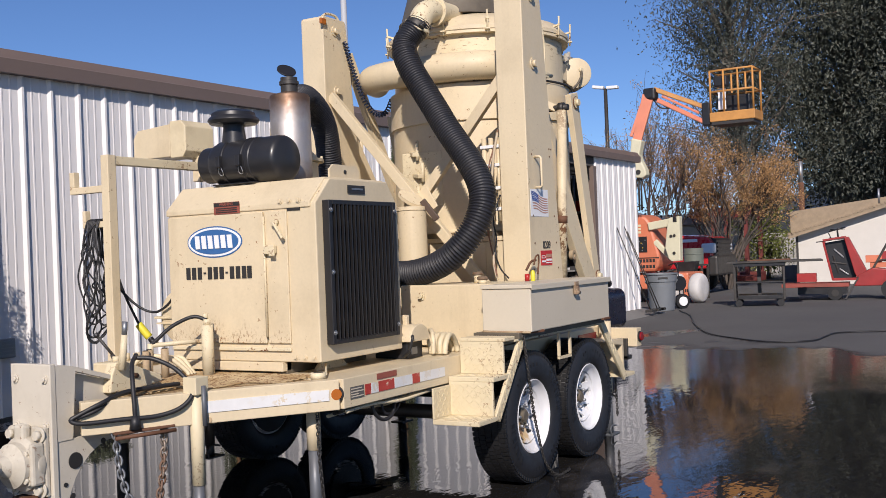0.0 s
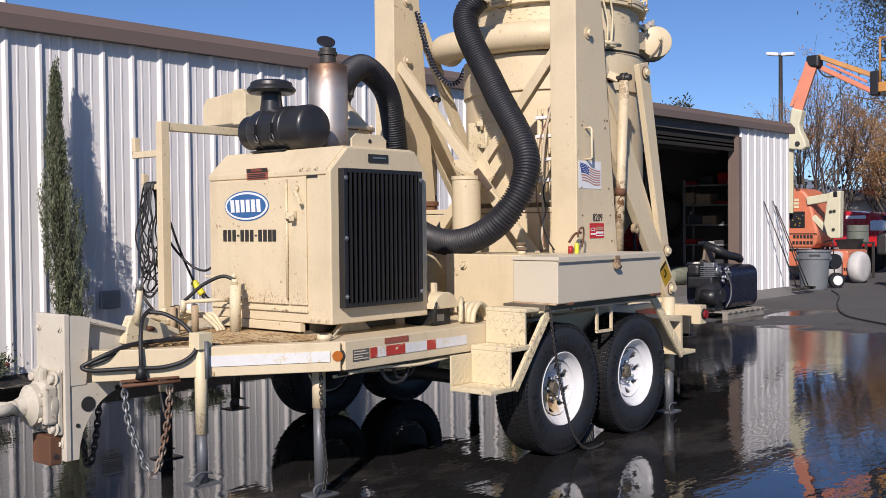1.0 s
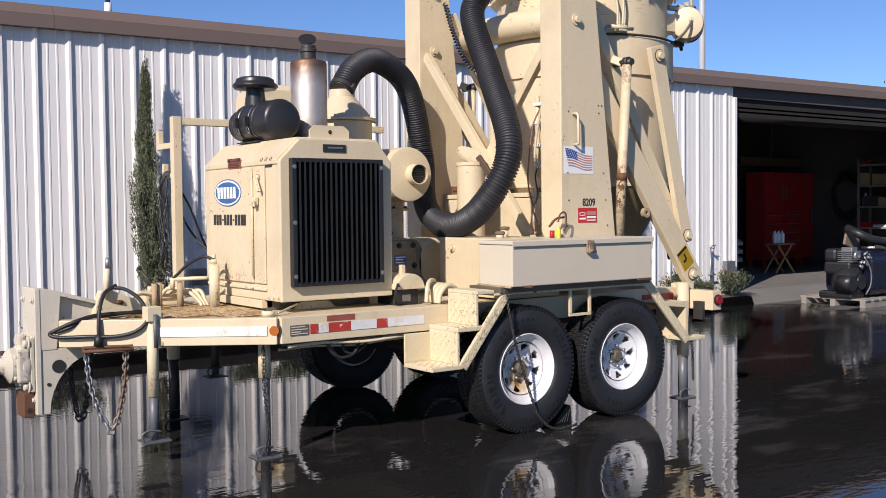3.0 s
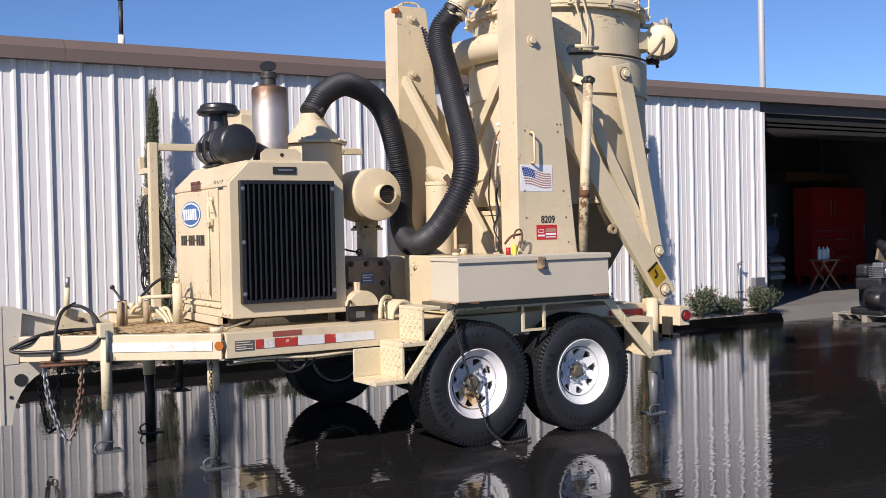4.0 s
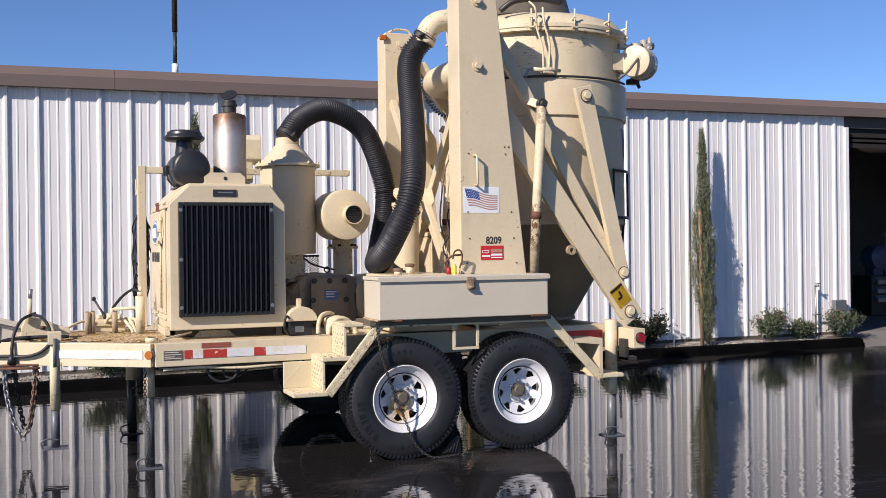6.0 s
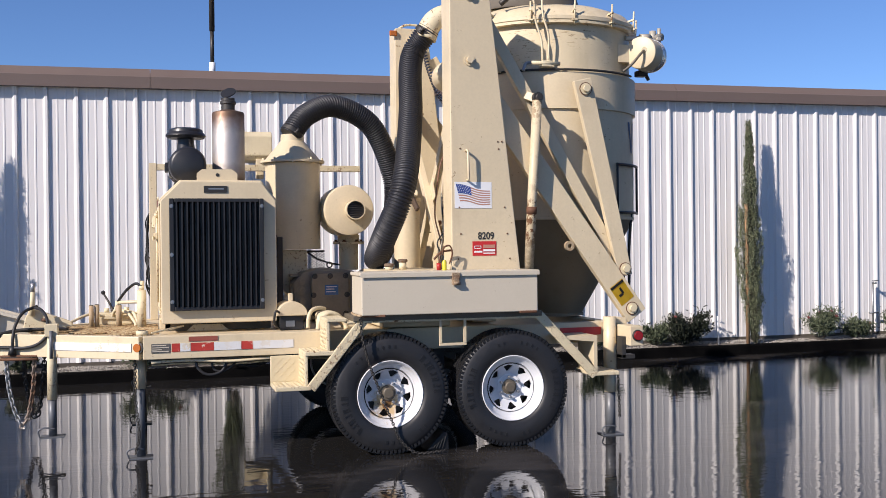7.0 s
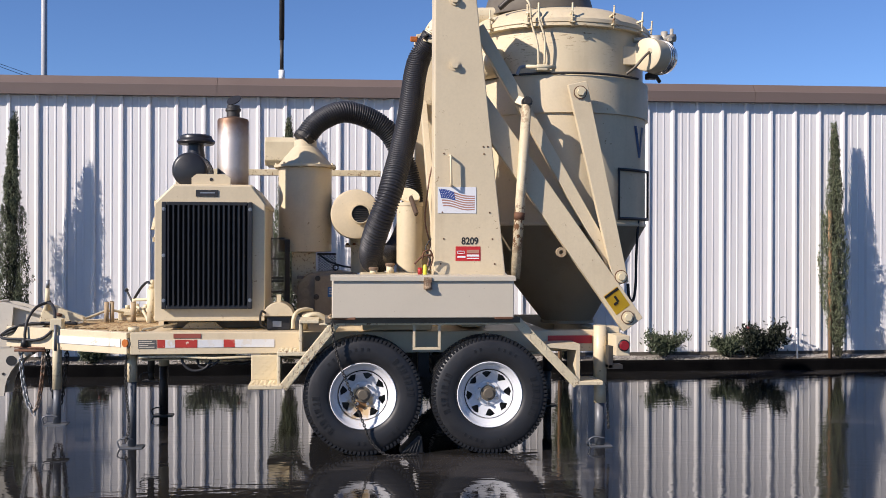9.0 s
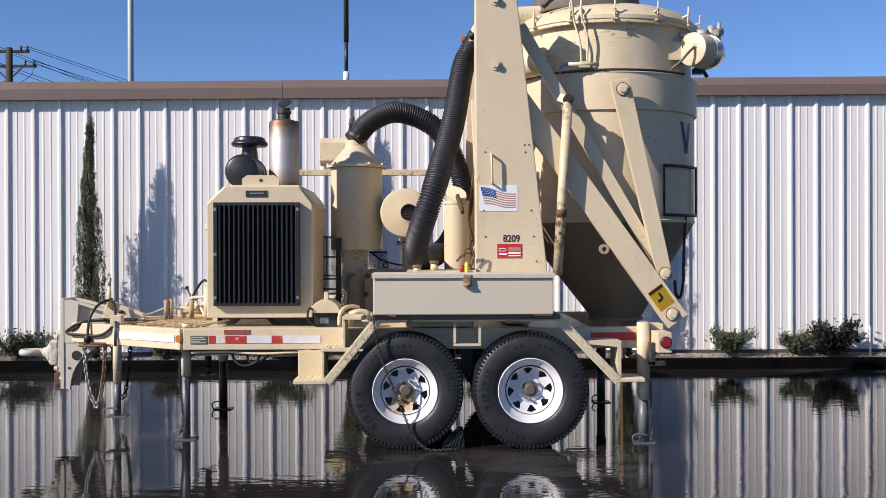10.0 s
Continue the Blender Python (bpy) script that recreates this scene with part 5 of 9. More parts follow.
lathe(bm, ((0.46, 0), (0.44, 0.02), (0.36, 0.30), (0.36, 0.50)), (0.95, 1.15, 3.13), (0.95, 1.15, 5), 36)
part("top_hood", bm, BROWN_STEEL, tank, "dark brown top hood")
hosepart("hood_pipe", ((0.55, 0.60, 3.10), (0.65, 0.55, 3.17), (0.85, 0.52, 3.19), (1.0, 0.5, 3.17)), 0.022, DARK_STEEL, tank)
# vent duct at the side of the tank
dv = Vector((0.75, 0.66, 0.0)).normalized()
c0 = Vector((1.60, 0.455, 2.765))
bm = B()
lathe(bm, ((0, 0), (0.105, 0), (0.118, 0.006), (0.122, 0.02), (0.122, 0.20), (0.112, 0.25), (0.08, 0.285), (0, 0.30)), c0, c0 + dv, 32)
quad_box(bm, 1.45, 1.63, 0.52, 0.75, 2.70, 2.83)
SHINY = surface("polished_steel", (0.62, 0.60, 0.57), 0.22, metal=0.9, vary=0.15, grime=0.2, grime_colour=(0.2, 0.15, 0.1))
BRASSY = surface("grimy_brass", (0.56, 0.51, 0.42), 0.45, metal=0.15, vary=0.3, grime=0.5, grime_colour=(0.10, 0.07, 0.04))
vent = part("vent_drum", bm, CREAM, tank)
rod("vent_boss", c0 + Vector((0.025, -0.012, 0.02)), c0 + Vector((0.018, -0.035, 0.02)), 0.018, CREAM_WORN, vent)
bm = B()
cyl(bm, (1.55, 0.60, 2.895), (1.73, 0.61, 2.90), 0.020, seg=14)
cyl(bm, (1.68, 0.61, 2.90), (1.76, 0.615, 2.905), 0.036, seg=8)
cyl(bm, (1.79, 0.62, 2.85), (1.79, 0.62, 2.965), 0.026, seg=8)
cyl(bm, (1.76, 0.62, 2.91), (1.875, 0.63, 2.925), 0.030, seg=8)
cyl(bm, (1.85, 0.63, 2.86), (1.85, 0.63, 2.99), 0.014, seg=8)
cyl(bm, (1.82, 0.57, 2.90), (1.82, 0.67, 2.90), 0.015, seg=8)
part("valve", bm, BRASSY, vent, "grimy brass valve")
bm = B()
q = c0 + dv * 0.15
lathe(bm, ((0.1225, 0), (0.1235, 0.004), (0.1235, 0.06), (0.116, 0.10), (0.100, 0.13), (0.06, 0.152), (0, 0.158)), q, q + dv, 36)
part("vent_back", bm, SHINY, vent, "bright polished steel back")
for k in range(3):
    bm = B()
    q = c0 + dv * (0.145 + 0.028 * k)
    lathe(bm, ((0.1225, 0), (0.127, 0.002), (0.127, 0.006), (0.1225, 0.008)), q, q + dv, 36)
    part("vent_rib", bm, SHINY, vent)
bm = B()
quad_box(bm, 1.66, 1.74, 0.60, 0.68, 2.615, 2.66, bev=0.008)
cyl(bm, (1.74, 0.64, 2.63), (1.77, 0.66, 2.60), 0.014, seg=10)
part("drain_valve", bm, DARK_STEEL, vent)
hosepart("vent_tube", (c0 + Vector((0.03, -0.02, 0.02)), c0 + Vector((-0.03, -0.05, -0.03)), c0 + Vector((-0.09, -0.04, -0.10)), c0 + Vector((-0.15, -0.02, -0.15))), 0.010, BROWN_STEEL, vent)
rod("outlet_stub", (1.80, 0.66, 2.75), (1.90, 0.72, 2.77), 0.028, DECAL_NAVY, vent, "blue plastic plug")
# air line round the tank and fittings
ringpts = [(TX + 0.70 * math.cos(a), TY + 0.70 * math.sin(a), 2.602) for a in [math.radians(-155 + 10 * i) for i in range(12)]]
hosepart("air_line", ringpts, 0.009, DARK_STEEL, tank)
hosepart("air_line", ((0.80, 0.40, 2.66), (0.79, 0.39, 2.80), (0.75, 0.40, 2.95), (0.73, 0.38, 3.08), (0.70, 0.42, 3.14)), 0.008, CREAM_WORN, tank)
hosepart("air_line", ((0.84, 0.39, 2.66), (0.84, 0.38, 2.84), (0.80, 0.38, 2.98), (0.80, 0.40, 3.10)), 0.008, CREAM_WORN, tank)
bm = B()
quad_box(bm, 0.78, 0.86, 0.36, 0.42, 2.615, 2.66, bev=0.006)
cyl(bm, (0.70, 0.37, 2.64), (0.92, 0.37, 2.64), 0.014, seg=10)
part("tee_fitting", bm, CREAM_WORN, tank)
hosepart("air_line", ((0.70, 0.37, 2.64), (0.66, 0.37, 2.63), (0.64, 0.37, 2.58)), 0.012, GALV, tank)
# blue letter shape and ladder-like bracket at the tank's flank
def on_tank(a, z, r):
    return Vector((TX + r * math.cos(a), TY + r * math.sin(a), z))
for s in (1, -1):
    bm = B()
    top, bot = math.radians(-39 + 5.5 * s), math.radians(-39)
    vs = [bm.verts.new(on_tank(a, z, 0.6785)) for a, z in ((top - 0.032, 2.26), (top + 0.032, 2.26), (bot + 0.030, 2.03), (bot - 0.030, 2.03))]
    bm.faces.new(vs)
    bmesh.ops.solidify(bm, geom=bm.faces[:], thickness=0.003)
    part("painted_stroke", bm, DECAL_BLUE, tank, "blue painted stroke")
for z in (1.93, 1.575):
    pts = [on_tank(math.radians(-63 + 4.6 * i), z, 0.70) for i in range(9)]
    hosepart("hoop", pts, 0.011, BLACK, tank)
for a in (-63, -26.2):
    rod("hoop_post", on_tank(math.radians(a), 1.565, 0.70), on_tank(math.radians(a), 1.94, 0.70), 0.009, BLACK, tank)
hosepart("drain_hose", ((1.60, 0.63, 1.57), (1.595, 0.66, 1.30), (1.585, 0.64, 1.10), (1.555, 0.60, 0.98), (1.515, 0.57, 1.0), (1.505, 0.57, 1.10)), 0.011, BLACK, tank)
# inspection hatch lugs on the tank's front
bm = B()
ha = math.radians(158)
for dz, l in ((0.0, 0.10), (-0.16, 0.14), (-0.33, 0.10)):
    p = on_tank(ha, 2.12 + dz, 0.67)
    beam(bm, p, p + Vector((-0.10, -l, -0.02)), 0.05, 0.03, up=(0, 0, 1))
    cyl(bm, p + Vector((-0.08, -l, -0.06)), p + Vector((-0.08, -l, 0.08)), 0.014, seg=8)
quad_box(bm, 0.40, 0.46, 1.02, 1.36, 1.72, 2.12, bev=0.008)
part("inspection_hatch", bm, CREAM_WORN, tank, "bolted cream inspection hatch")
hosepart("fill_pipe", ((0.56, 0.60, 2.70), (0.44, 0.72, 2.70), (0.375, 0.95, 2.70), (0.36, 1.2, 2.70), (0.37, 1.45, 2.70), (0.45, 1.63, 2.70), (0.62, 1.70, 2.70)), 0.103, CREAM, tank, "wide cream inlet pipe", seg=28)

# masts of steel plate
def mast(y0, y1, name="mast"):
    bm = B()
    prism(bm, ((0.035, 1.15), (0.53, 1.15), (0.315, 3.12), (0.30, 3.14), (0.045, 3.14), (0.035, 3.12)), "y", y0, y1, bev=0.006)
    return part(name, bm, CREAM, trailer)


m1 = mast(0.16, 0.36)
m2 = mast(1.76, 1.96)
for m_, y, way in ((m1, 0.16, -1), (m2, 1.76, -1)):
    for z in (2.60, 3.045):
        bm = B()
        bolt(bm, (0.172, y, z), (0, way, 0), 0.024, 0.02)
        part("bolt", bm, CREAM, m_)
bolts([(x_, 0.1605, z) for z, xa in ((2.0, 0.10), (1.60, 0.09), (1.42, 0.10), (1.25, 0.08), (2.05, 0.40)) for x_ in (xa, 0.46 - (z - 1.15) * 0.1)], (0, -1, 0), 0.006, 0.004, RUST, m1, "rivet", plain=True)
bm = B()
sweep(bm, [Vector(p) for p in ((0.140, 0.162, 1.985), (0.140, 0.122, 1.985), (0.141, 0.112, 1.975), (0.146, 0.112, 1.795), (0.147, 0.122, 1.785), (0.147, 0.162, 1.785))], 0.008, 8)
part("grab_handle", bm, CREAM, m1)
bm = B()
quad_box(bm, -0.012, 0.05, 1.735, 1.759, 3.07, 3.115, bev=0.008)
part("marker_light", bm, AMBER, m2, "oblong amber marker lamp")
hosepart("top_hose", ((0.08, 1.80, 3.145), (0.14, 1.80, 3.175), (0.24, 1.80, 3.175), (0.28, 1.80, 3.145)), 0.010, CREAM_WORN, m2)
# decals on the near mast
FYD = 0.1595
flag = strip("flag_sticker", 0.058, 0.322, 1.594, 1.773, FYD, DECAL_WHITE, m1, "white sticker with a waving flag")


def wave_strip(u0, u1, v0, v1, y, n=14):
    """A band of the waving flag: u along, v across, both 0 to 1."""
    bm = B()
    rows_ = []
    for i in range(n + 1):
        u = u0 + (u1 - u0) * i / n
        row = []
        for v in (v0, v1):
            x_ = 0.066 + 0.245 * u
            z_ = 1.757 - 0.045 * u - 0.118 * v + 0.007 * math.sin(6.3 * u + 0.4) + 0.022 * v * u
            x_ += 0.030 * v * (1 - u)
            row.append(bm.verts.new((x_, y, z_)))
        rows_.append(row)
    for a, b_ in zip(rows_, rows_[1:]):
        bm.faces.new((a[0], a[1], b_[1], b_[0]))
    return bm


for k in range(7):
    part("flag_stripe", wave_strip(0.0 if k > 3 else 0.42, 1.0, (2 * k) / 13, (2 * k + 1) / 13, FYD - 0.0030), STRIPE_RED, flag)
part("flag_canton", wave_strip(0.0, 0.42, 0.0, 7 / 13, FYD - 0.0036), DECAL_NAVY, flag, "blue flag canton")
bm = B()
for r_ in range(5):
    for c_ in range(6):
        u, v = 0.035 + 0.065 * c_ + (0.03 if r_ % 2 else 0), 0.06 + 0.1 * r_
        x_ = 0.066 + 0.245 * u + 0.030 * v * (1 - u)
        z_ = 1.757 - 0.045 * u - 0.118 * v + 0.007 * math.sin(6.3 * u + 0.4) + 0.022 * v * u
        cyl(bm, (x_, FYD - 0.0040, z_), (x_, FYD - 0.0046, z_), 0.0028, seg=6)
part("flag_star", bm, DECAL_WHITE, flag)
words("unit_number", "8209", 0.068, Matrix.Translation((0.279, FYD - 0.001, 1.404)) @ FACE_S @ Matrix.Diagonal((0.86, 1, 1, 1)), DECAL_BLACK, m1, "black stencilled figures 8209")
redp = strip("red_sticker", 0.181, 0.352, 1.271, 1.369, FYD, DECAL_RED, m1, "red and white sticker")
for a in ((0.192, 0.243, 1.335, 1.339), (0.192, 0.243, 1.318, 1.322), (0.192, 0.196, 1.318, 1.339), (0.239, 0.243, 1.318, 1.339), (0.192, 0.25, 1.292, 1.304), (0.258, 0.342, 1.322, 1.346), (0.258, 0.342, 1.300, 1.314), (0.258, 0.342, 1.284, 1.291)):
    strip("sticker_bar", a[0], a[1], a[2], a[3], FYD - 0.0025, STRIPE_RED if a[2] == 1.322 else DECAL_WHITE, redp)

# braces between the masts
for p0, p1 in (((0.10, 1.76, 2.56), (0.10, 0.36, 0.95)), ((0.16, 0.36, 2.56), (0.16, 1.76, 0.95))):
    bm = B()
    beam(bm, p0, p1, 0.07, 0.05, up=(1, 0, 0))
    part("cross_brace", bm, CREAM, trailer)
bm = B()
beam(bm, (0.13, 1.06, 1.80), (0.13, 0.98, 1.66), 0.18, 0.012, up=(1, 0, 0))
part("brace_plate", bm, CREAM, trailer)


RAM_PAINT = surface("scraped_ram_paint", (0.68, 0.57, 0.38), 0.5, vary=0.15, rust=2.3, rust_scale=26, rust_colour=(0.17, 0.08, 0.035), grime=0.5, grime_colour=(0.33, 0.20, 0.09), streak=0.45, bump=0.12)
# tilting arms on both sides of the tank
def arms(f):
    s = -1 if f is None else 1
    def g(p):
        return p if f is None else mir(p)
    bm = B()
    beam(bm, g((0.355, 0.335, 2.90)), g((1.375, 0.325, 1.14)), 0.084, 0.05)
    part("upper_arm", bm, CREAM, trailer)
    bm = B()
    beam(bm, g((0.33, 0.275, 2.38)), g((1.452, 0.272, 0.822)), 0.166, 0.055)
    a2 = part("lower_arm", bm, CREAM, trailer)
    bm = B()
    beam(bm, g((1.047, 0.275, 2.515)), g((1.368, 0.275, 1.11)), 0.137, 0.045, wide2=0.105)
    a3 = part("hanger_arm", bm, CREAM, trailer)
    for p, ow in (((1.066, 0.250, 2.447), a3), ((1.362, 0.250, 1.160), a3), ((1.408, 0.243, 0.876), a2)):
        bm = B()
        bolt(bm, g(p), (0, s, 0), 0.026, 0.02)
        pb = part("pivot_bolt", bm, CREAM_WORN, ow)
        bm = B()
        lathe(bm, ((0.026, 0), (0.047, 0), (0.047, 0.006), (0.026, 0.007)), g(p), Vector(g(p)) + Vector((0, s, 0)), 24, closed=False)
        part("washer", bm, RUST, pb, "rusty washer")
    bm = B()
    lathe(bm, ((0.016, 0.03), (0.016, 0), (0.035, 0), (0.035, 0.03)), g((0.935, 0.25, 1.330)), g((0.935, 1.0, 1.330)), 18, closed=False)
    part("lug", bm, RUST_POST, a2)
    top, bot = Vector(g((0.675, 0.19, 2.345))), Vector(g((0.600, 0.20, 1.15)))
    bm = B()
    cyl(bm, top, bot, 0.034, seg=20)
    ram = part("tilt_ram", bm, RAM_PAINT, trailer, "rust-worn cream hydraulic ram")
    mid = top.lerp(bot, 0.62)
    d = (bot - top).normalized()
    rod("ram_collar", mid, mid + d * 0.05, 0.037, RUST, ram)
    bm = B()
    p = top - d * 0.02
    cyl(bm, p + Vector((0, -0.05, 0)), p + Vector((0, 0.12, 0)), 0.022, seg=14)
    cyl(bm, p + Vector((0, -0.02, 0)), p + Vector((0, 0.02, 0)), 0.036, seg=18)
    part("ram_eye", bm, DARK_STEEL, ram, "dark greasy ram eye")
    bm = B()
    beam(bm, p + Vector((0.0, 0.05, 0)), p + Vector((-0.05, 0.10, 0.03)), 0.06, 0.02)
    part("ram_lug", bm, CREAM, ram)
    return a2


a2n = arms(None)
arms(1)
# caution sticker on the near lower arm
w = (Vector((1.452, 0.272, 0.822)) - Vector((0.33, 0.275, 2.38))).normalized()
side = Vector((-w.z, 0, w.x))
c = Vector((1.330, 0.2445, 0.992))
def tilted(c, l, h, y, name, mat, parent, label=""):
    bm = B()
    vs = [bm.verts.new(Vector((c.x, y, c.z)) + w * a * l / 2 + side * b_ * h / 2) for a, b_ in ((-1, -1), (1, -1), (1, 1), (-1, 1))]
    bm.faces.new(vs)
    bmesh.ops.solidify(bm, geom=bm.faces[:], thickness=0.002)
    return part(name, bm, mat, parent, label)
caut = tilted(c, 0.16, 0.12, 0.243, "caution_sticker", DECAL_YELLOW, a2n, "worn yellow caution sticker")
tilted(c - w * 0.066, 0.018, 0.115, 0.2405, "sticker_header", DECAL_BLACK, caut)
tilted(c + side * 0.005 - w * 0.012, 0.05, 0.016, 0.2405, "sticker_shape", DECAL_BLACK, caut)
tilted(c - side * 0.016 + w * 0.012, 0.018, 0.034, 0.2405, "sticker_shape", DECAL_BLACK, caut)

HASP = surface("rust_eaten_hasp", (0.42, 0.31, 0.20), 0.75, vary=0.5, scale=40, rust=3.0, rust_scale=60, rust_colour=(0.12, 0.05, 0.025), grime=0.8, grime_colour=(0.10, 0.05, 0.025), bump=0.3)
# tool box and oil tank above the wheels
tb = slab("tool_box", -0.655, 0.527, -0.165, 0.155, 0.905, 1.155, GREY_TAN, trailer, "grey-tan steel tool box", 0.006)
slab("tool_box_lid", -0.664, 0.535, -0.176, 0.158, 1.155, 1.178, GREY_TAN, tb)
slab("lid_lip", -0.664, 0.535, -0.180, -0.177, 1.146, 1.172, GREY_TAN, tb, "", 0)
bm = B()
quad_box(bm, -0.066, -0.012, -0.188, -0.172, 1.09, 1.168, bev=0.003)
quad_box(bm, -0.057, -0.020, -0.195, -0.182, 1.095, 1.14, bev=0.003)
cyl(bm, (-0.06, -0.19, 1.10), (-0.015, -0.19, 1.10), 0.012, seg=10)
part("hasp", bm, HASP, tb, "rusty hasp latch")
CAP_BROWN = surface("rust_brown_cap", (0.20, 0.135, 0.085), 0.65, vary=0.4, scale=20, rust=1.6, rust_scale=50, grime=0.4)
ot = slab("oil_tank", -0.447, 0.02, 0.165, 0.86, 0.80, 1.18, CREAM, trailer, "", 0.008)
for x_, y_, h_ in ((-0.37, 0.30, 0.018), (-0.25, 0.40, 0.045)):
    bm = B()
    cyl(bm, (x_, y_, 1.18), (x_, y_, 1.185 + h_), 0.026, seg=18)
    neck = part("filler_neck", bm, CREAM_WORN, ot)
    bm = B()
    lathe(bm, ((0, 0), (0.030, 0), (0.034, 0.004), (0.034, 0.017), (0.028, 0.022), (0, 0.023)), (x_, y_, 1.185 + h_), (x_, y_, 5), 18)
    part("filler_cap", bm, CAP_BROWN, neck, "rust-brown filler cap")
bm = B()
bolt(bm, (-0.448, 0.70, 1.11), (-1, 0, 0), 0.016, 0.02)
part("sight_plug", bm, CREAM_WORN, ot)
for p_, q_ in (((-0.64, -0.12, 0.902), (-0.50, -0.16, 0.902)), ((0.40, -0.16, 0.902), (0.52, -0.16, 0.902))):
    bm = B()
    beam(bm, p_, q_, 0.03, 0.016, up=(0, 0, 1))
    part("rusty_weld", bm, RUST, trailer, "rust-eaten weld seam")
hosepart("box_chain", ((-0.66, 0.15, 0.908), (-0.67, 0.05, 0.906), (-0.675, -0.06, 0.906), (-0.66, -0.16, 0.904)), 0.007, RUST_POST)
# transverse tank below the hopper, with a lid seam and a brown filler cap
xt = slab("transverse_tank", 0.25, 0.425, 0.39, 1.75, 0.80, 1.445, CREAM, trailer, "", 0.006)
slab("tank_lid", 0.242, 0.43, 0.38, 1.757, 1.449, 1.482, CREAM, xt, "", 0.004)
for y_ in (0.62, 1.33):
    slab("stiffener", 0.244, 0.2495, y_ - 0.016, y_ + 0.016, 0.82, 1.44, CREAM, xt, "", 0.001)
bm = B()
lathe(bm, ((0, 0), (0.046, 0), (0.046, 0.030), (0.060, 0.032), (0.062, 0.060), (0.056, 0.066), (0, 0.068)), (0.335, 1.68, 1.482), (0.335, 1.68, 5), 20)
part("filler_cap", bm, RUST, xt, "brown filler cap")
slab("tape_patch", -0.452, -0.380, 0.1585, 0.1645, 1.140, 1.176, DECAL_WHITE, ot, "white tape patch", 0)
# upright vessel with a capped top
bm = B()
lathe(bm, ((0.098, 0), (0.098, 0.50), (0.104, 0.505), (0.104, 0.53), (0.0, 0.535)), (-0.07, 0.99, 1.17), (-0.07, 0.99, 5), 28)
ves = part("filter_vessel", bm, CREAM, trailer)
c0, u0 = Vector((-0.075, 0.985, 1.752)), Vector((0.60, -0.60, -0.42)).normalized()
d0 = Vector((-0.35, -0.50, 0.79))
d0 = (d0 - u0 * d0.dot(u0)).normalized()
v0 = d0.cross(u0)
bm = B()
rims = [[bm.verts.new(c0 + d0 * h_ + u0 * 0.100 * math.cos(a) + v0 * 0.062 * math.sin(a)) for a in [i * math.pi / 14 for i in range(28)]] for h_ in (-0.012, 0.012)]
bm.faces.new(rims[0][::-1])
bm.faces.new(rims[1])
for i in range(28):
    bm.faces.new((rims[0][i], rims[0][(i + 1) % 28], rims[1][(i + 1) % 28], rims[1][i]))
cyl(bm, (-0.07, 0.99, 1.70), (-0.072, 0.988, 1.745), 0.03, seg=14)
part("vessel_plate", bm, CREAM, ves)
bm = B()
beam(bm, (-0.070, 0.905, 1.740), (-0.030, 0.815, 1.605), 0.044, 0.024, up=(0.6, 0.5, 0.5), bev=0.006)
part("vessel_lever", bm, surface("bare_brown_steel", (0.11, 0.07, 0.048), 0.6, vary=0.3, grain=0.3, bump=0.15, grime=0.4), ves, "brown steel lever")
# lubricator, extinguisher and clutter beside the mast
bm = B()
lathe(bm, ((0, 0), (0.014, 0), (0.015, 0.01), (0.015, 0.055), (0.008, 0.068), (0, 0.068)), (-0.03, 0.12, 1.178), (-0.03, 0.10, 5), 16)
part("grease_bottle", bm, YELLOW, trailer, "small yellow bottle with a red cap")
bm = B()
cyl(bm, (-0.062, 0.145, 1.178), (-0.062, 0.145, 1.225), 0.016, seg=14)
part("red_canister", bm, RED_PAINT, trailer, "small red canister")
bm = B()
sweep(bm, spline(((-0.05, 0.10, 1.28), (-0.04, 0.09, 1.33), (0.0, 0.09, 1.34), (0.02, 0.10, 1.29), (0.0, 0.10, 1.22)), 6), 0.006, 6)
sweep(bm, spline(((-0.10, 0.13, 1.25), (-0.05, 0.12, 1.30), (0.02, 0.12, 1.31)), 6), 0.008, 6)
part("tangled_fittings", bm, RUST, trailer, "rusty tangled hose fittings")
CORD_TAN = surface("tan_cord", (0.60, 0.50, 0.36), 0.7, vary=0.3, bump=0)
CORD_BROWN = surface("brown_cord", (0.26, 0.13, 0.08), 0.6, vary=0.3, bump=0)
for pts, m_ in ((((0.22, 0.46, 2.20), (0.125, 0.45, 2.06), (0.048, 0.45, 1.93), (0.012, 0.45, 1.72), (0.0, 0.45, 1.54), (0.037, 0.44, 1.36), (0.01, 0.40, 1.22)), CORD_BROWN),
                (((0.17, 0.44, 2.17), (0.095, 0.44, 1.98), (0.050, 0.44, 1.72), (0.058, 0.44, 1.45), (0.030, 0.43, 1.30), (0.028, 0.41, 1.20)), CORD_TAN),
                (((0.12, 0.41, 1.75), (0.05, 0.43, 1.60), (0.06, 0.42, 1.46), (0.0, 0.40, 1.36), (0.03, 0.38, 1.26), (-0.02, 0.30, 1.20)), CABLE)):
    hosepart("mast_cord", pts, 0.009 if m_ is CORD_TAN else 0.0055, m_)
ladder = rod("filter_rack", (0.17, 0.44, 1.58), (0.17, 0.44, 2.14), 0.012, CREAM, trailer, "cream filter rack with white bands")
for y_ in (0.492, 0.544):
    rod("rack_tube", (0.17, y_, 1.58), (0.17, y_, 2.14), 0.017, CREAM, ladder)
for z_ in (1.66, 1.80, 1.955, 2.08):
    slab("rack_band", 0.146, 0.194, 0.424, 0.566, z_ - 0.011, z_ + 0.011, DECAL_WHITE, ladder, "white band", 0.004)
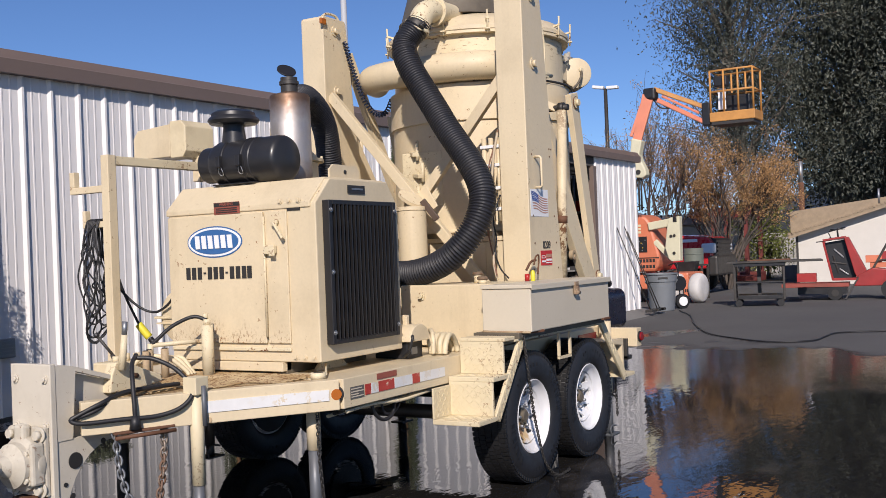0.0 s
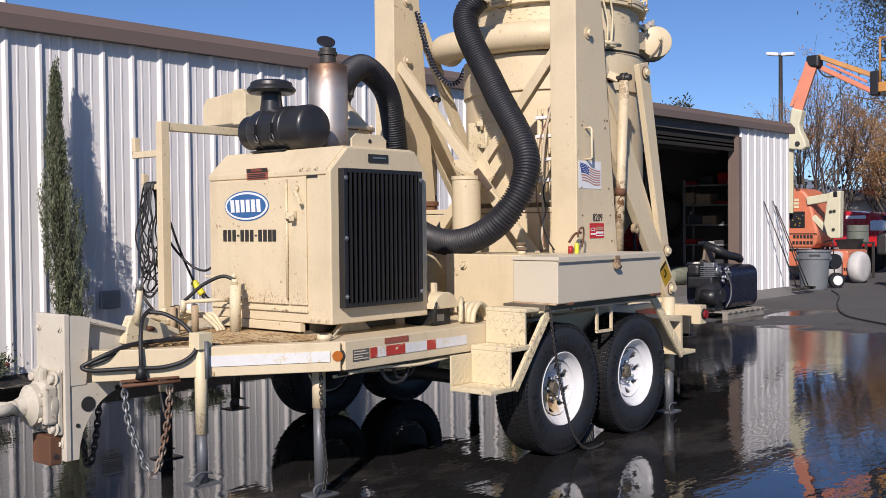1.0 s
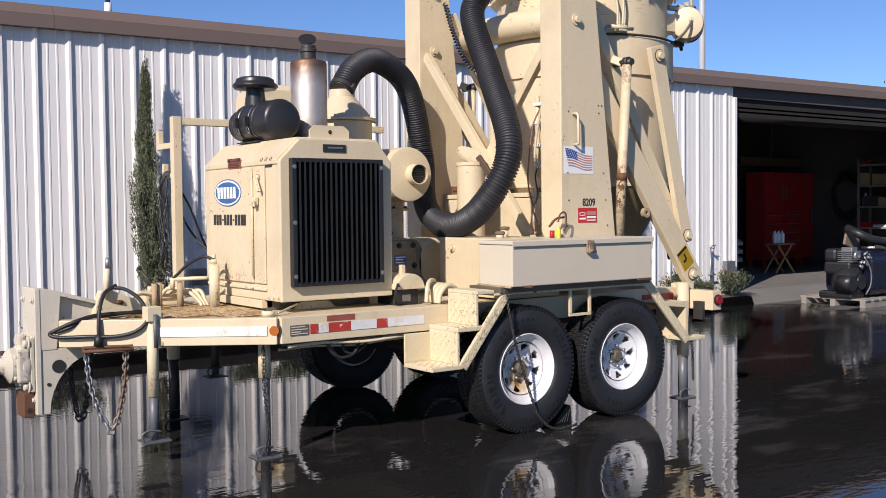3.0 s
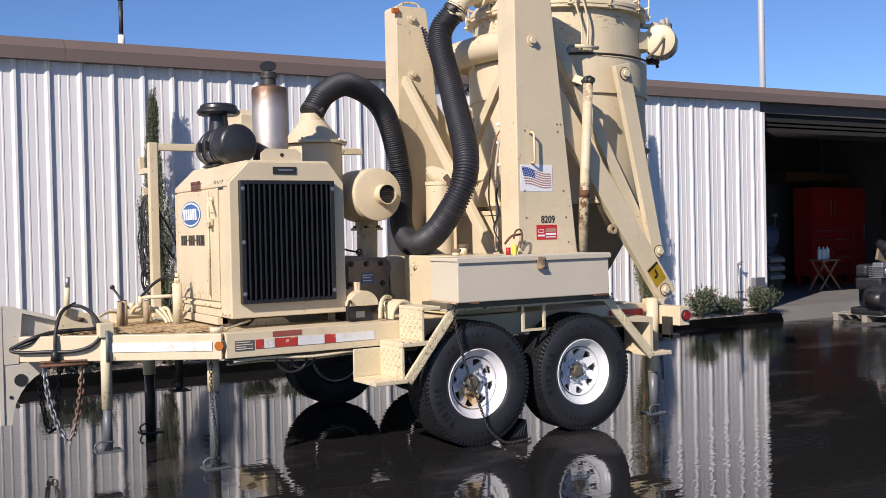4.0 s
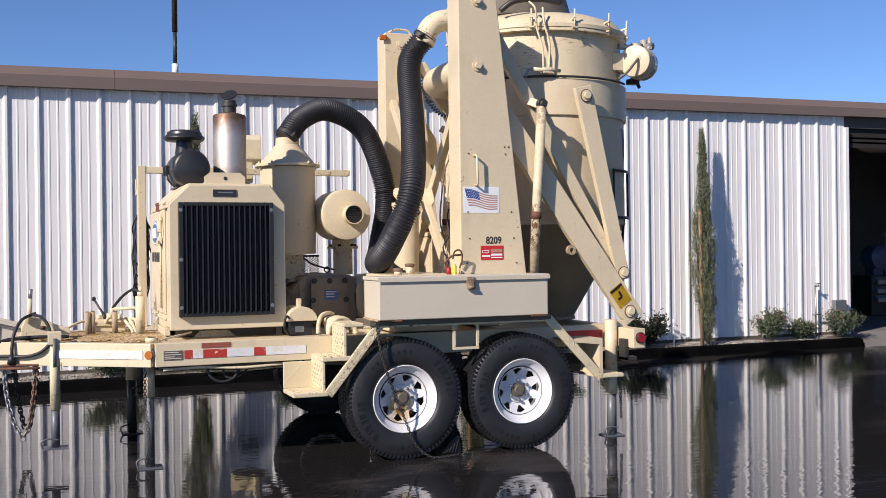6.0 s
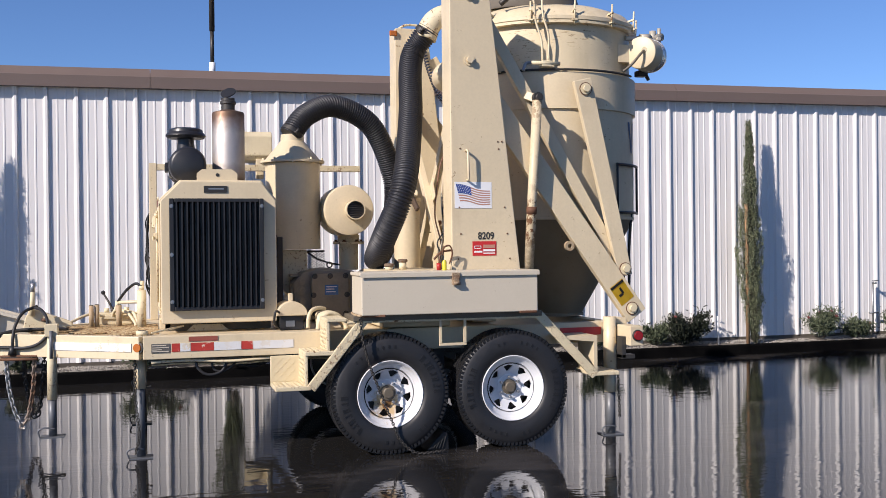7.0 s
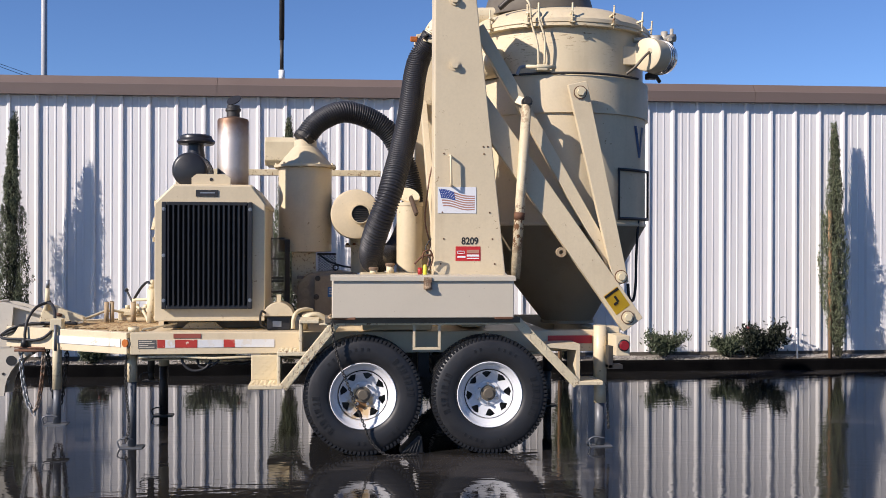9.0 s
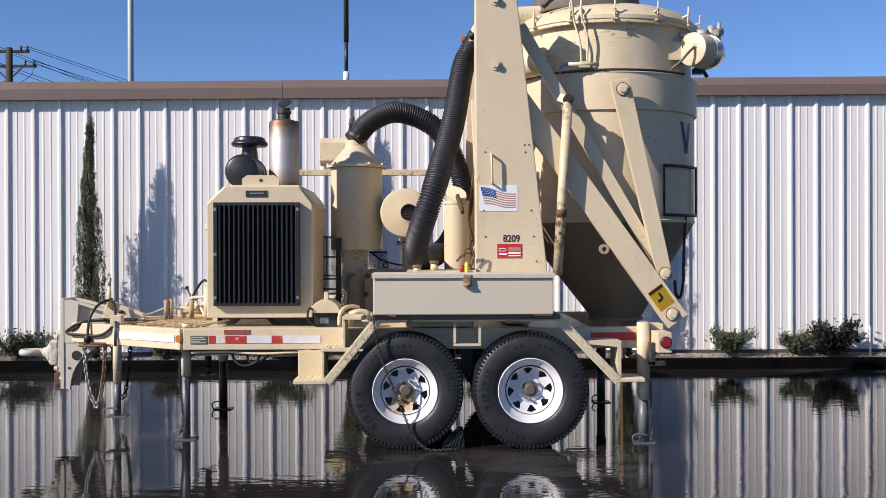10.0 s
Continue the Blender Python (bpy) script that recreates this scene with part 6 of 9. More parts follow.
# coiled air cable between mast and tank
DARK_NAVY = surface("dark_blue_cable", (0.012, 0.022, 0.055), 0.35, vary=0.15, bump=0)
bm = B()
axis_line = even(spline(((0.27, 1.74, 2.98), (0.32, 1.71, 2.76), (0.40, 1.68, 2.56), (0.50, 1.65, 2.46), (0.60, 1.62, 2.47), (0.66, 1.60, 2.57)), 10), 0.003)
coil = []
for i, p in enumerate(axis_line):
    u, v, w_ = axes(axis_line[max(i - 1, 0)], axis_line[min(i + 1, len(axis_line) - 1)])
    a = i * 0.75
    coil.append(p + (u * math.cos(a) + v * math.sin(a)) * 0.017)
sweep(bm, coil, 0.0060, 6)
part("coiled_cable", bm, DARK_NAVY, trailer, "coiled dark blue air cable")

# fenders and steps
def fender(yo, yi, outer):
    """Running board under the tool box with steps at the front and a slanted rear guard."""
    lo, hi = min(yo, yi), max(yo, yi)
    slab("running_board", -0.735, 0.61, lo, hi, 0.855, 0.868, CREAM_WORN)
    # added brown filler: the recess's shade under the tool box as a solid strip
    slab("recess_filler", -0.70, 0.58, min(lo + 0.05, hi - 0.3) if outer < 1 else lo, hi - 0.05 if outer > 1 else hi, 0.868, 0.903, BROWN_STEEL)
    o = outer
    for p0, p1 in (((-0.968, 0.452), (-0.622, 0.878)), ((0.97, 0.452), (0.555, 0.885))):
        bm = B()
        beam(bm, (p0[0], o, p0[1]), (p1[0], o, p1[1]), 0.060, 0.022)
        brace = part("fender_brace", bm, CREAM_WORN, trailer)
        if o < 0:
            part("tread_pattern", treads_along(p0, p1, o - 0.0115), CREAM_WORN, brace)
    slab("step", -1.19, -0.97, lo, hi, 0.444, 0.470, CREAM_WORN)
    slab("step_riser", -1.005, -0.985, lo + 0.012, hi, 0.470, 0.658, CREAM_WORN)
    slab("step", -1.005, -0.80, lo + 0.004, hi, 0.658, 0.685, CREAM_WORN)
    slab("step_riser", -0.865, -0.845, lo + 0.012, hi, 0.685, 0.868, CREAM_WORN)
    slab("step", -0.865, -0.737, lo, hi, 0.868, 0.890, CREAM_WORN)
    slab("step_side", -1.19, -1.0, hi - 0.012, hi, 0.470, 0.64, CREAM_WORN)
    slab("rear_step", 0.945, 1.145, lo, hi, 0.448, 0.474, CREAM_WORN)
    bm = B()
    prism(bm, ((0.965, 0.474), (0.99, 0.474), (0.99, 0.72), (0.74, 0.72), (0.765, 0.70), (0.965, 0.68)), "y", lo + 0.02, hi)
    part("rear_guard", bm, CREAM, trailer)
    bm = B()
    for x_ in (-0.12, 0.046):
        quad_box(bm, x_ - 0.008, x_ + 0.008, o - 0.008, o + 0.008, 0.71, 0.868)
    quad_box(bm, -0.128, 0.054, o - 0.008, o + 0.008, 0.692, 0.708)
    part("tie_loop", bm, CREAM, trailer)


# raised tread marks
def treads(x0, x1, y0, y1, z, vertical_x=None):
    bm = B()
    for i in range(int((x1 - x0) / 0.028)):
        for j in range(int((y1 - y0) / 0.028)):
            cx, cy_ = x0 + 0.014 + i * 0.028, y0 + 0.014 + j * 0.028
            s = 1 if (i + j) % 2 else -1
            if vertical_x is None:
                p0, p1 = Vector((cx - 0.009, cy_ - 0.009 * s, z)), Vector((cx + 0.009, cy_ + 0.009 * s, z))
                upv = (0, 0, 1)
            else:
                p0, p1 = Vector((vertical_x, cx - 0.009, cy_ - 0.009 * s)), Vector((vertical_x, cx + 0.009, cy_ + 0.009 * s))
                upv = (1, 0, 0)
            beam(bm, p0, p1, 0.005, 0.004, up=upv, bev=0)
    return bm


def treads_along(p0, p1, y):
    """Tread marks on the side of a slanting plate strip."""
    bm = B()
    a, b_ = Vector((p0[0], y, p0[1])), Vector((p1[0], y, p1[1]))
    w_ = (b_ - a).normalized()
    n_ = Vector((-w_.z, 0, w_.x))
    k = int((b_ - a).length / 0.026)
    for i in range(k):
        for j in (-1, 1):
            c_ = a + w_ * (0.013 + 0.026 * i) + n_ * 0.0135 * j
            t_ = (w_ + n_ * (1 if (i + (j > 0)) % 2 else -1)) * 0.008
            beam(bm, c_ - t_, c_ + t_, 0.005, 0.004, up=(0, 1, 0), bev=0)
    return bm


fender(-0.095, 0.195, -0.083)
fender(2.215, 1.925, 2.203)
part("tread_pattern", treads(-1.18, -1.01, -0.085, 0.19, 0.4705), CREAM_WORN, trailer)
part("tread_pattern", treads(-0.075, 0.19, 0.478, 0.65, 0, -1.0065), CREAM_WORN, trailer)
part("tread_pattern", treads(-0.075, 0.19, 0.695, 0.86, 0, -0.8665), CREAM_WORN, trailer)
part("tread_pattern", treads(-0.99, -0.87, -0.085, 0.19, 0.6855), CREAM_WORN, trailer)
def treads_y(x0, x1, z0, z1, y):
    bm = B()
    for i in range(int((x1 - x0) / 0.026)):
        for j in range(int((z1 - z0) / 0.026)):
            cx, cz_ = x0 + 0.013 + i * 0.026, z0 + 0.013 + j * 0.026
            s_ = 1 if (i + j) % 2 else -1
            beam(bm, (cx - 0.009, y, cz_ - 0.009 * s_), (cx + 0.009, y, cz_ + 0.009 * s_), 0.005, 0.004, up=(0, 1, 0), bev=0)
    return bm


part("tread_pattern", treads_y(-1.185, -1.01, 0.474, 0.635, 0.1825), CREAM_WORN, trailer)
# ribbed rubber chock by the first wheel
bm = B()
prism(bm, ((-0.205, 0.0), (-0.05, 0.0), (-0.06, 0.115), (-0.085, 0.12), (-0.14, 0.07)), "y", -0.02, 0.16, bev=0.006)
for k in range(5):
    beam(bm, (-0.185 + 0.022 * k, -0.024, 0.012), (-0.18 + 0.022 * k + 0.02, -0.024, 0.025 + 0.017 * k), 0.008, 0.008)
part("wheel_chock", bm, RUBBER, trailer, "ribbed black rubber wheel chock")
chain("step_chain", ((-0.655, -0.11, 0.875), (-0.64, -0.115, 0.75), (-0.60, -0.11, 0.60), (-0.53, -0.095, 0.42), (-0.45, -0.09, 0.22), (-0.40, -0.10, 0.10), (-0.30, -0.12, 0.014), (-0.16, -0.13, 0.014), (-0.10, -0.11, 0.014)), 0.026, 0.003, DARK_STEEL, trailer, "thin dark chain")
# under-frame pipes, axles
for x_ in (-0.44, 0.40):
    rod("axle", (x_ - 0.012, 0.14, 0.385), (x_ - 0.012, 1.98, 0.385), 0.045, DARK_STEEL)
    for y_ in (0.36, 1.76):
        bm = B()
        for k in range(4):
            quad_box(bm, x_ - 0.34 + 0.06 * k, x_ + 0.34 - 0.06 * k, y_ - 0.03, y_ + 0.03, 0.44 + 0.012 * k, 0.451 + 0.012 * k)
        part("leaf_spring", bm, DARK_STEEL, trailer)
for y_ in (0.36, 1.76):
    slab("spring_hanger", -0.06, 0.02, y_ - 0.04, y_ + 0.04, 0.46, 0.645, DARK_STEEL)
hosepart("brake_line", ((-1.75, 0.26, 0.64), (-1.5, 0.26, 0.615), (-1.2, 0.28, 0.62), (-0.9, 0.3, 0.61), (-0.6, 0.4, 0.58)), 0.012, CREAM_WORN)
for z_, y_, m_ in ((0.628, 0.225, CREAM_WORN), (0.615, 0.30, DARK_STEEL), (0.60, 0.34, CREAM_WORN)):
    hosepart("conduit", ((-1.93, y_, z_ - 0.004), (-1.7, y_ + 0.01, z_), (-1.45, y_ - 0.01, z_ - 0.012), (-1.2, y_, z_ - 0.004), (-0.9, y_ + 0.03, z_)), 0.009, m_)
hosepart("hanging_hose", ((-1.66, 0.27, 0.635), (-1.64, 0.26, 0.57), (-1.58, 0.25, 0.53), (-1.50, 0.25, 0.545), (-1.46, 0.26, 0.60), (-1.44, 0.28, 0.635)), 0.010)
hosepart("hanging_hose", ((-1.56, 0.28, 0.635), (-1.54, 0.27, 0.56), (-1.48, 0.26, 0.55), (-1.42, 0.26, 0.585), (-1.38, 0.28, 0.635)), 0.008)
slab("under_plate", -1.95, -1.30, 0.24, 0.60, 0.628, 0.638, BROWN_STEEL)
bm = B()
for k in range(3):
    cyl(bm, (-2.52 + 0.015 * k, 0.56, 0.66 + 0.03 * k), (-2.46, 0.60, 0.665 + 0.03 * k), 0.014, seg=8)
quad_box(bm, -2.50, -2.47, 0.555, 0.60, 0.64, 0.75, bev=0.004)
part("chain_clevis", bm, RUST_POST, trailer, "rusty chain clevis")
hosepart("brake_line", ((-1.6, 0.5, 0.64), (-1.4, 0.5, 0.57), (-1.25, 0.5, 0.55), (-1.1, 0.5, 0.62)), 0.014, CABLE)


# wheels
SIDEWALL = surface("dusty_sidewall", (0.023, 0.023, 0.025), 0.5, vary=0.35, scale=6, grain=0.3, bump=0.12, grime=0.35, grime_colour=(0.012, 0.012, 0.013))


def tyre_mesh():
    bm = B()
    prof = ((0.214, -0.085), (0.222, -0.104), (0.245, -0.114), (0.290, -0.119), (0.345, -0.115), (0.372, -0.102), (0.384, -0.088), (0.384, 0.088), (0.372, 0.102), (0.345, 0.115), (0.290, 0.119), (0.245, 0.114), (0.222, 0.104), (0.214, 0.085))
    seg = 72
    rings = []
    for i in range(seg):
        a = 2 * math.pi * i / seg
        rings.append([bm.verts.new((r * math.cos(a), y, r * math.sin(a))) for r, y in prof])
    for i in range(seg):
        A, C = rings[i], rings[(i + 1) % seg]
        for k in range(len(prof)):
            j = (k + 1) % len(prof)
            f = bm.faces.new((A[k], C[k], C[j], A[j]))
            f.smooth = True
            f.material_index = 1 if k in (1, 2, 3, 4, 8, 9, 10, 11) else 0
    # tread lugs and shoulder blocks
    for i in range(84):
        a = 2 * math.pi * i / 84
        m = Matrix.Rotation(-a, 4, "Y")
        for j, yy in enumerate((-0.083, -0.042, 0.0, 0.042, 0.083)):
            o = 0.012 if j % 2 else -0.004
            quad_box(bm, 0.380, 0.3895, yy - 0.018, yy + 0.018, o - 0.0115, o + 0.0115, m=m)
        for s in (-1, 1):
            quad_box(bm, 0.362, 0.381, s * 0.102 - 0.007, s * 0.102 + 0.007, -0.0085, 0.0085, m=m)
    # raised sidewall characters as plain bars in two arcs, small ones between, and a ring line
    for i in range(48):
        arc = i % 24
        big = 2 <= arc <= 8
        if not big and arc not in (13, 14, 15, 16, 19, 20):
            continue
        a = 2 * math.pi * i / 48
        m = Matrix.Rotation(-a, 4, "Y")
        for s in (-1, 1):
            if big:
                quad_box(bm, 0.283, 0.329, s * 0.1190 - 0.0014, s * 0.1190 + 0.0014, -0.0125, -0.003, m=m)
                quad_box(bm, 0.283, 0.295 if i % 2 else 0.329, s * 0.1190 - 0.0014, s * 0.1190 + 0.0014, 0.001, 0.0105, m=m)
            else:
                quad_box(bm, 0.296, 0.318, s * 0.1190 - 0.0012, s * 0.1190 + 0.0012, -0.009, 0.005, m=m)
    bmesh.ops.recalc_face_normals(bm, faces=bm.faces[:])
    return mesh_of("tyre", bm, [RUBBER, SIDEWALL])


def rim_mesh(mat):
    """Pressed steel wheel, a dished disc with eight windows; the outside faces -y."""
    bm = B()
    lathe(bm, ((0.214, 0.190), (0.206, 0.186), (0.198, 0.172), (0.166, 0.110), (0.165, 0.044), (0.169, 0.034), (0.183, 0.025), (0.198, 0.014), (0.202, 0.004), (0.208, -0.006), (0.215, -0.012), (0.2195, -0.008), (0.218, 0.004), (0.214, 0.010), (0.214, 0.190)), (0, -0.094, 0), (0, 1, 0), 56, closed=False)
    n = 8
    inner, outer = 0.084, 0.160

    def dish(r):
        return -0.058 + 0.046 * (1 - ((r - inner) / (outer - inner)) ** 1.6)
    for k in range(n):
        a0 = 2 * math.pi * k / n
        half = math.pi / n
        pts_out = [(outer, a0 - half), (outer, a0 - half * 0.5), (outer, a0), (outer, a0 + half * 0.5), (outer, a0 + half)]
        hole = [(0.146, a0 - 0.235), (0.153, a0), (0.146, a0 + 0.235), (0.110, a0 + 0.085), (0.105, a0), (0.110, a0 - 0.085)]
        pts_in = [(inner, a0 - half), (inner, a0), (inner, a0 + half)]

        def V(r, a):
            return bm.verts.new((r * math.cos(a), dish(r), r * math.sin(a)))
        O = [V(*p) for p in pts_out]
        H = [V(*p) for p in hole]
        I = [V(*p) for p in pts_in]
        E0, E1 = V(0.128, a0 - half), V(0.128, a0 + half)
        for f in ((O[0], O[1], H[0], E0), (O[1], O[2], H[1], H[0]), (O[2], O[3], H[2], H[1]), (O[3], O[4], E1, H[2]), (E1, I[2], H[3], H[2]), (I[2], I[1], H[4], H[3]), (I[1], I[0], H[5], H[4]), (I[0], E0, H[0], H[5])):
            bm.faces.new(f).smooth = True
        # turned-in lips of the window
        Hb = [bm.verts.new(v.co + Vector((0, 0.018, 0))) for v in H]
        for i in range(6):
            j = (i + 1) % 6
            bm.faces.new((H[i], H[j], Hb[j], Hb[i]))
    bmesh.ops.remove_doubles(bm, verts=bm.verts[:], dist=0.0008)
    lathe(bm, ((0.0855, 0.010), (0.084, -0.010), (0.066, -0.013), (0.05, -0.010), (0.05, 0.03)), (0, -0.010, 0), (0, 1, 0), 32, closed=False)
    bmesh.ops.recalc_face_normals(bm, faces=bm.faces[:])
    return mesh_of("rim", bm, mat)


def stained_rim():
    """White wheel paint with rust run out from the hub."""
    m, nt, b = nodes_of("rust_run_rim")
    pos = nt.nodes.new("ShaderNodeTexCoord").outputs["Object"]
    ln = nt.nodes.new("ShaderNodeVectorMath")
    ln.operation = "LENGTH"
    nt.links.new(pos, ln.inputs[0])
    sep = nt.nodes.new("ShaderNodeSeparateXYZ")
    nt.links.new(pos, sep.inputs[0])
    r = n_math(nt, "ADD", ln.outputs["Value"], n_ramp(nt, n_noise(nt, 13.0, 5.0, 0.65), 0.25, 0.75, -0.045, 0.045))
    r = n_math(nt, "ADD", r, n_math(nt, "MULTIPLY", sep.outputs[2], 0.62))
    col = n_mix(nt, n_ramp(nt, n_noise(nt, 4.0, 4.0), 0.3, 0.7), (0.64, 0.63, 0.63), (0.71, 0.71, 0.72))
    col = n_mix(nt, n_ramp(nt, r, 0.085, 0.055, 0, 0.85), col, (0.50, 0.33, 0.12))
    col = n_mix(nt, n_ramp(nt, r, 0.040, 0.028), col, (0.20, 0.10, 0.035))
    nt.links.new(col, b.inputs["Base Color"])
    b.inputs["Roughness"].default_value = 0.4
    return m


def hub_mesh():
    bm = B()
    lathe(bm, ((0.055, 0), (0.052, 0.036), (0.050, 0.042), (0.036, 0.043), (0.035, 0.058), (0.030, 0.062), (0, 0.063)), (0, 0.012, 0), (0, -1, 0), 24)
    return mesh_of("hub", bm, BROWN_STEEL)


def back_mesh():
    bm = B()
    cyl(bm, (0, 0.032, 0), (0, 0.11, 0), 0.155, seg=28)
    return mesh_of("brake_drum", bm, DARK_STEEL)


def plate_mesh():
    bm = B()
    lathe(bm, ((0, 0), (0.192, 0), (0.198, 0.006), (0.198, 0.014), (0.10, 0.018), (0.06, 0.03), (0, 0.03)), (0, 0.095, 0), (0, 1, 0), 32)
    return mesh_of("backing_plate", bm, DARK_STEEL)


PLATE_M = plate_mesh()
TYRE, RIM_A, RIM_B, HUB, DRUM_M = tyre_mesh(), rim_mesh(stained_rim()), rim_mesh(WHITE_RIM), hub_mesh(), back_mesh()
nut_bm = B()
cyl(nut_bm, (0, 0, 0), (0, -0.028, 0), 0.010, seg=6)
NUT = mesh_of("lug_nut", nut_bm, GALV)
for x_, y_, turn, rim_, lab in ((-0.450, 0.046, 0, RIM_A, "wheel with a white rust-stained steel rim"), (0.387, 0.046, 0, RIM_B, "wheel with a clean white steel rim"), (-0.450, 2.074, 180, RIM_B, ""), (0.387, 2.074, 180, RIM_B, "")):
    spin = Matrix.Translation((x_, y_, 0.388)) @ Matrix.Rotation(radians(turn), 4, "Z") @ Matrix.Rotation(radians(13 if x_ < 0 else 40), 4, "Y")
    wheel = part("wheel", TYRE, None, trailer, lab or "wheel with a white steel rim", at=spin)
    part("rim", rim_, None, wheel)
    part("hub", HUB, None, wheel, "brown greasy hub")
    for k in range(6):
        a = 2 * math.pi * k / 6 + 0.2
        part("lug_nut", NUT, None, wheel, at=Matrix.Translation((0.067 * math.cos(a), -0.020, 0.067 * math.sin(a))))
    part("brake_drum", DRUM_M, None, wheel)
    part("backing_plate", PLATE_M, None, wheel)


# ---- plants ----
def leaf_material(name, c0, c1, rough=0.6, gloss=0.3):
    m, nt, b = nodes_of(name)
    geo = nt.nodes.new("ShaderNodeNewGeometry")
    col = n_mix(nt, geo.outputs["Random Per Island"], c0, c1)
    col = n_mix(nt, n_ramp(nt, n_noise(nt, 1.2, 3.0), 0.35, 0.65, 0, 0.5), col, tuple(c * 0.55 for c in c0))
    nt.links.new(col, b.inputs["Base Color"])
    b.inputs["Roughness"].default_value = rough
    b.inputs["Specular IOR Level"].default_value = gloss
    return m


CYPRESS_LEAF = leaf_material("cypress_green", (0.075, 0.092, 0.048), (0.20, 0.215, 0.125))
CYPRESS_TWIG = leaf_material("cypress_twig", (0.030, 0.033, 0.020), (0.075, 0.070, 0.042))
SHRUB_LEAF = leaf_material("shrub_green", (0.045, 0.062, 0.035), (0.15, 0.17, 0.105), 0.7, 0.15)
SHRUB_DARK = leaf_material("shrub_dark", (0.012, 0.016, 0.012), (0.035, 0.042, 0.028), 0.75, 0.12)
EUCA_LEAF = leaf_material("grey_green_leaf", (0.040, 0.047, 0.036), (0.125, 0.135, 0.108))
BROWN_LEAF = leaf_material("dry_brown_leaf", (0.27, 0.145, 0.058), (0.56, 0.34, 0.15))
GREEN_LEAF = leaf_material("yellow_green_leaf", (0.08, 0.10, 0.02), (0.19, 0.20, 0.05))
BARK = surface("grey_bark", (0.20, 0.165, 0.13), 0.9, vary=0.4, scale=5, grain=0.4, grain_scale=30, bump=0.5)
STAKE = surface("weathered_stake", (0.36, 0.21, 0.11), 0.85, vary=0.3, grain=0.3, bump=0.2)


def leaves(name, spots, size, long, rng, droop=0.0, fill=1):
    """Small pointed leaf blades at the given spots, as plain vertex and face lists."""
    vs, fs = [], []
    for p in spots:
        d = Vector((rng.gauss(0, 1), rng.gauss(0, 1), rng.gauss(0, 1) - droop)).normalized()
        u, v, w = axes((0, 0, 0), d)
        a = rng.uniform(0, 6.28)
        s = (u * math.cos(a) + v * math.sin(a)) * size * rng.uniform(0.6, 1.2)
        l = w * size * long * rng.uniform(0.7, 1.3)
        i = len(vs)
        vs += [tuple(p), tuple(p + l * 0.5 + s * 0.5), tuple(p + l), tuple(p + l * 0.5 - s * 0.5)]
        fs.append((i, i + 1, i + 2, i + 3))
    me = bpy.data.meshes.new(name)
    me.from_pydata(vs, [], fs)
    return me


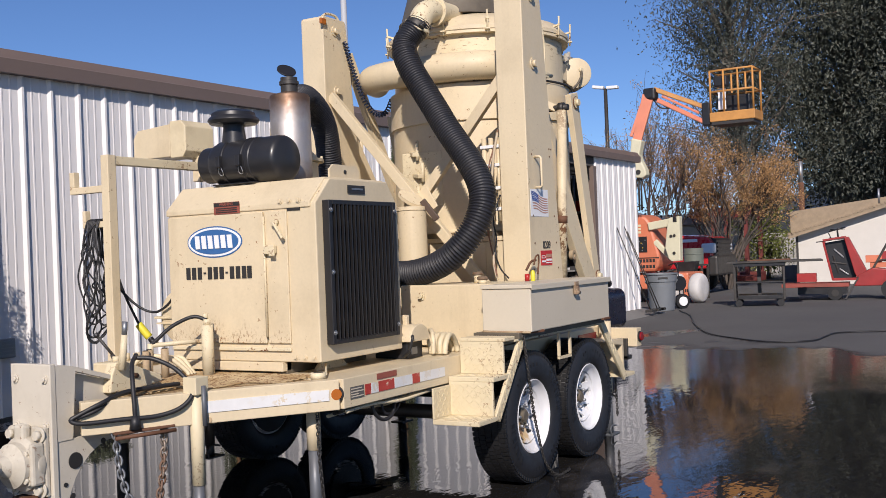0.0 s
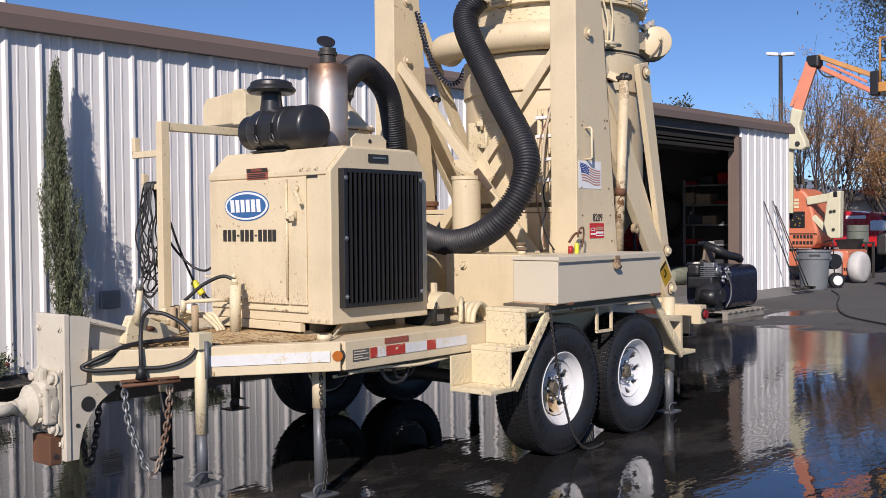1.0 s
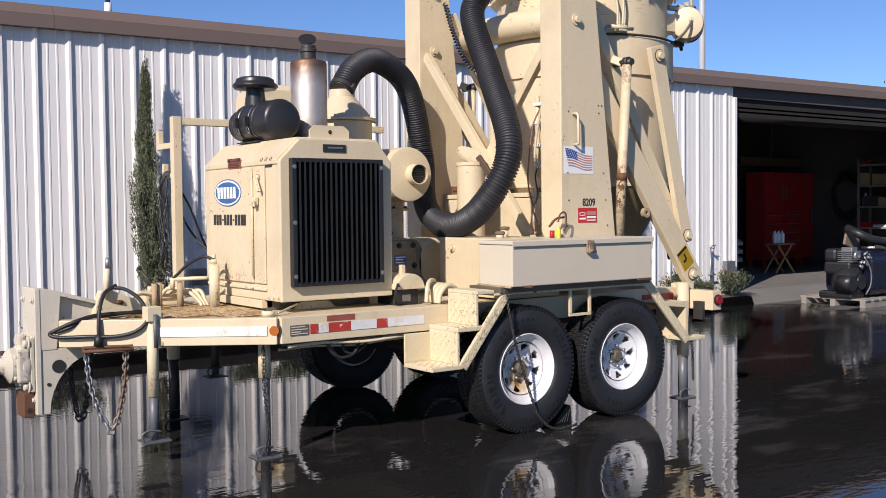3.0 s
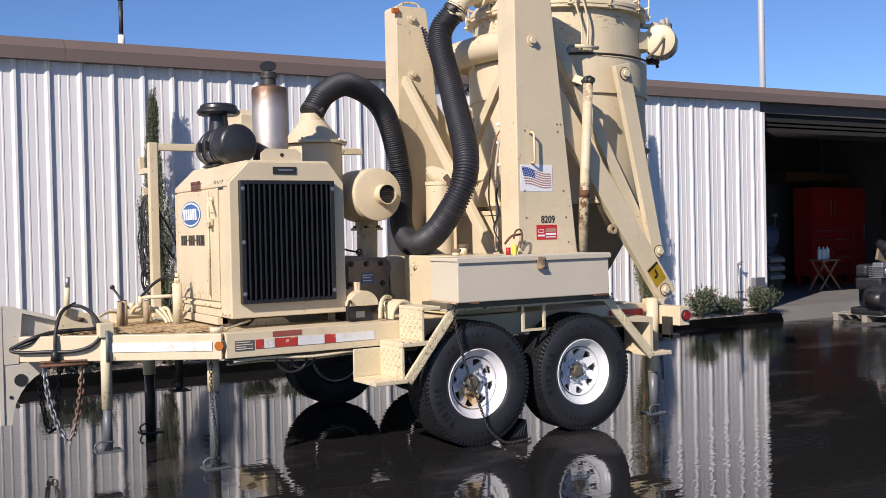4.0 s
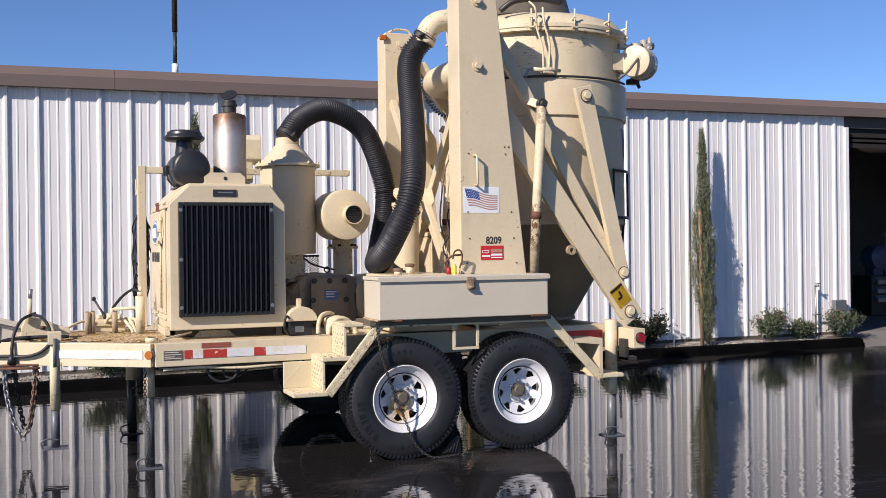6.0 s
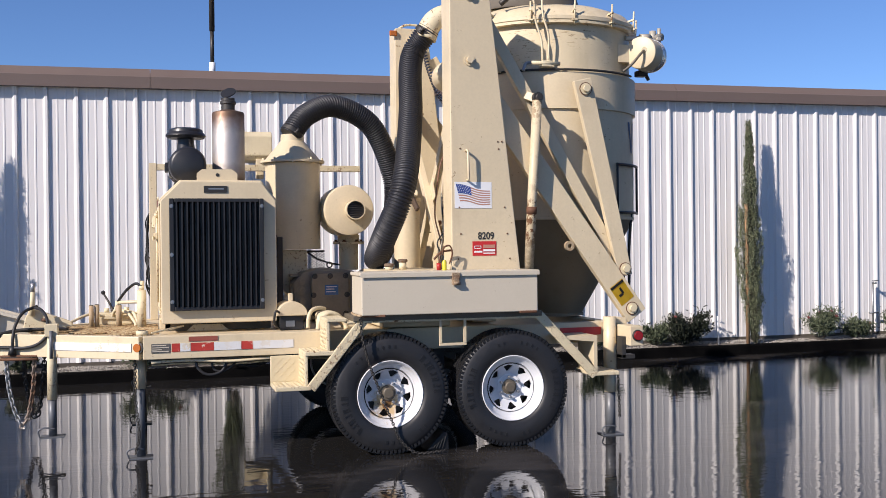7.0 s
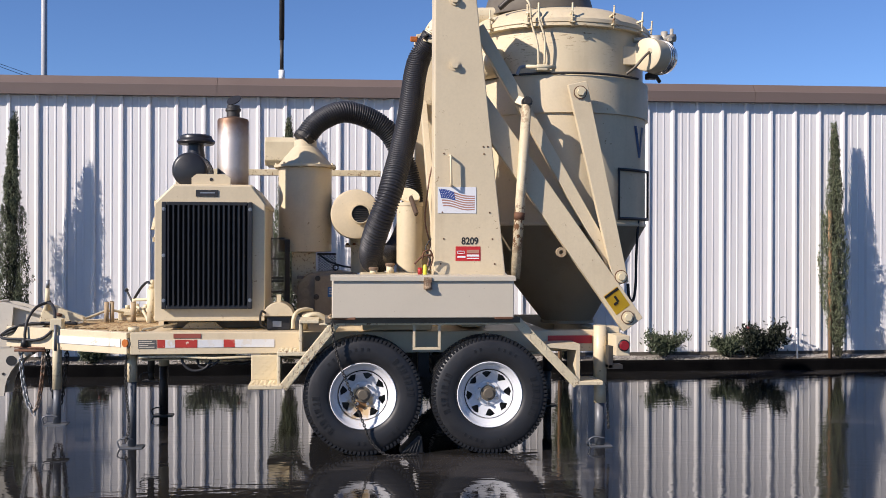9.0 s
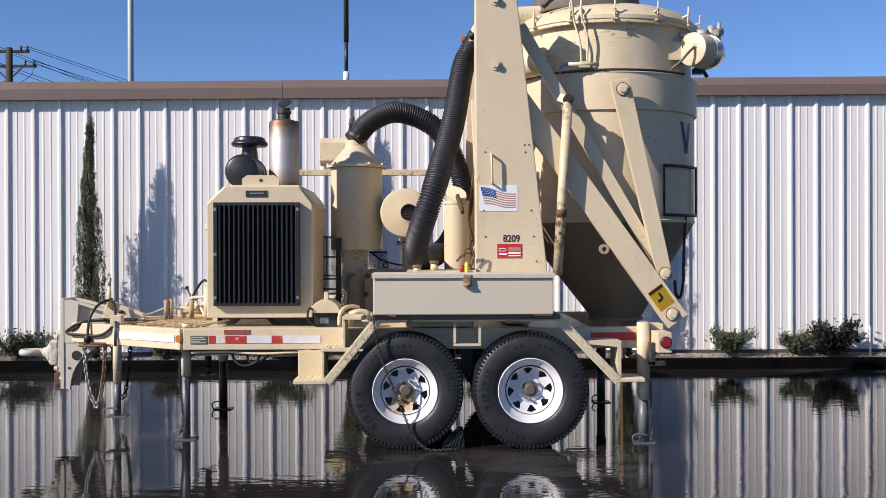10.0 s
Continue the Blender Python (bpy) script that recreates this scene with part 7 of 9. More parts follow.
def cypress(x, y, h, seed, lean=0.0, stake=True, out=0.0):
    rng = random.Random(seed)
    th = thing("cypress", "slim young cypress tied to a wooden stake by the wall" if stake else "slim young cypress growing by the wall", "tree", (x, y, 0.14), group="cypresses along the wall")
    bm = B()
    sweep(bm, spline(((x, y - out, 0.14), (x + 0.02, y - out * 0.55, 0.9), (x + lean * 0.5, y - out * 0.12, 1.8), (x + lean, y + out * 0.15, h - 0.15)), 6), lambda i: 0.022 - 0.0009 * i, 8)
    part("trunk", bm, BARK, th)
    spots, tufts = [], []
    ph = rng.uniform(0, 6)

    def axis(z):
        return Vector((x + lean * (z / h) + 0.02 * math.sin(z * 2.1 + ph), y - out * max(1.0 - z / 1.9, -0.15), z))

    def girth(t, a):
        """Half width at the height share t towards the angle a: lumpy, full below the middle, drawn to a thin tip."""
        body = 0.60 + 0.42 * math.exp(-((t - 0.36) / 0.22) ** 2) - 0.12 * math.exp(-((t - 0.06) / 0.06) ** 2)
        tip = 1.0 - 0.90 * min(max((t - 0.58) / 0.40, 0.0), 1.0) ** 0.8
        lump = 1.0 + 0.75 * noise.noise(Vector((math.cos(a) * 0.9 + seed, math.sin(a) * 0.9, t * 5.5 + ph)))
        return 0.145 * body * tip * max(lump, 0.35)
    # upright sprays set in clumps over the whole height
    for k in range(340):
        t = 0.015 + 0.955 * (k + rng.random()) / 340
        a = k * 2.4 + rng.uniform(-0.6, 0.6)
        z = 0.14 + (h - 0.30) * t
        g_ = girth(t, a)
        rise = rng.uniform(0.10, 0.22) * (0.7 + 0.3 * (1 - t))
        p0 = axis(z) + Vector((math.cos(a), math.sin(a), 0)) * g_ * rng.uniform(0.15, 0.5)
        p1 = axis(z + rise * 0.6) + Vector((math.cos(a), math.sin(a), 0)) * g_ * rng.uniform(0.75, 1.12)
        p2 = p1 + Vector((0.012 * math.cos(a), 0.012 * math.sin(a), rise * 0.7))
        for j in range(64):
            f = rng.random() ** 0.8
            q = p0.lerp(p1, f / 0.6) if f < 0.6 else p1.lerp(p2, (f - 0.6) / 0.4)
            spread = 0.020 * (1.2 - 0.95 * f)
            spots.append(q + Vector((rng.gauss(0, spread), rng.gauss(0, spread), rng.gauss(0, spread * 1.6))))
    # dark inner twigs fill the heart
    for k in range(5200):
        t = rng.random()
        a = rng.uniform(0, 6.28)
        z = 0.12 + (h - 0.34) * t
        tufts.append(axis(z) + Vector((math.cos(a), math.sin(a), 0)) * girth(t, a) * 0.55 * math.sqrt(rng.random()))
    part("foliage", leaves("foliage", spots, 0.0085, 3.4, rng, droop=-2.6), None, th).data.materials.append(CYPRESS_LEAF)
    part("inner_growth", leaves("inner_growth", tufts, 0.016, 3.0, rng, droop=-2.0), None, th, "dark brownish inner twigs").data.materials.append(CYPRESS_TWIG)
    if stake:
        bm = B()
        cyl(bm, (x - 0.09, y - 0.05, 0.10), (x - 0.10, y - 0.05, 1.80), 0.022, 0.020, 10)
        part("stake", bm, STAKE, th, "bare wooden stake")
    return th


cypress(-3.955, 4.37, 2.82, 3, 0.0, False, -0.10)
cypress(-1.11, 4.52, 2.84, 7, -0.03, False, 0.22)
cypress(1.95, 4.45, 2.85, 5, 0.0, True, -0.04)
cypress(5.11, 4.50, 2.90, 9, -0.04, True, 0.06)


DULL_FLOWER = surface("dull_red_petal", (0.20, 0.045, 0.04), 0.7, vary=0.4, bump=0)


def shrub(x, y, r, h, seed, dark=False, red=0):
    rng = random.Random(seed)
    h, r = h * 0.78, r * 0.9
    th = thing("shrub", "low dark evergreen shrub in the gravel strip" if dark else "low grey-green shrub with a few red flowers" if red else "low grey-green shrub in the gravel strip", "shrub", (x, y, 0.14), group="shrubs along the wall")
    bm = B()
    tips = []
    for k in range(11):
        a = rng.uniform(0, 6.28)
        rr = r * rng.uniform(0.4, 1.0)
        tip = Vector((x + rr * math.cos(a), y + rr * math.sin(a) * 0.6, 0.14 + h * rng.uniform(0.45, 1.0)))
        sweep(bm, spline(((x, y, 0.14), (x + 0.5 * rr * math.cos(a), y + 0.3 * rr * math.sin(a), 0.14 + h * 0.4), tip), 4), 0.005, 5)
        tips.append(tip)
    part("branchwork", bm, BARK, th)
    spots = [Vector((x, y, 0.16)).lerp(t_, rng.uniform(0.3, 1.05)) + Vector((rng.gauss(0, 1), rng.gauss(0, 1), rng.gauss(0, 0.8))) * r * 0.16 for t_ in tips for _ in range(330 if dark else 260)]
    part("foliage", leaves("foliage", spots, 0.021 if dark else 0.015, 2.2 if dark else 3.2, rng, droop=-0.9), None, th).data.materials.append(SHRUB_DARK if dark else SHRUB_LEAF)
    for k in range(red):
        bm = B()
        p = tips[k % len(tips)] + Vector((rng.gauss(0, 0.05), -0.03, 0.02))
        lathe(bm, ((0, 0), (0.016, 0.004), (0.022, 0.014), (0.016, 0.024), (0, 0.028)), p, p + Vector((0.1, -0.4, 0.9)), 7)
        part("flower", bm, DULL_FLOWER, th, "small dull red flower")
    return th


for x_, y_, r_, h_, sd, dk, rd in ((-4.78, 4.52, 0.34, 0.33, 1, False, 1), (-1.95, 4.52, 0.36, 0.34, 2, False, 1), (0.35, 4.55, 0.22, 0.2, 3, False, 0), (3.06, 4.53, 0.30, 0.32, 4, False, 1), (3.86, 4.55, 0.22, 0.26, 8, False, 1), (4.22, 4.53, 0.34, 0.43, 5, True, 1),
                                    (6.15, 4.53, 0.30, 0.44, 6, False, 4), (6.66, 4.54, 0.24, 0.24, 7, False, 3), (7.25, 4.53, 0.34, 0.38, 10, False, 4), (-0.1, 4.55, 0.2, 0.18, 12, False, 0), (-3.2, 4.55, 0.2, 0.16, 14, False, 2)):
    shrub(x_, y_, r_, h_, sd, dk, rd)
bm = B()
cyl(bm, (4.66, 4.52, 0.10), (4.65, 4.52, 0.45), 0.010, seg=6)
solo("marker_stake", bm, DECAL_WHITE, "thin pale stake in the gravel strip", "stake")


def tree(name, label, base, h, trunk_r, crown, leaf_mat, seed, n_leaf, size, long, droop, limbs=26, spread=0.5, low=0.25, clump=0.9):
    """Tapered trunk, forking limbs, and a crown of leaf clumps round the limb ends; crown: (half width, centre height, half height)."""
    rng = random.Random(seed)
    th = thing(name, label, "tree", base)
    base = Vector(base)
    bm = B()
    top = base + Vector((rng.uniform(-0.4, 0.4), rng.uniform(-0.4, 0.4), h * 0.9))
    trunk = spline((base, base.lerp(top, 0.3) + Vector((0.15, -0.1, 0)), base.lerp(top, 0.65) + Vector((-0.15, 0.1, 0)), top), 8)
    n = len(trunk)
    sweep(bm, trunk, lambda i: trunk_r * (1 - 0.85 * i / n), 10)
    part("trunk", bm, BARK, th)
    bm = B()
    ends = []
    hw, cz, hh = crown
    for k in range(limbs):
        t = low + (0.95 - low) * k / limbs
        p = trunk[min(int(t * n), n - 1)]
        a = k * 2.4 + rng.uniform(-0.5, 0.5)
        zrel = (p.z - base.z + h * 0.12 - cz) / hh
        reach = hw * math.sqrt(max(0.12, 1 - min(zrel ** 2, 0.95))) * rng.uniform(0.65, 1.05)
        e = p + Vector((math.cos(a) * reach, math.sin(a) * reach, h * spread * rng.uniform(0.15, 0.35)))
        m_ = p.lerp(e, 0.5) + Vector((0, 0, h * 0.03))
        r0 = trunk_r * 0.38 * (1 - 0.6 * t)
        ln = spline((p, m_, e), 5)
        sweep(bm, ln, lambda i: r0 * (1 - 0.8 * i / len(ln)) + 0.006, 6)
        ends += [(e, 1.0), (ln[7], 0.8), (ln[4], 0.5)]
        for s in range(4):
            q = ln[rng.randint(3, 9)]
            f = q + Vector((rng.gauss(0, 1), rng.gauss(0, 1), rng.gauss(0.4, 0.7))) * hw * 0.28
            sweep(bm, spline((q, q.lerp(f, 0.5) + Vector((0, 0, 0.08)), f), 4), lambda i: 0.016, 5)
            ends.append((f, 0.9))
    tagged(part("branchwork", bm, BARK, th), "")
    spots = []
    for k in range(n_leaf):
        e, s = ends[rng.randrange(len(ends))]
        spots.append(e + Vector((rng.gauss(0, 1), rng.gauss(0, 1), rng.gauss(0, 0.9) - 0.3 * droop)) * clump * s)
    part("crown", leaves("crown", spots, size, long, rng, droop), None, th).data.materials.append(leaf_mat)
    return th


tree("eucalyptus_tree", "tall airy grey-green eucalyptus behind the yard", (37.5, 8.6, 0), 19, 0.24, (3.4, 11.5, 9.5), EUCA_LEAF, 21, 62000, 0.056, 2.8, 0.9, limbs=64, low=0.20, spread=0.75, clump=0.60)
tree("eucalyptus_tree", "tall dense dark eucalyptus behind the yard", (42.0, 5.2, 0), 23, 0.5, (4.2, 12, 11), EUCA_LEAF, 22, 150000, 0.072, 2.6, 0.9, limbs=44, low=0.12, clump=0.85)
tree("eucalyptus_tree", "tall dense dark eucalyptus behind the yard", (40.5, 1.2, 0), 22, 0.5, (4.2, 11, 11), EUCA_LEAF, 23, 150000, 0.072, 2.6, 0.9, limbs=44, low=0.12, clump=0.85)
tree("eucalyptus_tree", "tall dense dark eucalyptus behind the yard", (43.0, -3.5, 0), 22, 0.5, (4.5, 11, 11), EUCA_LEAF, 24, 90000, 0.070, 3.2, 0.9, limbs=40, low=0.12, clump=0.95)


def vase_tree(label, base, h, stems, seed, n_leaf, size, lean):
    """Several stems from one root, forking upwards into fine twigs with thin tufts of dry leaves."""
    rng = random.Random(seed)
    th = thing("dry_leaved_tree", label, "tree", base)
    bm = B()
    tips = []

    def fork(p, d, length, r, level):
        e = p + d * length
        m_ = p.lerp(e, 0.5) + Vector((rng.gauss(0, 1), rng.gauss(0, 1), 0)) * length * 0.06
        ln = spline((p, m_, e), 3)
        sweep(bm, ln, lambda i: r * (1 - 0.4 * i / len(ln)), 6 if level < 2 else 4, caps=False)
        if level >= 3:
            tips.extend((e, ln[len(ln) // 2]))
        if level == 4:
            return
        for k in range(3 if level < 3 else 4):
            q = e if k == 0 else p.lerp(e, rng.uniform(0.45, 0.95))
            nd = (d + Vector((rng.gauss(0, 1), rng.gauss(0, 1), rng.gauss(0.25, 0.5))) * (0.36 if k else 0.16)).normalized()
            fork(q, nd, length * rng.uniform(0.55, 0.85), r * 0.58, level + 1)

    for k in range(stems):
        a = 2 * math.pi * k / stems + rng.uniform(-0.4, 0.4)
        d = Vector((math.cos(a) * lean, math.sin(a) * lean, 1)).normalized()
        fork(Vector(base) + Vector((math.cos(a), math.sin(a), 0)) * 0.08, d, h * rng.uniform(0.30, 0.38), 0.055, 0)
    part("branchwork", bm, DARK_BARK, th)
    spots = []
    tufts = [t_ for t_ in tips if rng.random() < 0.45]
    for k in range(n_leaf):
        spots.append(tufts[rng.randrange(len(tufts))] + Vector((rng.gauss(0, 1), rng.gauss(0, 1), rng.gauss(0, 1))) * 0.085)
    part("crown", leaves("crown", spots, size, 1.7, rng, 0.2), None, th).data.materials.append(BROWN_LEAF)
    return th


DARK_BARK = surface("dark_grey_bark", (0.11, 0.09, 0.075), 0.9, vary=0.4, scale=5, grain=0.4, grain_scale=30, bump=0.4)
vase_tree("many-stemmed tree with dry orange-brown leaves", (25.2, 5.9, 0), 5.3, 7, 31, 26000, 0.034, 0.36)
vase_tree("bare dark-twigged tree with a few brown leaves", (24.6, 7.9, 0), 6.0, 6, 32, 9000, 0.030, 0.34)
tree("small_tree", "yellow-green bushy tree behind a red post", (33.5, 6.7, 0), 3.2, 0.09, (1.0, 1.7, 1.4), GREEN_LEAF, 33, 4000, 0.07, 1.8, 0.1, limbs=18, low=0.1, clump=0.34)
tree("far_tree", "distant grey-green tree beyond the workshop roof", (48.0, 25.2, 0), 7.4, 0.25, (1.9, 6.2, 1.4), EUCA_LEAF, 34, 16000, 0.13, 2.0, 0.3, limbs=30, low=0.5, spread=0.3, clump=0.32)
bm = B()
rng = random.Random(8)
HEDGE = leaves("far_hedge", [Vector((52 + rng.uniform(0, 5), rng.uniform(-26, 22), abs(rng.gauss(0, 1.7)))) for _ in range(36000)], 0.13, 1.8, rng)
HEDGE.materials.append(SHRUB_DARK)
bm.free()
solo("far_hedge", HEDGE, None, "dark distant hedge at the edge of the yard", "hedge", kind="stuff")

# ---- poles behind the workshop ----
ant = thing("roof_antenna", "dark antenna mast with a white base on the roof", "antenna", (-1.23, 5.22, 3.28))
bm = B()
cyl(bm, (-1.23, 5.22, 3.24), (-1.23, 5.22, 3.40), 0.035, seg=14)
part("base", bm, DECAL_WHITE, ant, "white base")
bm = B()
cyl(bm, (-1.23, 5.22, 3.40), (-1.23, 5.22, 3.75), 0.022, seg=12)
cyl(bm, (-1.23, 5.22, 3.75), (-1.23, 5.22, 5.6), 0.030, seg=14)
part("mast_tube", bm, DARK_STEEL, ant)
for x_, y_, z_, r_ in ((-6.08, 13.5, 9.5, 0.06), (22.4, 17.74, 13, 0.11)):
    bm = B()
    cyl(bm, (x_, y_, 0), (x_, y_, z_), r_, r_ * 0.9, 16)
    cyl(bm, (x_, y_, 0), (x_, y_, 0.06), r_ * 1.8, seg=16)
    solo("flag_pole", bm, surface("pale_grey_pole", (0.42, 0.43, 0.45), 0.5, vary=0.05), "tall pale grey metal pole behind the workshop", "pole")
up = thing("utility_pole", "dark wooden utility pole with crossarms and wires", "utility pole", (-15.1, 30.2, 0))
WOOD_DARK = surface("dark_pole_wood", (0.06, 0.045, 0.035), 0.85, vary=0.3, bump=0.3)
bm = B()
cyl(bm, (-15.1, 30.2, 0), (-15.1, 30.2, 8.45), 0.15, 0.12, 12)
part("pole", bm, WOOD_DARK, up)
for z_, w_ in ((7.78, 0.95), (8.30, 0.7)):
    bm = B()
    beam(bm, (-15.1 - w_, 30.1, z_), (-15.1 + w_, 30.25, z_ + 0.02), 0.09, 0.09)
    part("crossarm", bm, WOOD_DARK, up)
    for k in (-0.92, -0.6, 0.6, 0.92):
        bm = B()
        x_ = -15.1 + k * w_
        lathe(bm, ((0.03, 0), (0.05, 0.04), (0.03, 0.08), (0.05, 0.12), (0.02, 0.18)), (x_, 30.2, z_ + 0.04), (x_, 30.2, 9.5), 8)
        part("insulator", bm, DARK_STEEL, up)
        a = Vector((x_, 30.2, z_ + 0.2))
        b_ = a + Vector((16 + 3 * k, 46, -2.4))
        hosepart("wire", (a, a.lerp(b_, 0.5) - Vector((0, 0, 0.5)), b_), 0.010, CABLE, up)
for s_ in (-1, 1):
    bm = B()
    beam(bm, (-15.1 + 0.5 * s_, 30.15, 7.75), (-15.1 + 0.08 * s_, 30.15, 7.35), 0.05, 0.03)
    part("brace", bm, WOOD_DARK, up)
    hosepart("wire", ((-15.1 + 0.88 * s_, 30.2, 7.8), (-15.1 + 0.8 * s_, 30.1, 7.45), (-15.1 + 0.4 * s_, 30.1, 7.2), (-15.1 + 0.05 * s_, 30.1, 7.25)), 0.012, CABLE, up)

# lamp post
lp = thing("street_lamp", "dark lamp post with two pale heads", "street lamp", (31.3, 12.0, 0))
bm = B()
cyl(bm, (31.3, 12.0, 0), (31.3, 12.0, 7.5), 0.09, 0.07, 12)
part("post", bm, DARK_STEEL, lp)
for s in (-1, 1):
    bm = B()
    quad_box(bm, -0.12, 0.12, 0.06, 0.52, -0.06, 0.06, m=Matrix.Translation((31.3, 12.0, 7.52)) @ Matrix.Rotation(0 if s > 0 else math.pi, 4, "Z") @ Matrix.Rotation(0.18 * s if s > 0 else -0.05, 4, "X"), bev=0.03)
    part("lamp_head", bm, DECAL_WHITE, lp, "pale lamp head")

# ---- fittings on the wall ----
bm = B()
cyl(bm, (6.97, 4.66, 0.14), (6.97, 4.66, 0.80), 0.012, seg=8)
cyl(bm, (6.90, 4.64, 0.42), (7.04, 4.64, 0.42), 0.012, seg=8)
cyl(bm, (6.97, 4.60, 0.80), (6.97, 4.66, 0.80), 0.016, seg=8)
cyl(bm, (6.93, 4.61, 0.83), (7.01, 4.61, 0.83), 0.008, seg=8)
solo("standpipe", bm, GALV, "thin galvanised standpipe with a tap", "standpipe")
bm = B()
quad_box(bm, 7.27, 7.46, 4.62, 4.70, 0.46, 0.60, bev=0.006)
solo("meter_box", bm, GALV, "small grey meter box on the wall", "box")
bm = B()
quad_box(bm, -0.66, -0.47, 4.67, 4.71, 0.66, 0.82, bev=0.006)
for k in range(5):
    quad_box(bm, -0.645, -0.485, 4.658, 4.67, 0.675 + 0.028 * k, 0.689 + 0.028 * k)
solo("wall_vent", bm, GALV, "grey louvred vent in the wall", "vent")
for x_, lean in ((13.2, 0.55), (13.6, 0.6), (13.75, 0.35)):
    bm = B()
    cyl(bm, (x_ + 0.5, 4.25, 0.09), (x_, 4.70, 1.55 + lean * 0.4), 0.011, seg=8)
    quad_box(bm, x_ + 0.36, x_ + 0.66, 4.18, 4.32, 0.075, 0.125, bev=0.01)
    solo("yard_broom", bm, DARK_STEEL, "yard broom leaning on the white wall", "broom", group="brooms by the door")

# ---- pallet with a dark tank unit ----
pallet = thing("pallet", "grey weathered wooden pallet on the asphalt", "pallet", (9.1, 3.35, 0))
PALLET = surface("grey_wood", (0.30, 0.27, 0.23), 0.85, vary=0.3, grain=0.3, bump=0.3)
for y_ in (2.87, 3.32, 3.77):
    bm = B()
    quad_box(bm, 8.5, 9.7, y_, y_ + 0.08, 0.0, 0.09)
    part("bearer", bm, PALLET, pallet)
for k in range(7):
    bm = B()
    quad_box(bm, 8.5 + 0.183 * k, 8.6 + 0.183 * k, 2.85, 3.87, 0.09, 0.112)
    part("board", bm, PALLET, pallet)
NAVY = surface("glossy_navy", (0.008, 0.010, 0.026), 0.3, vary=0.2, bump=0.02)
unit = thing("tank_unit", "glossy dark navy tank unit with hoses, standing on a pallet", "tank", (9.1, 3.35, 0.112))
bm = B()
prof = [(3.30 + sy * 0.23 + 0.13 * math.cos(a), zc + 0.13 * math.sin(a)) for sy, zc, a0 in ((1, 0.62, 0), (-1, 0.62, 90), (-1, 0.26, 180), (1, 0.26, 270)) for a in [math.radians(a0 + 22.5 * i) for i in range(5)]]
prism(bm, prof, "x", 8.78, 9.66, bev=0.03)
part("tank", bm, NAVY, unit)
bm = B()
lathe(bm, ((0, 0), (0.12, 0.0), (0.19, 0.05), (0.215, 0.14), (0.20, 0.26), (0.13, 0.34), (0, 0.36)), (8.60, 3.02, 0.335), (8.60, 4.0, 0.335), 22)
quad_box(bm, 8.46, 8.77, 3.05, 3.55, 0.113, 0.20, bev=0.02)
quad_box(bm, 8.50, 8.775, 3.10, 3.50, 0.44, 0.60, bev=0.03)
part("pump_body", bm, BLACK, unit)
bm = B()
quad_box(bm, 8.56, 8.70, 3.11, 3.27, 0.60, 0.80, bev=0.01)
cyl(bm, (8.63, 3.06, 0.69), (8.63, 3.12, 0.69), 0.06, seg=16)
eng = part("engine", bm, GALV, unit, "grey finned engine")
for k in range(6):
    bm = B()
    quad_box(bm, 8.52, 8.74, 3.08, 3.30, 0.60 + 0.028 * k, 0.612 + 0.028 * k, bev=0.003)
    part("fin", bm, GALV, eng)
bm = B()
quad_box(bm, 8.52, 8.74, 3.32, 3.52, 0.60, 0.78, bev=0.05)
part("fuel_tank", bm, BLACK, unit)
bm = B()
cyl(bm, (8.40, 2.98, 0.33), (8.40, 3.20, 0.33), 0.10, seg=20)
cyl(bm, (8.62, 2.99, 0.335), (8.62, 3.03, 0.335), 0.10, seg=20)
part("pump", bm, BLACK, unit)
rng = random.Random(19)
for k in range(9):
    bm = B()
    c_ = Vector((8.50 + rng.uniform(0, 0.25), 2.98 + rng.uniform(-0.02, 0.02), 0.50 + rng.uniform(0, 0.22)))
    cyl(bm, c_, c_ + Vector((rng.uniform(-0.08, 0.08), -0.02, rng.uniform(-0.06, 0.06))), 0.014 + 0.012 * rng.random(), seg=8)
    part("pump_fitting", bm, GALV, unit)
bm = B()
sweep(bm, spline(((9.60, 3.2, 0.82), (9.3, 3.1, 0.86), (9.0, 3.1, 0.90), (8.85, 3.2, 0.98), (8.9, 3.4, 1.05)), 6), 0.06, 10)
part("hose_roll", bm, BLACK, unit)
bm = B()
sweep(bm, spline(((8.6, 2.95, 0.68), (8.70, 2.92, 0.5), (8.74, 2.94, 0.3), (8.72, 3.0, 0.16)), 6), 0.012, 6)
part("thin_hose", bm, GALV, unit)
bm = B()
quad_box(bm, -0.16, 0.16, -0.02, 0.02, 0, 0.27, m=Matrix.Translation((9.0, 3.42, 0.78)) @ Matrix.Rotation(0.3, 4, "Y"), bev=0.01)
part("tilted_board", bm, surface("brown_board", (0.19, 0.14, 0.10), 0.7), unit, "tilted brown board")
for ob_ in (pallet, unit):
    ob_.location += Vector((-0.45, 0.10, 0.0))

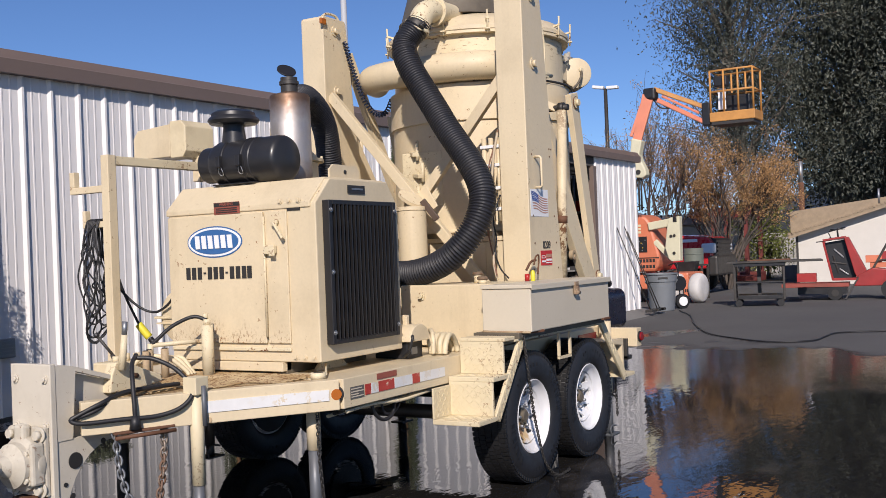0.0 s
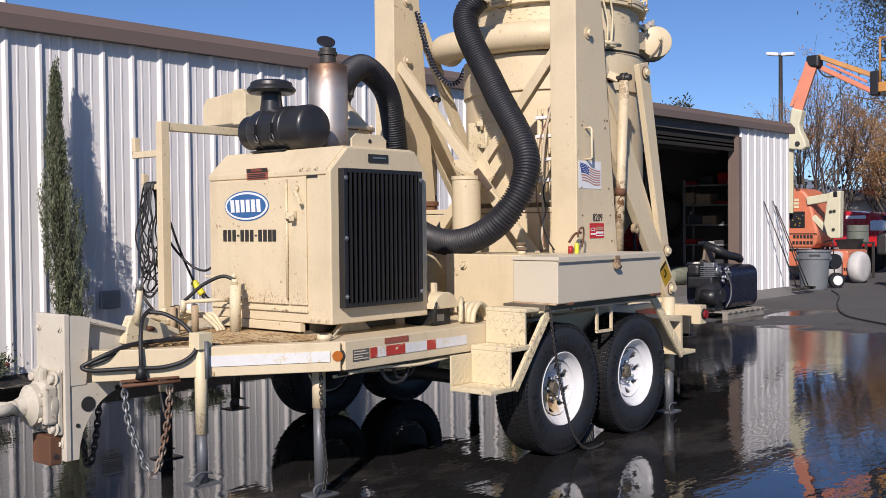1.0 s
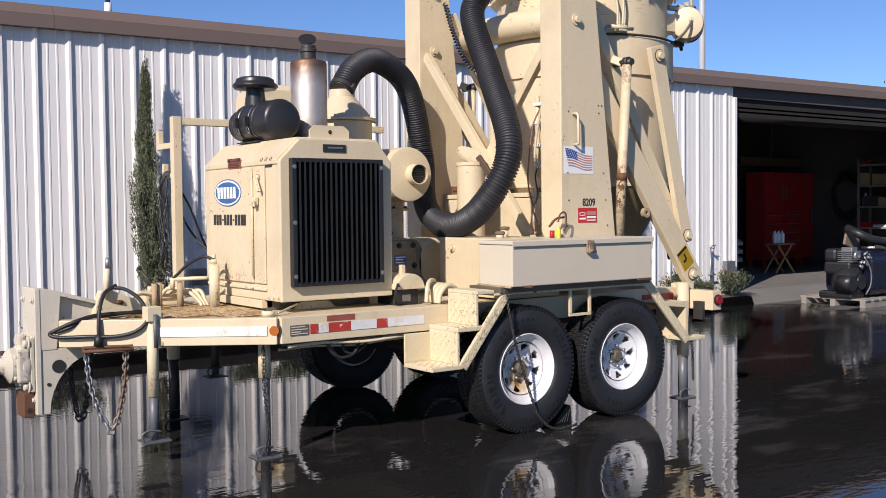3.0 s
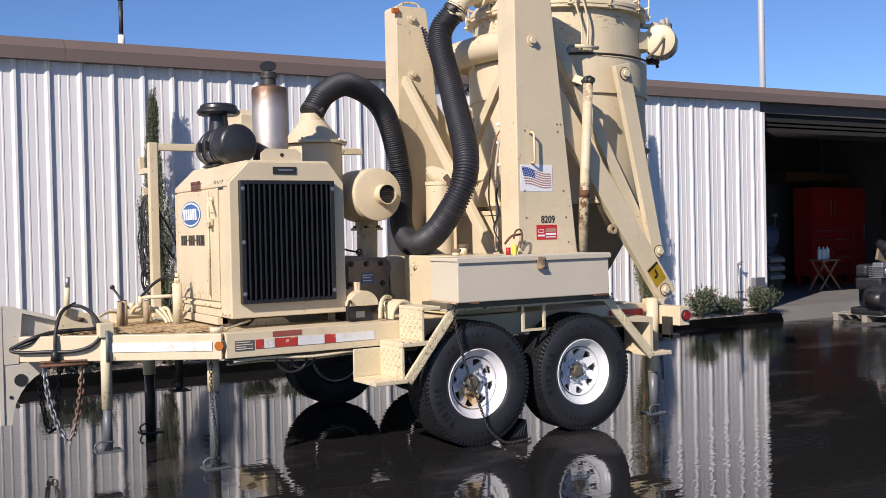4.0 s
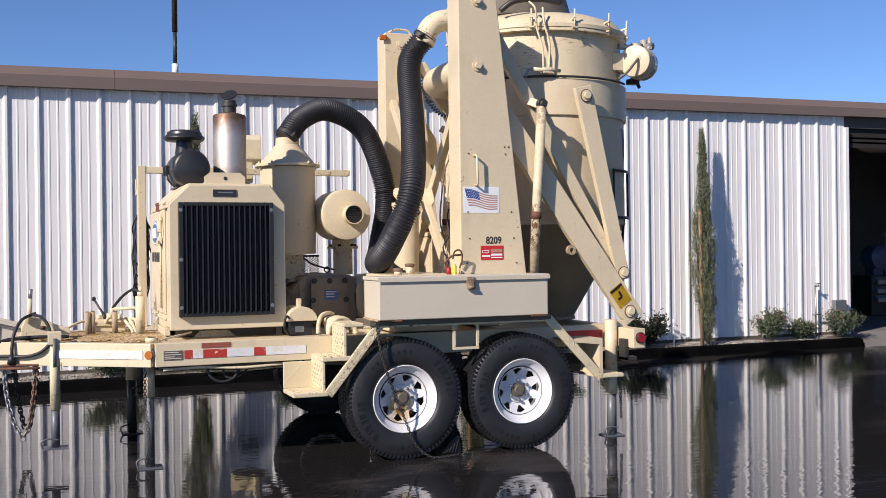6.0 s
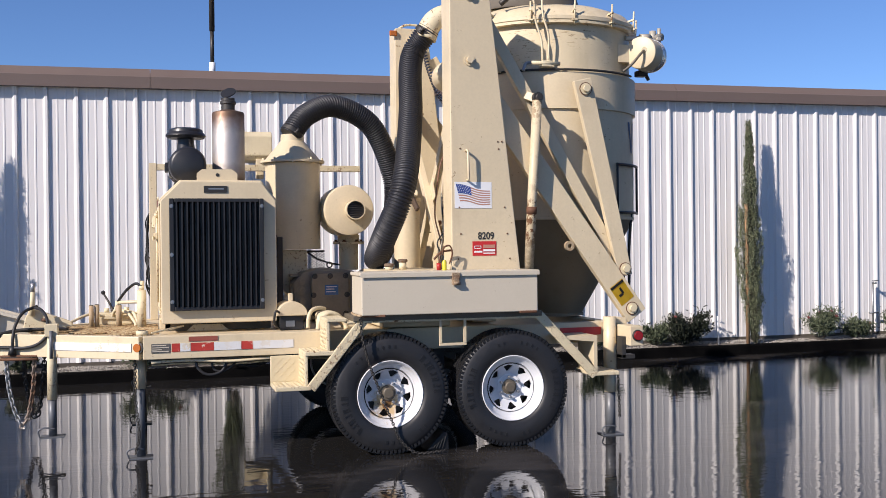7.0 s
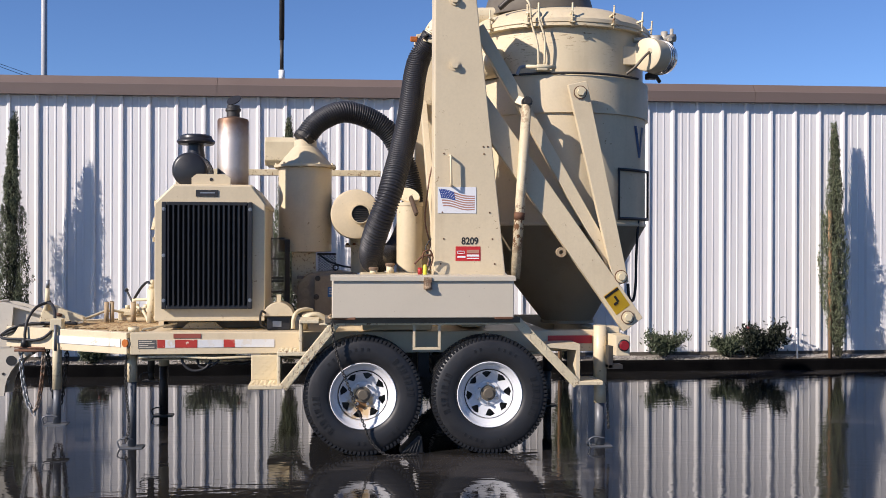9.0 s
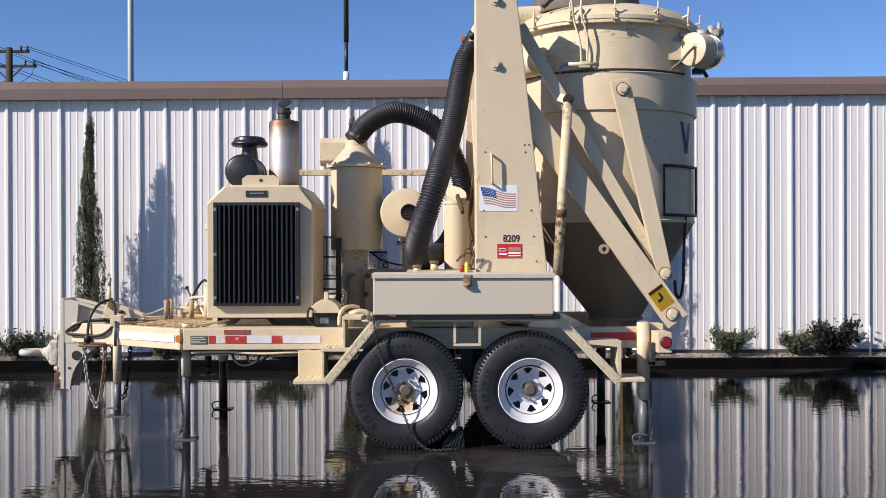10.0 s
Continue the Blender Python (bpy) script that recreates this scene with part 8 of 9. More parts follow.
# ---- workshop interior ----
def cabinet(x0, x1, y0, y1, z0, z1, split, label):
    th = thing("tool_cabinet", label, "cabinet", ((x0 + x1) / 2, (y0 + y1) / 2, z0), group="red workshop cabinets")
    bm = B()
    quad_box(bm, x0, x1, y0 + 0.02, y1, z0, z1, bev=0.005)
    for xx in (x0 + 0.05, x1 - 0.05):
        for yy in (y0 + 0.07, y1 - 0.06):
            quad_box(bm, xx - 0.03, xx + 0.03, yy - 0.03, yy + 0.03, FLOOR, z0 + 0.01)
    part("body", bm, RED_PAINT, th)
    for name, a0, a1, c0, c1 in split:
        bm = B()
        quad_box(bm, a0 + 0.006, a1 - 0.006, y0, y0 + 0.02, c0 + 0.006, c1 - 0.006, bev=0.003)
        d = part(name, bm, RED_PAINT, th)
        bm = B()
        if name == "drawer":
            quad_box(bm, a0 + 0.08, a1 - 0.08, y0 - 0.012, y0 - 0.001, c1 - 0.035, c1 - 0.02)
        else:
            xx = a1 - 0.06 if a0 < (x0 + x1) / 2 - 0.05 else a0 + 0.06
            quad_box(bm, xx - 0.008, xx + 0.008, y0 - 0.02, y0 - 0.001, (c0 + c1) / 2 - 0.14, (c0 + c1) / 2 + 0.14)
        part("handle", bm, GALV, d, "pale metal handle")
    return th


cy0 = 8.05
sp = [("door", 12.76, 13.34, 1.25, 2.02), ("door", 13.34, 13.92, 1.25, 2.02)]
for k in range(5):
    sp.append(("drawer", 13.34, 13.92, 0.33 + 0.178 * k, 0.508 + 0.178 * k))
    sp.append(("drawer", 12.76, 13.34, 0.33 + 0.178 * k, 0.508 + 0.178 * k))
cabinet(12.74, 13.94, cy0, cy0 + 0.47, 0.30, 2.05, sp, "red steel tool cabinet with upper doors and drawers")
cabinet(13.955, 14.355, cy0, cy0 + 0.47, 0.30, 2.05, [("door", 13.97, 14.34, 0.33, 2.02)], "tall narrow red steel locker")
SHELF = surface("grey_shelf_steel", (0.30, 0.30, 0.30), 0.5, metal=0.3, vary=0.15)
BOXY = [surface("carton", (0.35, 0.25, 0.15), 0.8), surface("dark_bin", (0.05, 0.05, 0.055), 0.5), DECAL_WHITE, RED_PAINT]
shelf = thing("storage_shelf", "grey steel shelf loaded with bins, papers and cartons", "shelf", (13.85, 6.1, FLOOR))
for y_ in (5.62, 6.60):
    for x_ in (13.66, 14.06):
        bm = B()
        quad_box(bm, x_ - 0.02, x_ + 0.02, y_ - 0.02, y_ + 0.02, FLOOR, 2.25)
        part("post", bm, SHELF, shelf)
for z_ in (0.5, 0.92, 1.32, 1.72, 2.12):
    bm = B()
    quad_box(bm, 13.64, 14.08, 5.6, 6.62, z_, z_ + 0.03)
    part("shelf_board", bm, SHELF, shelf)
rng = random.Random(77)
for z_ in (0.53, 0.95, 1.35, 1.75, 2.15):
    y_ = 5.64
    while y_ < 6.45:
        w_ = rng.uniform(0.14, 0.32)
        h_ = rng.uniform(0.04, 0.26)
        kind = rng.randrange(4)
        bm = B()
        quad_box(bm, 13.68, 14.0, y_, y_ + w_, z_, z_ + (0.05 if kind == 2 else h_), bev=0.008)
        solo(("carton", "storage_bin", "paper_stack", "red_case")[kind], bm, BOXY[kind], ("brown cardboard carton on the shelf", "black plastic bin on the shelf", "white stack of papers on the shelf", "small red case on the shelf")[kind], ("carton", "bin", "papers", "case")[kind])
        y_ += w_ + rng.uniform(0.02, 0.12)
coil_th = thing("hose_coil", "black hose coil hanging on the workshop wall", "hose", (14.2, 7.2, 1.2))
rng = random.Random(5)
for k in range(9):
    bm = B()
    pts = [Vector((14.30 - 0.02 * k, 7.2 + (0.30 + 0.02 * rng.uniform(-1, 1)) * math.cos(a), 1.55 + (0.42 + 0.12 * rng.uniform(-1, 1)) * math.sin(a))) for a in [i * 2 * math.pi / 16 for i in range(17)]]
    sweep(bm, spline(pts, 3), 0.016, 6)
    part("loop", bm, CABLE, coil_th)
bm = B()
lathe(bm, ((0.05, 0), (0.055, 0.02), (0.055, 0.16), (0.02, 0.22), (0.015, 0.26)), (13.74, 6.50, 1.351), (13.74, 6.50, 3), 14)
solo("spray_bottle", bm, DECAL_WHITE, "white spray bottle with a red base", "bottle")
sack_bm = B()
lathe(sack_bm, ((0, 0), (0.10, 0.0), (0.17, 0.06), (0.19, 0.25), (0.19, 0.55), (0.14, 0.68), (0, 0.70)), (12.95, 6.6, FLOOR + 0.19), (14.0, 6.5, FLOOR + 0.19), 16)
solo("filled_sack", sack_bm, surface("mottled_sack", (0.26, 0.28, 0.22), 0.85, vary=0.4, scale=12), "mottled grey-green sack lying on the floor", "sack")
stand = thing("folding_stand", "folding wooden stand with white bottles", "stand", (11.6, 6.9, FLOOR))
for s in (-1, 1):
    for yy in (6.78, 7.02):
        bm = B()
        beam(bm, (11.6 - 0.28 * s, yy, FLOOR + 0.01), (11.6 + 0.2 * s, yy, 0.66), 0.03, 0.03)
        part("leg", bm, STAKE, stand)
bm = B()
quad_box(bm, 11.36, 11.84, 6.74, 7.06, 0.66, 0.69, bev=0.004)
part("top", bm, STAKE, stand)
for k in range(3):
    bm = B()
    lathe(bm, ((0.036, 0), (0.04, 0.01), (0.04, 0.17), (0.015, 0.2), (0.015, 0.23)), (11.47 + 0.11 * k, 6.9, 0.69), (11.47 + 0.11 * k, 6.9, 2), 12)
    solo("white_bottle", bm, DECAL_WHITE, "white plastic bottle on the stand", "bottle", group="bottles on the stand")
machine = thing("machine_stand", "dark blue workshop machine on a stepped grey base", "machine", (10.55, 7.3, FLOOR))
bm = B()
quad_box(bm, 10.33, 10.78, 7.16, 7.60, FLOOR, 0.82, bev=0.02)
part("base", bm, DARK_STEEL, machine)
for k in range(3):
    bm = B()
    prism(bm, ((7.05, 0.37 + 0.15 * k), (7.155, 0.40 + 0.15 * k), (7.155, 0.49 + 0.15 * k), (7.05, 0.44 + 0.15 * k)), "x", 10.36, 10.75, bev=0.006)
    part("step_plate", bm, SHELF, machine, "grey sloping plate")
bm = B()
lathe(bm, ((0, 0), (0.12, 0), (0.20, 0.06), (0.21, 0.30), (0.14, 0.40), (0, 0.42)), (10.56, 7.12, 1.12), (10.56, 8.0, 1.12), 20)
quad_box(bm, 10.46, 10.66, 7.25, 7.45, 0.82, 1.0)
part("head", bm, surface("dull_blue_paint", (0.06, 0.085, 0.16), 0.4, vary=0.3, grime=0.3), machine, "dull blue machine head")
bm = B()
cyl(bm, (10.74, 7.3, 0.82), (10.78, 7.3, 1.50), 0.018, seg=8)
quad_box(bm, 10.74, 10.82, 7.26, 7.34, 1.48, 1.53, bev=0.01)
part("column", bm, GALV, machine)
bm = B()
quad_box(bm, 12.3, 14.3, 8.3, 8.75, 2.18, 2.36, bev=0.01)
solo("ceiling_beam", bm, surface("brown_timber", (0.10, 0.06, 0.035), 0.8, vary=0.3), "brown timber beam above the cabinets", "beam", kind="structure")

# ---- yard ----
ORANGE = surface("orange_paint", (0.66, 0.20, 0.105), 0.45, vary=0.15, grime=0.3, grime_colour=(0.3, 0.12, 0.06))
ORANGE_WORN = surface("worn_orange_yellow", (0.58, 0.27, 0.07), 0.55, vary=0.25, grime=0.4, grime_colour=(0.25, 0.13, 0.05), rust=0.8)
LIFT_CREAM = surface("pale_cream_paint", (0.66, 0.62, 0.44), 0.5, vary=0.1, grime=0.3, grime_colour=(0.3, 0.25, 0.15))
DUSTY = surface("dusty_tyre", (0.60, 0.585, 0.57), 0.85, vary=0.25, grime=0.3)
GREY_CAN = surface("grey_plastic", (0.16, 0.175, 0.19), 0.5, vary=0.12, scale=5, grime=0.25, grime_colour=(0.25, 0.24, 0.22))
can = thing("waste_bin", "round grey plastic waste bin", "bin", (15.28, 4.68, 0))
CX_, CY_ = 15.28, 4.68
bm = B()
lathe(bm, ((0.24, 0), (0.26, 0.01), (0.305, 0.60), (0.305, 0.62), (0.325, 0.62), (0.33, 0.70), (0.33, 0.76), (0.35, 0.77), (0.35, 0.80), (0.32, 0.80), (0.30, 0.72), (0, 0.70)), (CX_, CY_, 0.0), (CX_, CY_, 2), 32)
part("body", bm, GREY_CAN, can)
for s in (-1, 1):
    bm = B()
    beam(bm, (CX_ - 0.30 * s, CY_ + 0.20 * s, 0.68), (CX_ - 0.34 * s, CY_ + 0.22 * s, 0.60), 0.12, 0.03)
    part("grip", bm, GREY_CAN, can)
bm = B()
quad_box(bm, -0.10, 0.10, -0.332, -0.325, 0.68, 0.72, m=Matrix.Translation((CX_, CY_, 0)) @ Matrix.Rotation(radians(-65), 4, "Z"))
part("label_bar", bm, DECAL_BLACK, can, "plain dark moulded mark")
can.location += Vector((0.0, -0.12, 0.0))
pw = thing("pressure_washer", "small wheeled pressure washer with a hose reel", "pressure washer", (15.0, 4.15, 0))
bm = B()
cyl(bm, (14.93, 4.08, 0.16), (14.97, 4.13, 0.16), 0.10, seg=20)
part("wheel_hub", bm, DECAL_WHITE, pw, "white wheel hub")
bm = B()
cyl(bm, (14.95, 4.10, 0.16), (15.02, 4.18, 0.16), 0.16, seg=24)
part("tyre", bm, RUBBER, pw)
bm = B()
sweep(bm, spline(((15.0, 4.18, 0.1), (15.0, 4.2, 0.6), (15.0, 4.22, 0.95), (15.02, 4.3, 0.98), (15.02, 4.42, 0.95)), 6), 0.015, 8)
lathe(bm, ((0.16, 0), (0.16, 0.14)), (14.96, 4.15, 0.55), (15.06, 4.3, 0.55), 20)
part("frame_reel", bm, BLACK, pw)
bm = B()
line = even(spline(((15.0, 4.1, 0.02), (13.5, 3.4, 0.02), (11.5, 2.7, 0.02), (9.6, 1.9, 0.02), (8.7, 1.2, 0.02), (8.25, 0.6, 0.02), (8.5, 0.15, 0.02), (9.2, 0.1, 0.02), (9.8, 0.0, 0.02), (10.2, -0.9, 0.02), (10.6, -2.6, 0.02), (10.8, -4.5, 0.02)), 12), 0.12)
sweep(bm, line, 0.0115, 8)
pw.location += Vector((0.95, 0.20, 0.0))
solo("yard_hose", bm, CABLE, "black hose lying in a bend on the asphalt", "hose")

# rolling welding table
tbl = thing("welding_table", "dark steel rolling work table", "table", (16.9, 2.7, 0))
TM = Matrix.Translation((16.9, 2.65, 0)) @ Matrix.Rotation(radians(-77), 4, "Z")


def tpart(name, boxes, mat, th, M, label="", bev=0.005):
    bm = B()
    for b_ in boxes:
        quad_box(bm, *b_, bev=bev)
    bmesh.ops.transform(bm, matrix=M, verts=bm.verts[:])
    return part(name, bm, mat, th, label)


tpart("top", ((-0.9, 1.05, -0.45, 0.45, 0.93, 0.97),), DARK_STEEL, tbl, TM)
tpart("top_frame", ((-0.74, 0.30, -0.42, 0.42, 0.86, 0.93),), BLACK, tbl, TM)
tpart("shelf", ((-0.76, 0.27, -0.4, 0.4, 0.50, 0.53),), BLACK, tbl, TM)
tpart("lower_tray", ((-0.70, 0.22, -0.4, 0.4, 0.16, 0.24),), BLACK, tbl, TM)
for sx in (-0.75, 0.26):
    for sy in (-0.38, 0.38):
        tpart("leg", ((sx - 0.025, sx + 0.025, sy - 0.025, sy + 0.025, 0.14, 0.93),), DARK_STEEL, tbl, TM)
        bm = B()
        cyl(bm, TM @ Vector((sx * 0.85 - 0.04, sy - 0.03, 0.075)), TM @ Vector((sx * 0.85 - 0.04, sy + 0.03, 0.075)), 0.075, seg=16)
        part("caster", bm, RUBBER, tbl)
tpart("centre_post", ((-0.29, -0.21, -0.04, 0.04, 0.16, 0.9),), DARK_STEEL, tbl, TM)
bm = B()
beam(bm, TM @ Vector((-0.5, -0.1, 0.985)), TM @ Vector((0.4, 0.1, 0.985)), 0.14, 0.03, up=(0, 0, 1))
solo("steel_offcut", bm, RUST, "rusty steel strip lying on the work table", "steel strip")

# red ride-on machine with a raised hood
mow = thing("ride_on_machine", "red ride-on machine with tilted body and a flat deck", "machine", (19.1, 1.4, 0))
MM = Matrix.Translation((19.1, 1.52, 0)) @ Matrix.Rotation(radians(-82), 4, "Z")
REDM = surface("faded_red_paint", (0.36, 0.03, 0.028), 0.45, vary=0.25, grime=0.4, grime_colour=(0.15, 0.04, 0.03))
tpart("deck", ((-1.35, 0.1, -0.5, 0.5, 0.30, 0.38),), surface("faded_red_deck", (0.33, 0.07, 0.05), 0.6, vary=0.3, grime=0.4), mow, MM, "faded red flat deck")
tpart("deck_skirt", ((-1.0, 0.05, -0.48, 0.48, 0.14, 0.30),), BLACK, mow, MM)
bm = B()
for y_ in (-0.27, 0.24):
    for a_, b_, w_ in (((-0.42, 1.33), (-0.24, 0.44), 0.045), ((-0.43, 1.36), (0.06, 1.42), 0.045), ((-0.25, 0.46), (0.36, 0.46), 0.06)):
        beam(bm, MM @ Vector((a_[0], y_ + 0.015, a_[1])), MM @ Vector((b_[0], y_ + 0.015, b_[1])), w_, 0.03, up=(1, 0, 0))
part("body_frame", bm, REDM, mow)
bm = B()
prism(bm, ((0.02, 1.42), (0.12, 1.42), (0.47, 0.66), (0.47, 0.42), (0.30, 0.42), (0.22, 0.60)), "y", -0.29, 0.29, bev=0.015)
bmesh.ops.transform(bm, matrix=MM, verts=bm.verts[:])
part("body", bm, REDM, mow)
bm = B()
prism(bm, ((-0.40, 1.30), (0.03, 1.36), (0.22, 0.60), (0.25, 0.45), (-0.22, 0.45)), "y", -0.12, 0.25)
bmesh.ops.transform(bm, matrix=MM, verts=bm.verts[:])
part("open_side", bm, BLACK, mow, "dark open engine bay")
for a_, b_ in (((-0.20, 1.15), (0.0, 0.95)), ((-0.25, 0.85), (0.05, 0.80)), ((-0.1, 0.7), (0.1, 0.55)), ((-0.22, 1.0), (-0.12, 0.6))):
    bm = B()
    beam(bm, MM @ Vector((a_[0], -0.14, a_[1])), MM @ Vector((b_[0], -0.13, b_[1])), 0.03, 0.02, up=(1, 0, 0))
    part("linkage", bm, GALV if a_[0] > -0.21 else DARK_STEEL, mow)
bm = B()
ringp = [MM @ Vector((-0.12 + 0.17 * math.cos(a), 0.17 * math.sin(a), 1.60 + 0.04 * math.cos(a))) for a in [i * 2 * math.pi / 20 for i in range(21)]]
sweep(bm, ringp, 0.016, 8, caps=False)
cyl(bm, MM @ Vector((-0.10, 0, 1.36)), MM @ Vector((-0.12, 0, 1.60)), 0.02, seg=8)
cyl(bm, MM @ Vector((-0.28, 0, 1.60)), MM @ Vector((0.04, 0, 1.60)), 0.01, seg=6)
part("steering_wheel", bm, BLACK, mow, "black steering wheel")
tpart("console", ((-0.30, 0.12, -0.2, 0.2, 1.36, 1.42),), GALV, mow, MM)
bm = B()
beam(bm, MM @ Vector((-0.25, 0.25, 1.36)), MM @ Vector((-0.60, 0.28, 1.32)), 0.02, 0.02)
beam(bm, MM @ Vector((-0.25, -0.2, 1.40)), MM @ Vector((-0.3, -0.25, 1.52)), 0.02, 0.02)
part("control_lever", bm, DARK_STEEL, mow)
bm = B()
prism(bm, ((0.20, 0.30), (1.0, 0.30), (1.05, 0.50), (0.95, 0.66), (0.60, 0.70), (0.30, 0.55)), "y", -0.33, 0.33, bev=0.02)
bmesh.ops.transform(bm, matrix=MM, verts=bm.verts[:])
part("rear_body", bm, REDM, mow)
bm = B()
for a_, b_ in (((0.62, 0.70), (0.92, 1.24)), ((0.92, 1.24), (1.05, 0.70)), ((0.70, 0.86), (1.0, 0.90))):
    beam(bm, MM @ Vector((a_[0], -0.25, a_[1])), MM @ Vector((b_[0], -0.25, b_[1])), 0.05, 0.03, up=(0, 0, 1) if a_[1] == 0.86 else (1, 0, 0))
part("side_frame", bm, DARK_STEEL, mow)
tpart("seat_frame", ((0.46, 0.80, -0.22, 0.22, 0.82, 0.98), (0.55, 0.98, -0.2, 0.2, 0.70, 0.82)), ORANGE, mow, MM, "orange engine cover")
tpart("engine_block", ((0.80, 1.02, -0.2, 0.2, 0.84, 1.06),), REDM, mow, MM)
bm = B()
beam(bm, MM @ Vector((0.30, -0.42, 0.50)), MM @ Vector((0.02, -0.55, 0.02)), 0.03, 0.03)
part("prop_bar", bm, DARK_STEEL, mow)
tpart("front_block", ((-1.05, -0.62, 0.1, 0.45, 0.40, 0.60),), REDM, mow, MM)
for sx, sy, r_ in ((0.98, -0.42, 0.22), (0.98, 0.42, 0.22), (-0.2, -0.4, 0.16), (-0.2, 0.4, 0.16)):
    bm = B()
    cyl(bm, MM @ Vector((sx, sy - 0.09, r_)), MM @ Vector((sx, sy + 0.09, r_)), r_, seg=24)
    wl = part("wheel", bm, RUBBER, mow)
    bm = B()
    cyl(bm, MM @ Vector((sx, sy - 0.10, r_)), MM @ Vector((sx, sy + 0.10, r_)), r_ * 0.5, seg=20)
    part("rim", bm, DECAL_WHITE if r_ > 0.2 else DARK_STEEL, wl)

# boom lift
lift = thing("boom_lift", "faded orange articulated boom lift with a raised basket", "boom lift", (18.4, 5.7, 0))
bm = B()
beam(bm, (17.75, 6.08, 1.6), (17.48, 5.95, 3.20), 0.17, 0.18, up=(1, 0.3, 0))
part("lower_boom", bm, LIFT_CREAM, lift, "cream lower boom")
bm = B()
beam(bm, (17.50, 5.78, 3.90), (17.62, 5.50, 4.95), 0.21, 0.22, up=(1, 0.3, 0), wide2=0.27)
part("upper_boom", bm, ORANGE, lift)
bm = B()
prism(bm, ((5.87, 3.96), (5.61, 3.88), (5.69, 3.55), (5.66, 3.42), (5.55, 3.20), (5.53, 3.06), (5.62, 2.99), (5.85, 3.02), (6.0, 3.05), (6.04, 3.16), (5.94, 3.45)), "x", 17.34, 17.60, bev=0.03)
elbow = part("boom_elbow", bm, LIFT_CREAM, lift, "cream boom elbow")
bm = B()
cyl(bm, (17.31, 5.72, 3.14), (17.63, 5.72, 3.14), 0.055, seg=14)
part("elbow_pin", bm, DARK_STEEL, elbow)
for y_ in (5.70, 5.76):
    bm = B()
    cyl(bm, (17.44, y_, 3.05), (17.70, y_ + 0.10, 2.25), 0.022, seg=8)
    part("lift_cylinder", bm, DARK_STEEL, lift)
bm = B()
beam(bm, (17.42, 5.90, 4.0), (17.55, 5.65, 4.75), 0.07, 0.08, up=(1, 0.3, 0))
part("boom_cylinder", bm, ORANGE, lift)
bm = B()
quad_box(bm, 17.50, 17.80, 5.30, 5.60, 4.83, 5.12, bev=0.05)
cyl(bm, (17.48, 5.45, 4.98), (17.84, 5.45, 4.98), 0.10, seg=16)
part("knuckle", bm, BLACK, lift)
bm = B()
beam(bm, (17.66, 5.38, 5.10), (17.98, 4.30, 4.60), 0.10, 0.12, up=(1, 0.3, 0))
part("jib_upper", bm, ORANGE_WORN, lift)
bm = B()
beam(bm, (17.66, 5.30, 4.83), (17.98, 4.26, 4.22), 0.10, 0.12, up=(1, 0.3, 0))
beam(bm, (17.70, 5.20, 4.92), (17.96, 4.40, 4.46), 0.05, 0.06, up=(1, 0.3, 0))
part("jib_lower", bm, ORANGE, lift)
hosepart("boom_hose", ((17.60, 5.40, 4.90), (17.66, 5.25, 4.66), (17.74, 5.05, 4.62), (17.80, 4.9, 4.70)), 0.018, CABLE, lift)
bm = B()
quad_box(bm, 17.88, 18.10, 4.12, 4.32, 4.14, 4.68, bev=0.03)
part("jib_head", bm, BLACK, lift)
bk_ = 18.2
bm = B()
quad_box(bm, bk_ - 0.38, bk_ + 0.38, 3.08, 4.12, 4.20, 4.42, bev=0.02)
basket = part("basket_floor", bm, ORANGE_WORN, lift, "worn orange basket floor")
bm = B()
quad_box(bm, bk_ - 0.36, bk_ + 0.36, 3.12, 4.08, 4.13, 4.20)
part("basket_under", bm, DARK_STEEL, basket)
for sx in (-0.35, 0.35):
    for sy in (3.11, 3.45, 3.78, 4.09):
        bm = B()
        cyl(bm, (bk_ + sx, sy, 4.42), (bk_ + sx, sy, 5.38), 0.024, seg=8)
        part("basket_post", bm, ORANGE_WORN, basket)
for z_ in (4.90, 5.38):
    bm = B()
    sweep(bm, [Vector(p) for p in ((bk_ - 0.35, 3.11, z_), (bk_ - 0.35, 4.09, z_), (bk_ + 0.35, 4.09, z_), (bk_ + 0.35, 3.11, z_), (bk_ - 0.35, 3.11, z_))], 0.024, 8)
    part("basket_rail", bm, ORANGE_WORN, basket)
bm = B()
quad_box(bm, bk_ - 0.30, bk_ - 0.05, 3.72, 4.02, 5.02, 5.26, bev=0.03)
part("control_box", bm, BLACK, basket)
bm = B()
quad_box(bm, bk_ - 0.12, bk_ - 0.08, 3.80, 3.98, 4.50, 5.0, bev=0.01)
part("manual_box", bm, DECAL_WHITE, basket)
bm = B()
quad_box(bm, bk_ + 0.1, bk_ + 0.3, 3.3, 4.0, 4.42, 4.85, bev=0.05)
part("dark_bag", bm, BLACK, basket)
bm = B()
prism(bm, ((6.60, 0.77), (6.60, 2.12), (6.35, 2.16), (6.08, 2.17), (5.90, 2.14), (5.78, 2.07), (5.69, 1.95), (5.59, 1.60), (5.50, 1.23), (5.48, 1.10), (5.52, 0.88), (5.62, 0.77)), "x", 17.9, 19.0, bev=0.06)
tt = part("turntable_cover", bm, ORANGE, lift)
bm = B()
quad_box(bm, 17.888, 17.898, 5.78, 6.14, 1.24, 1.62, bev=0.003)
panel = part("engine_opening", bm, BLACK, tt, "open black control panel")
rng = random.Random(3)
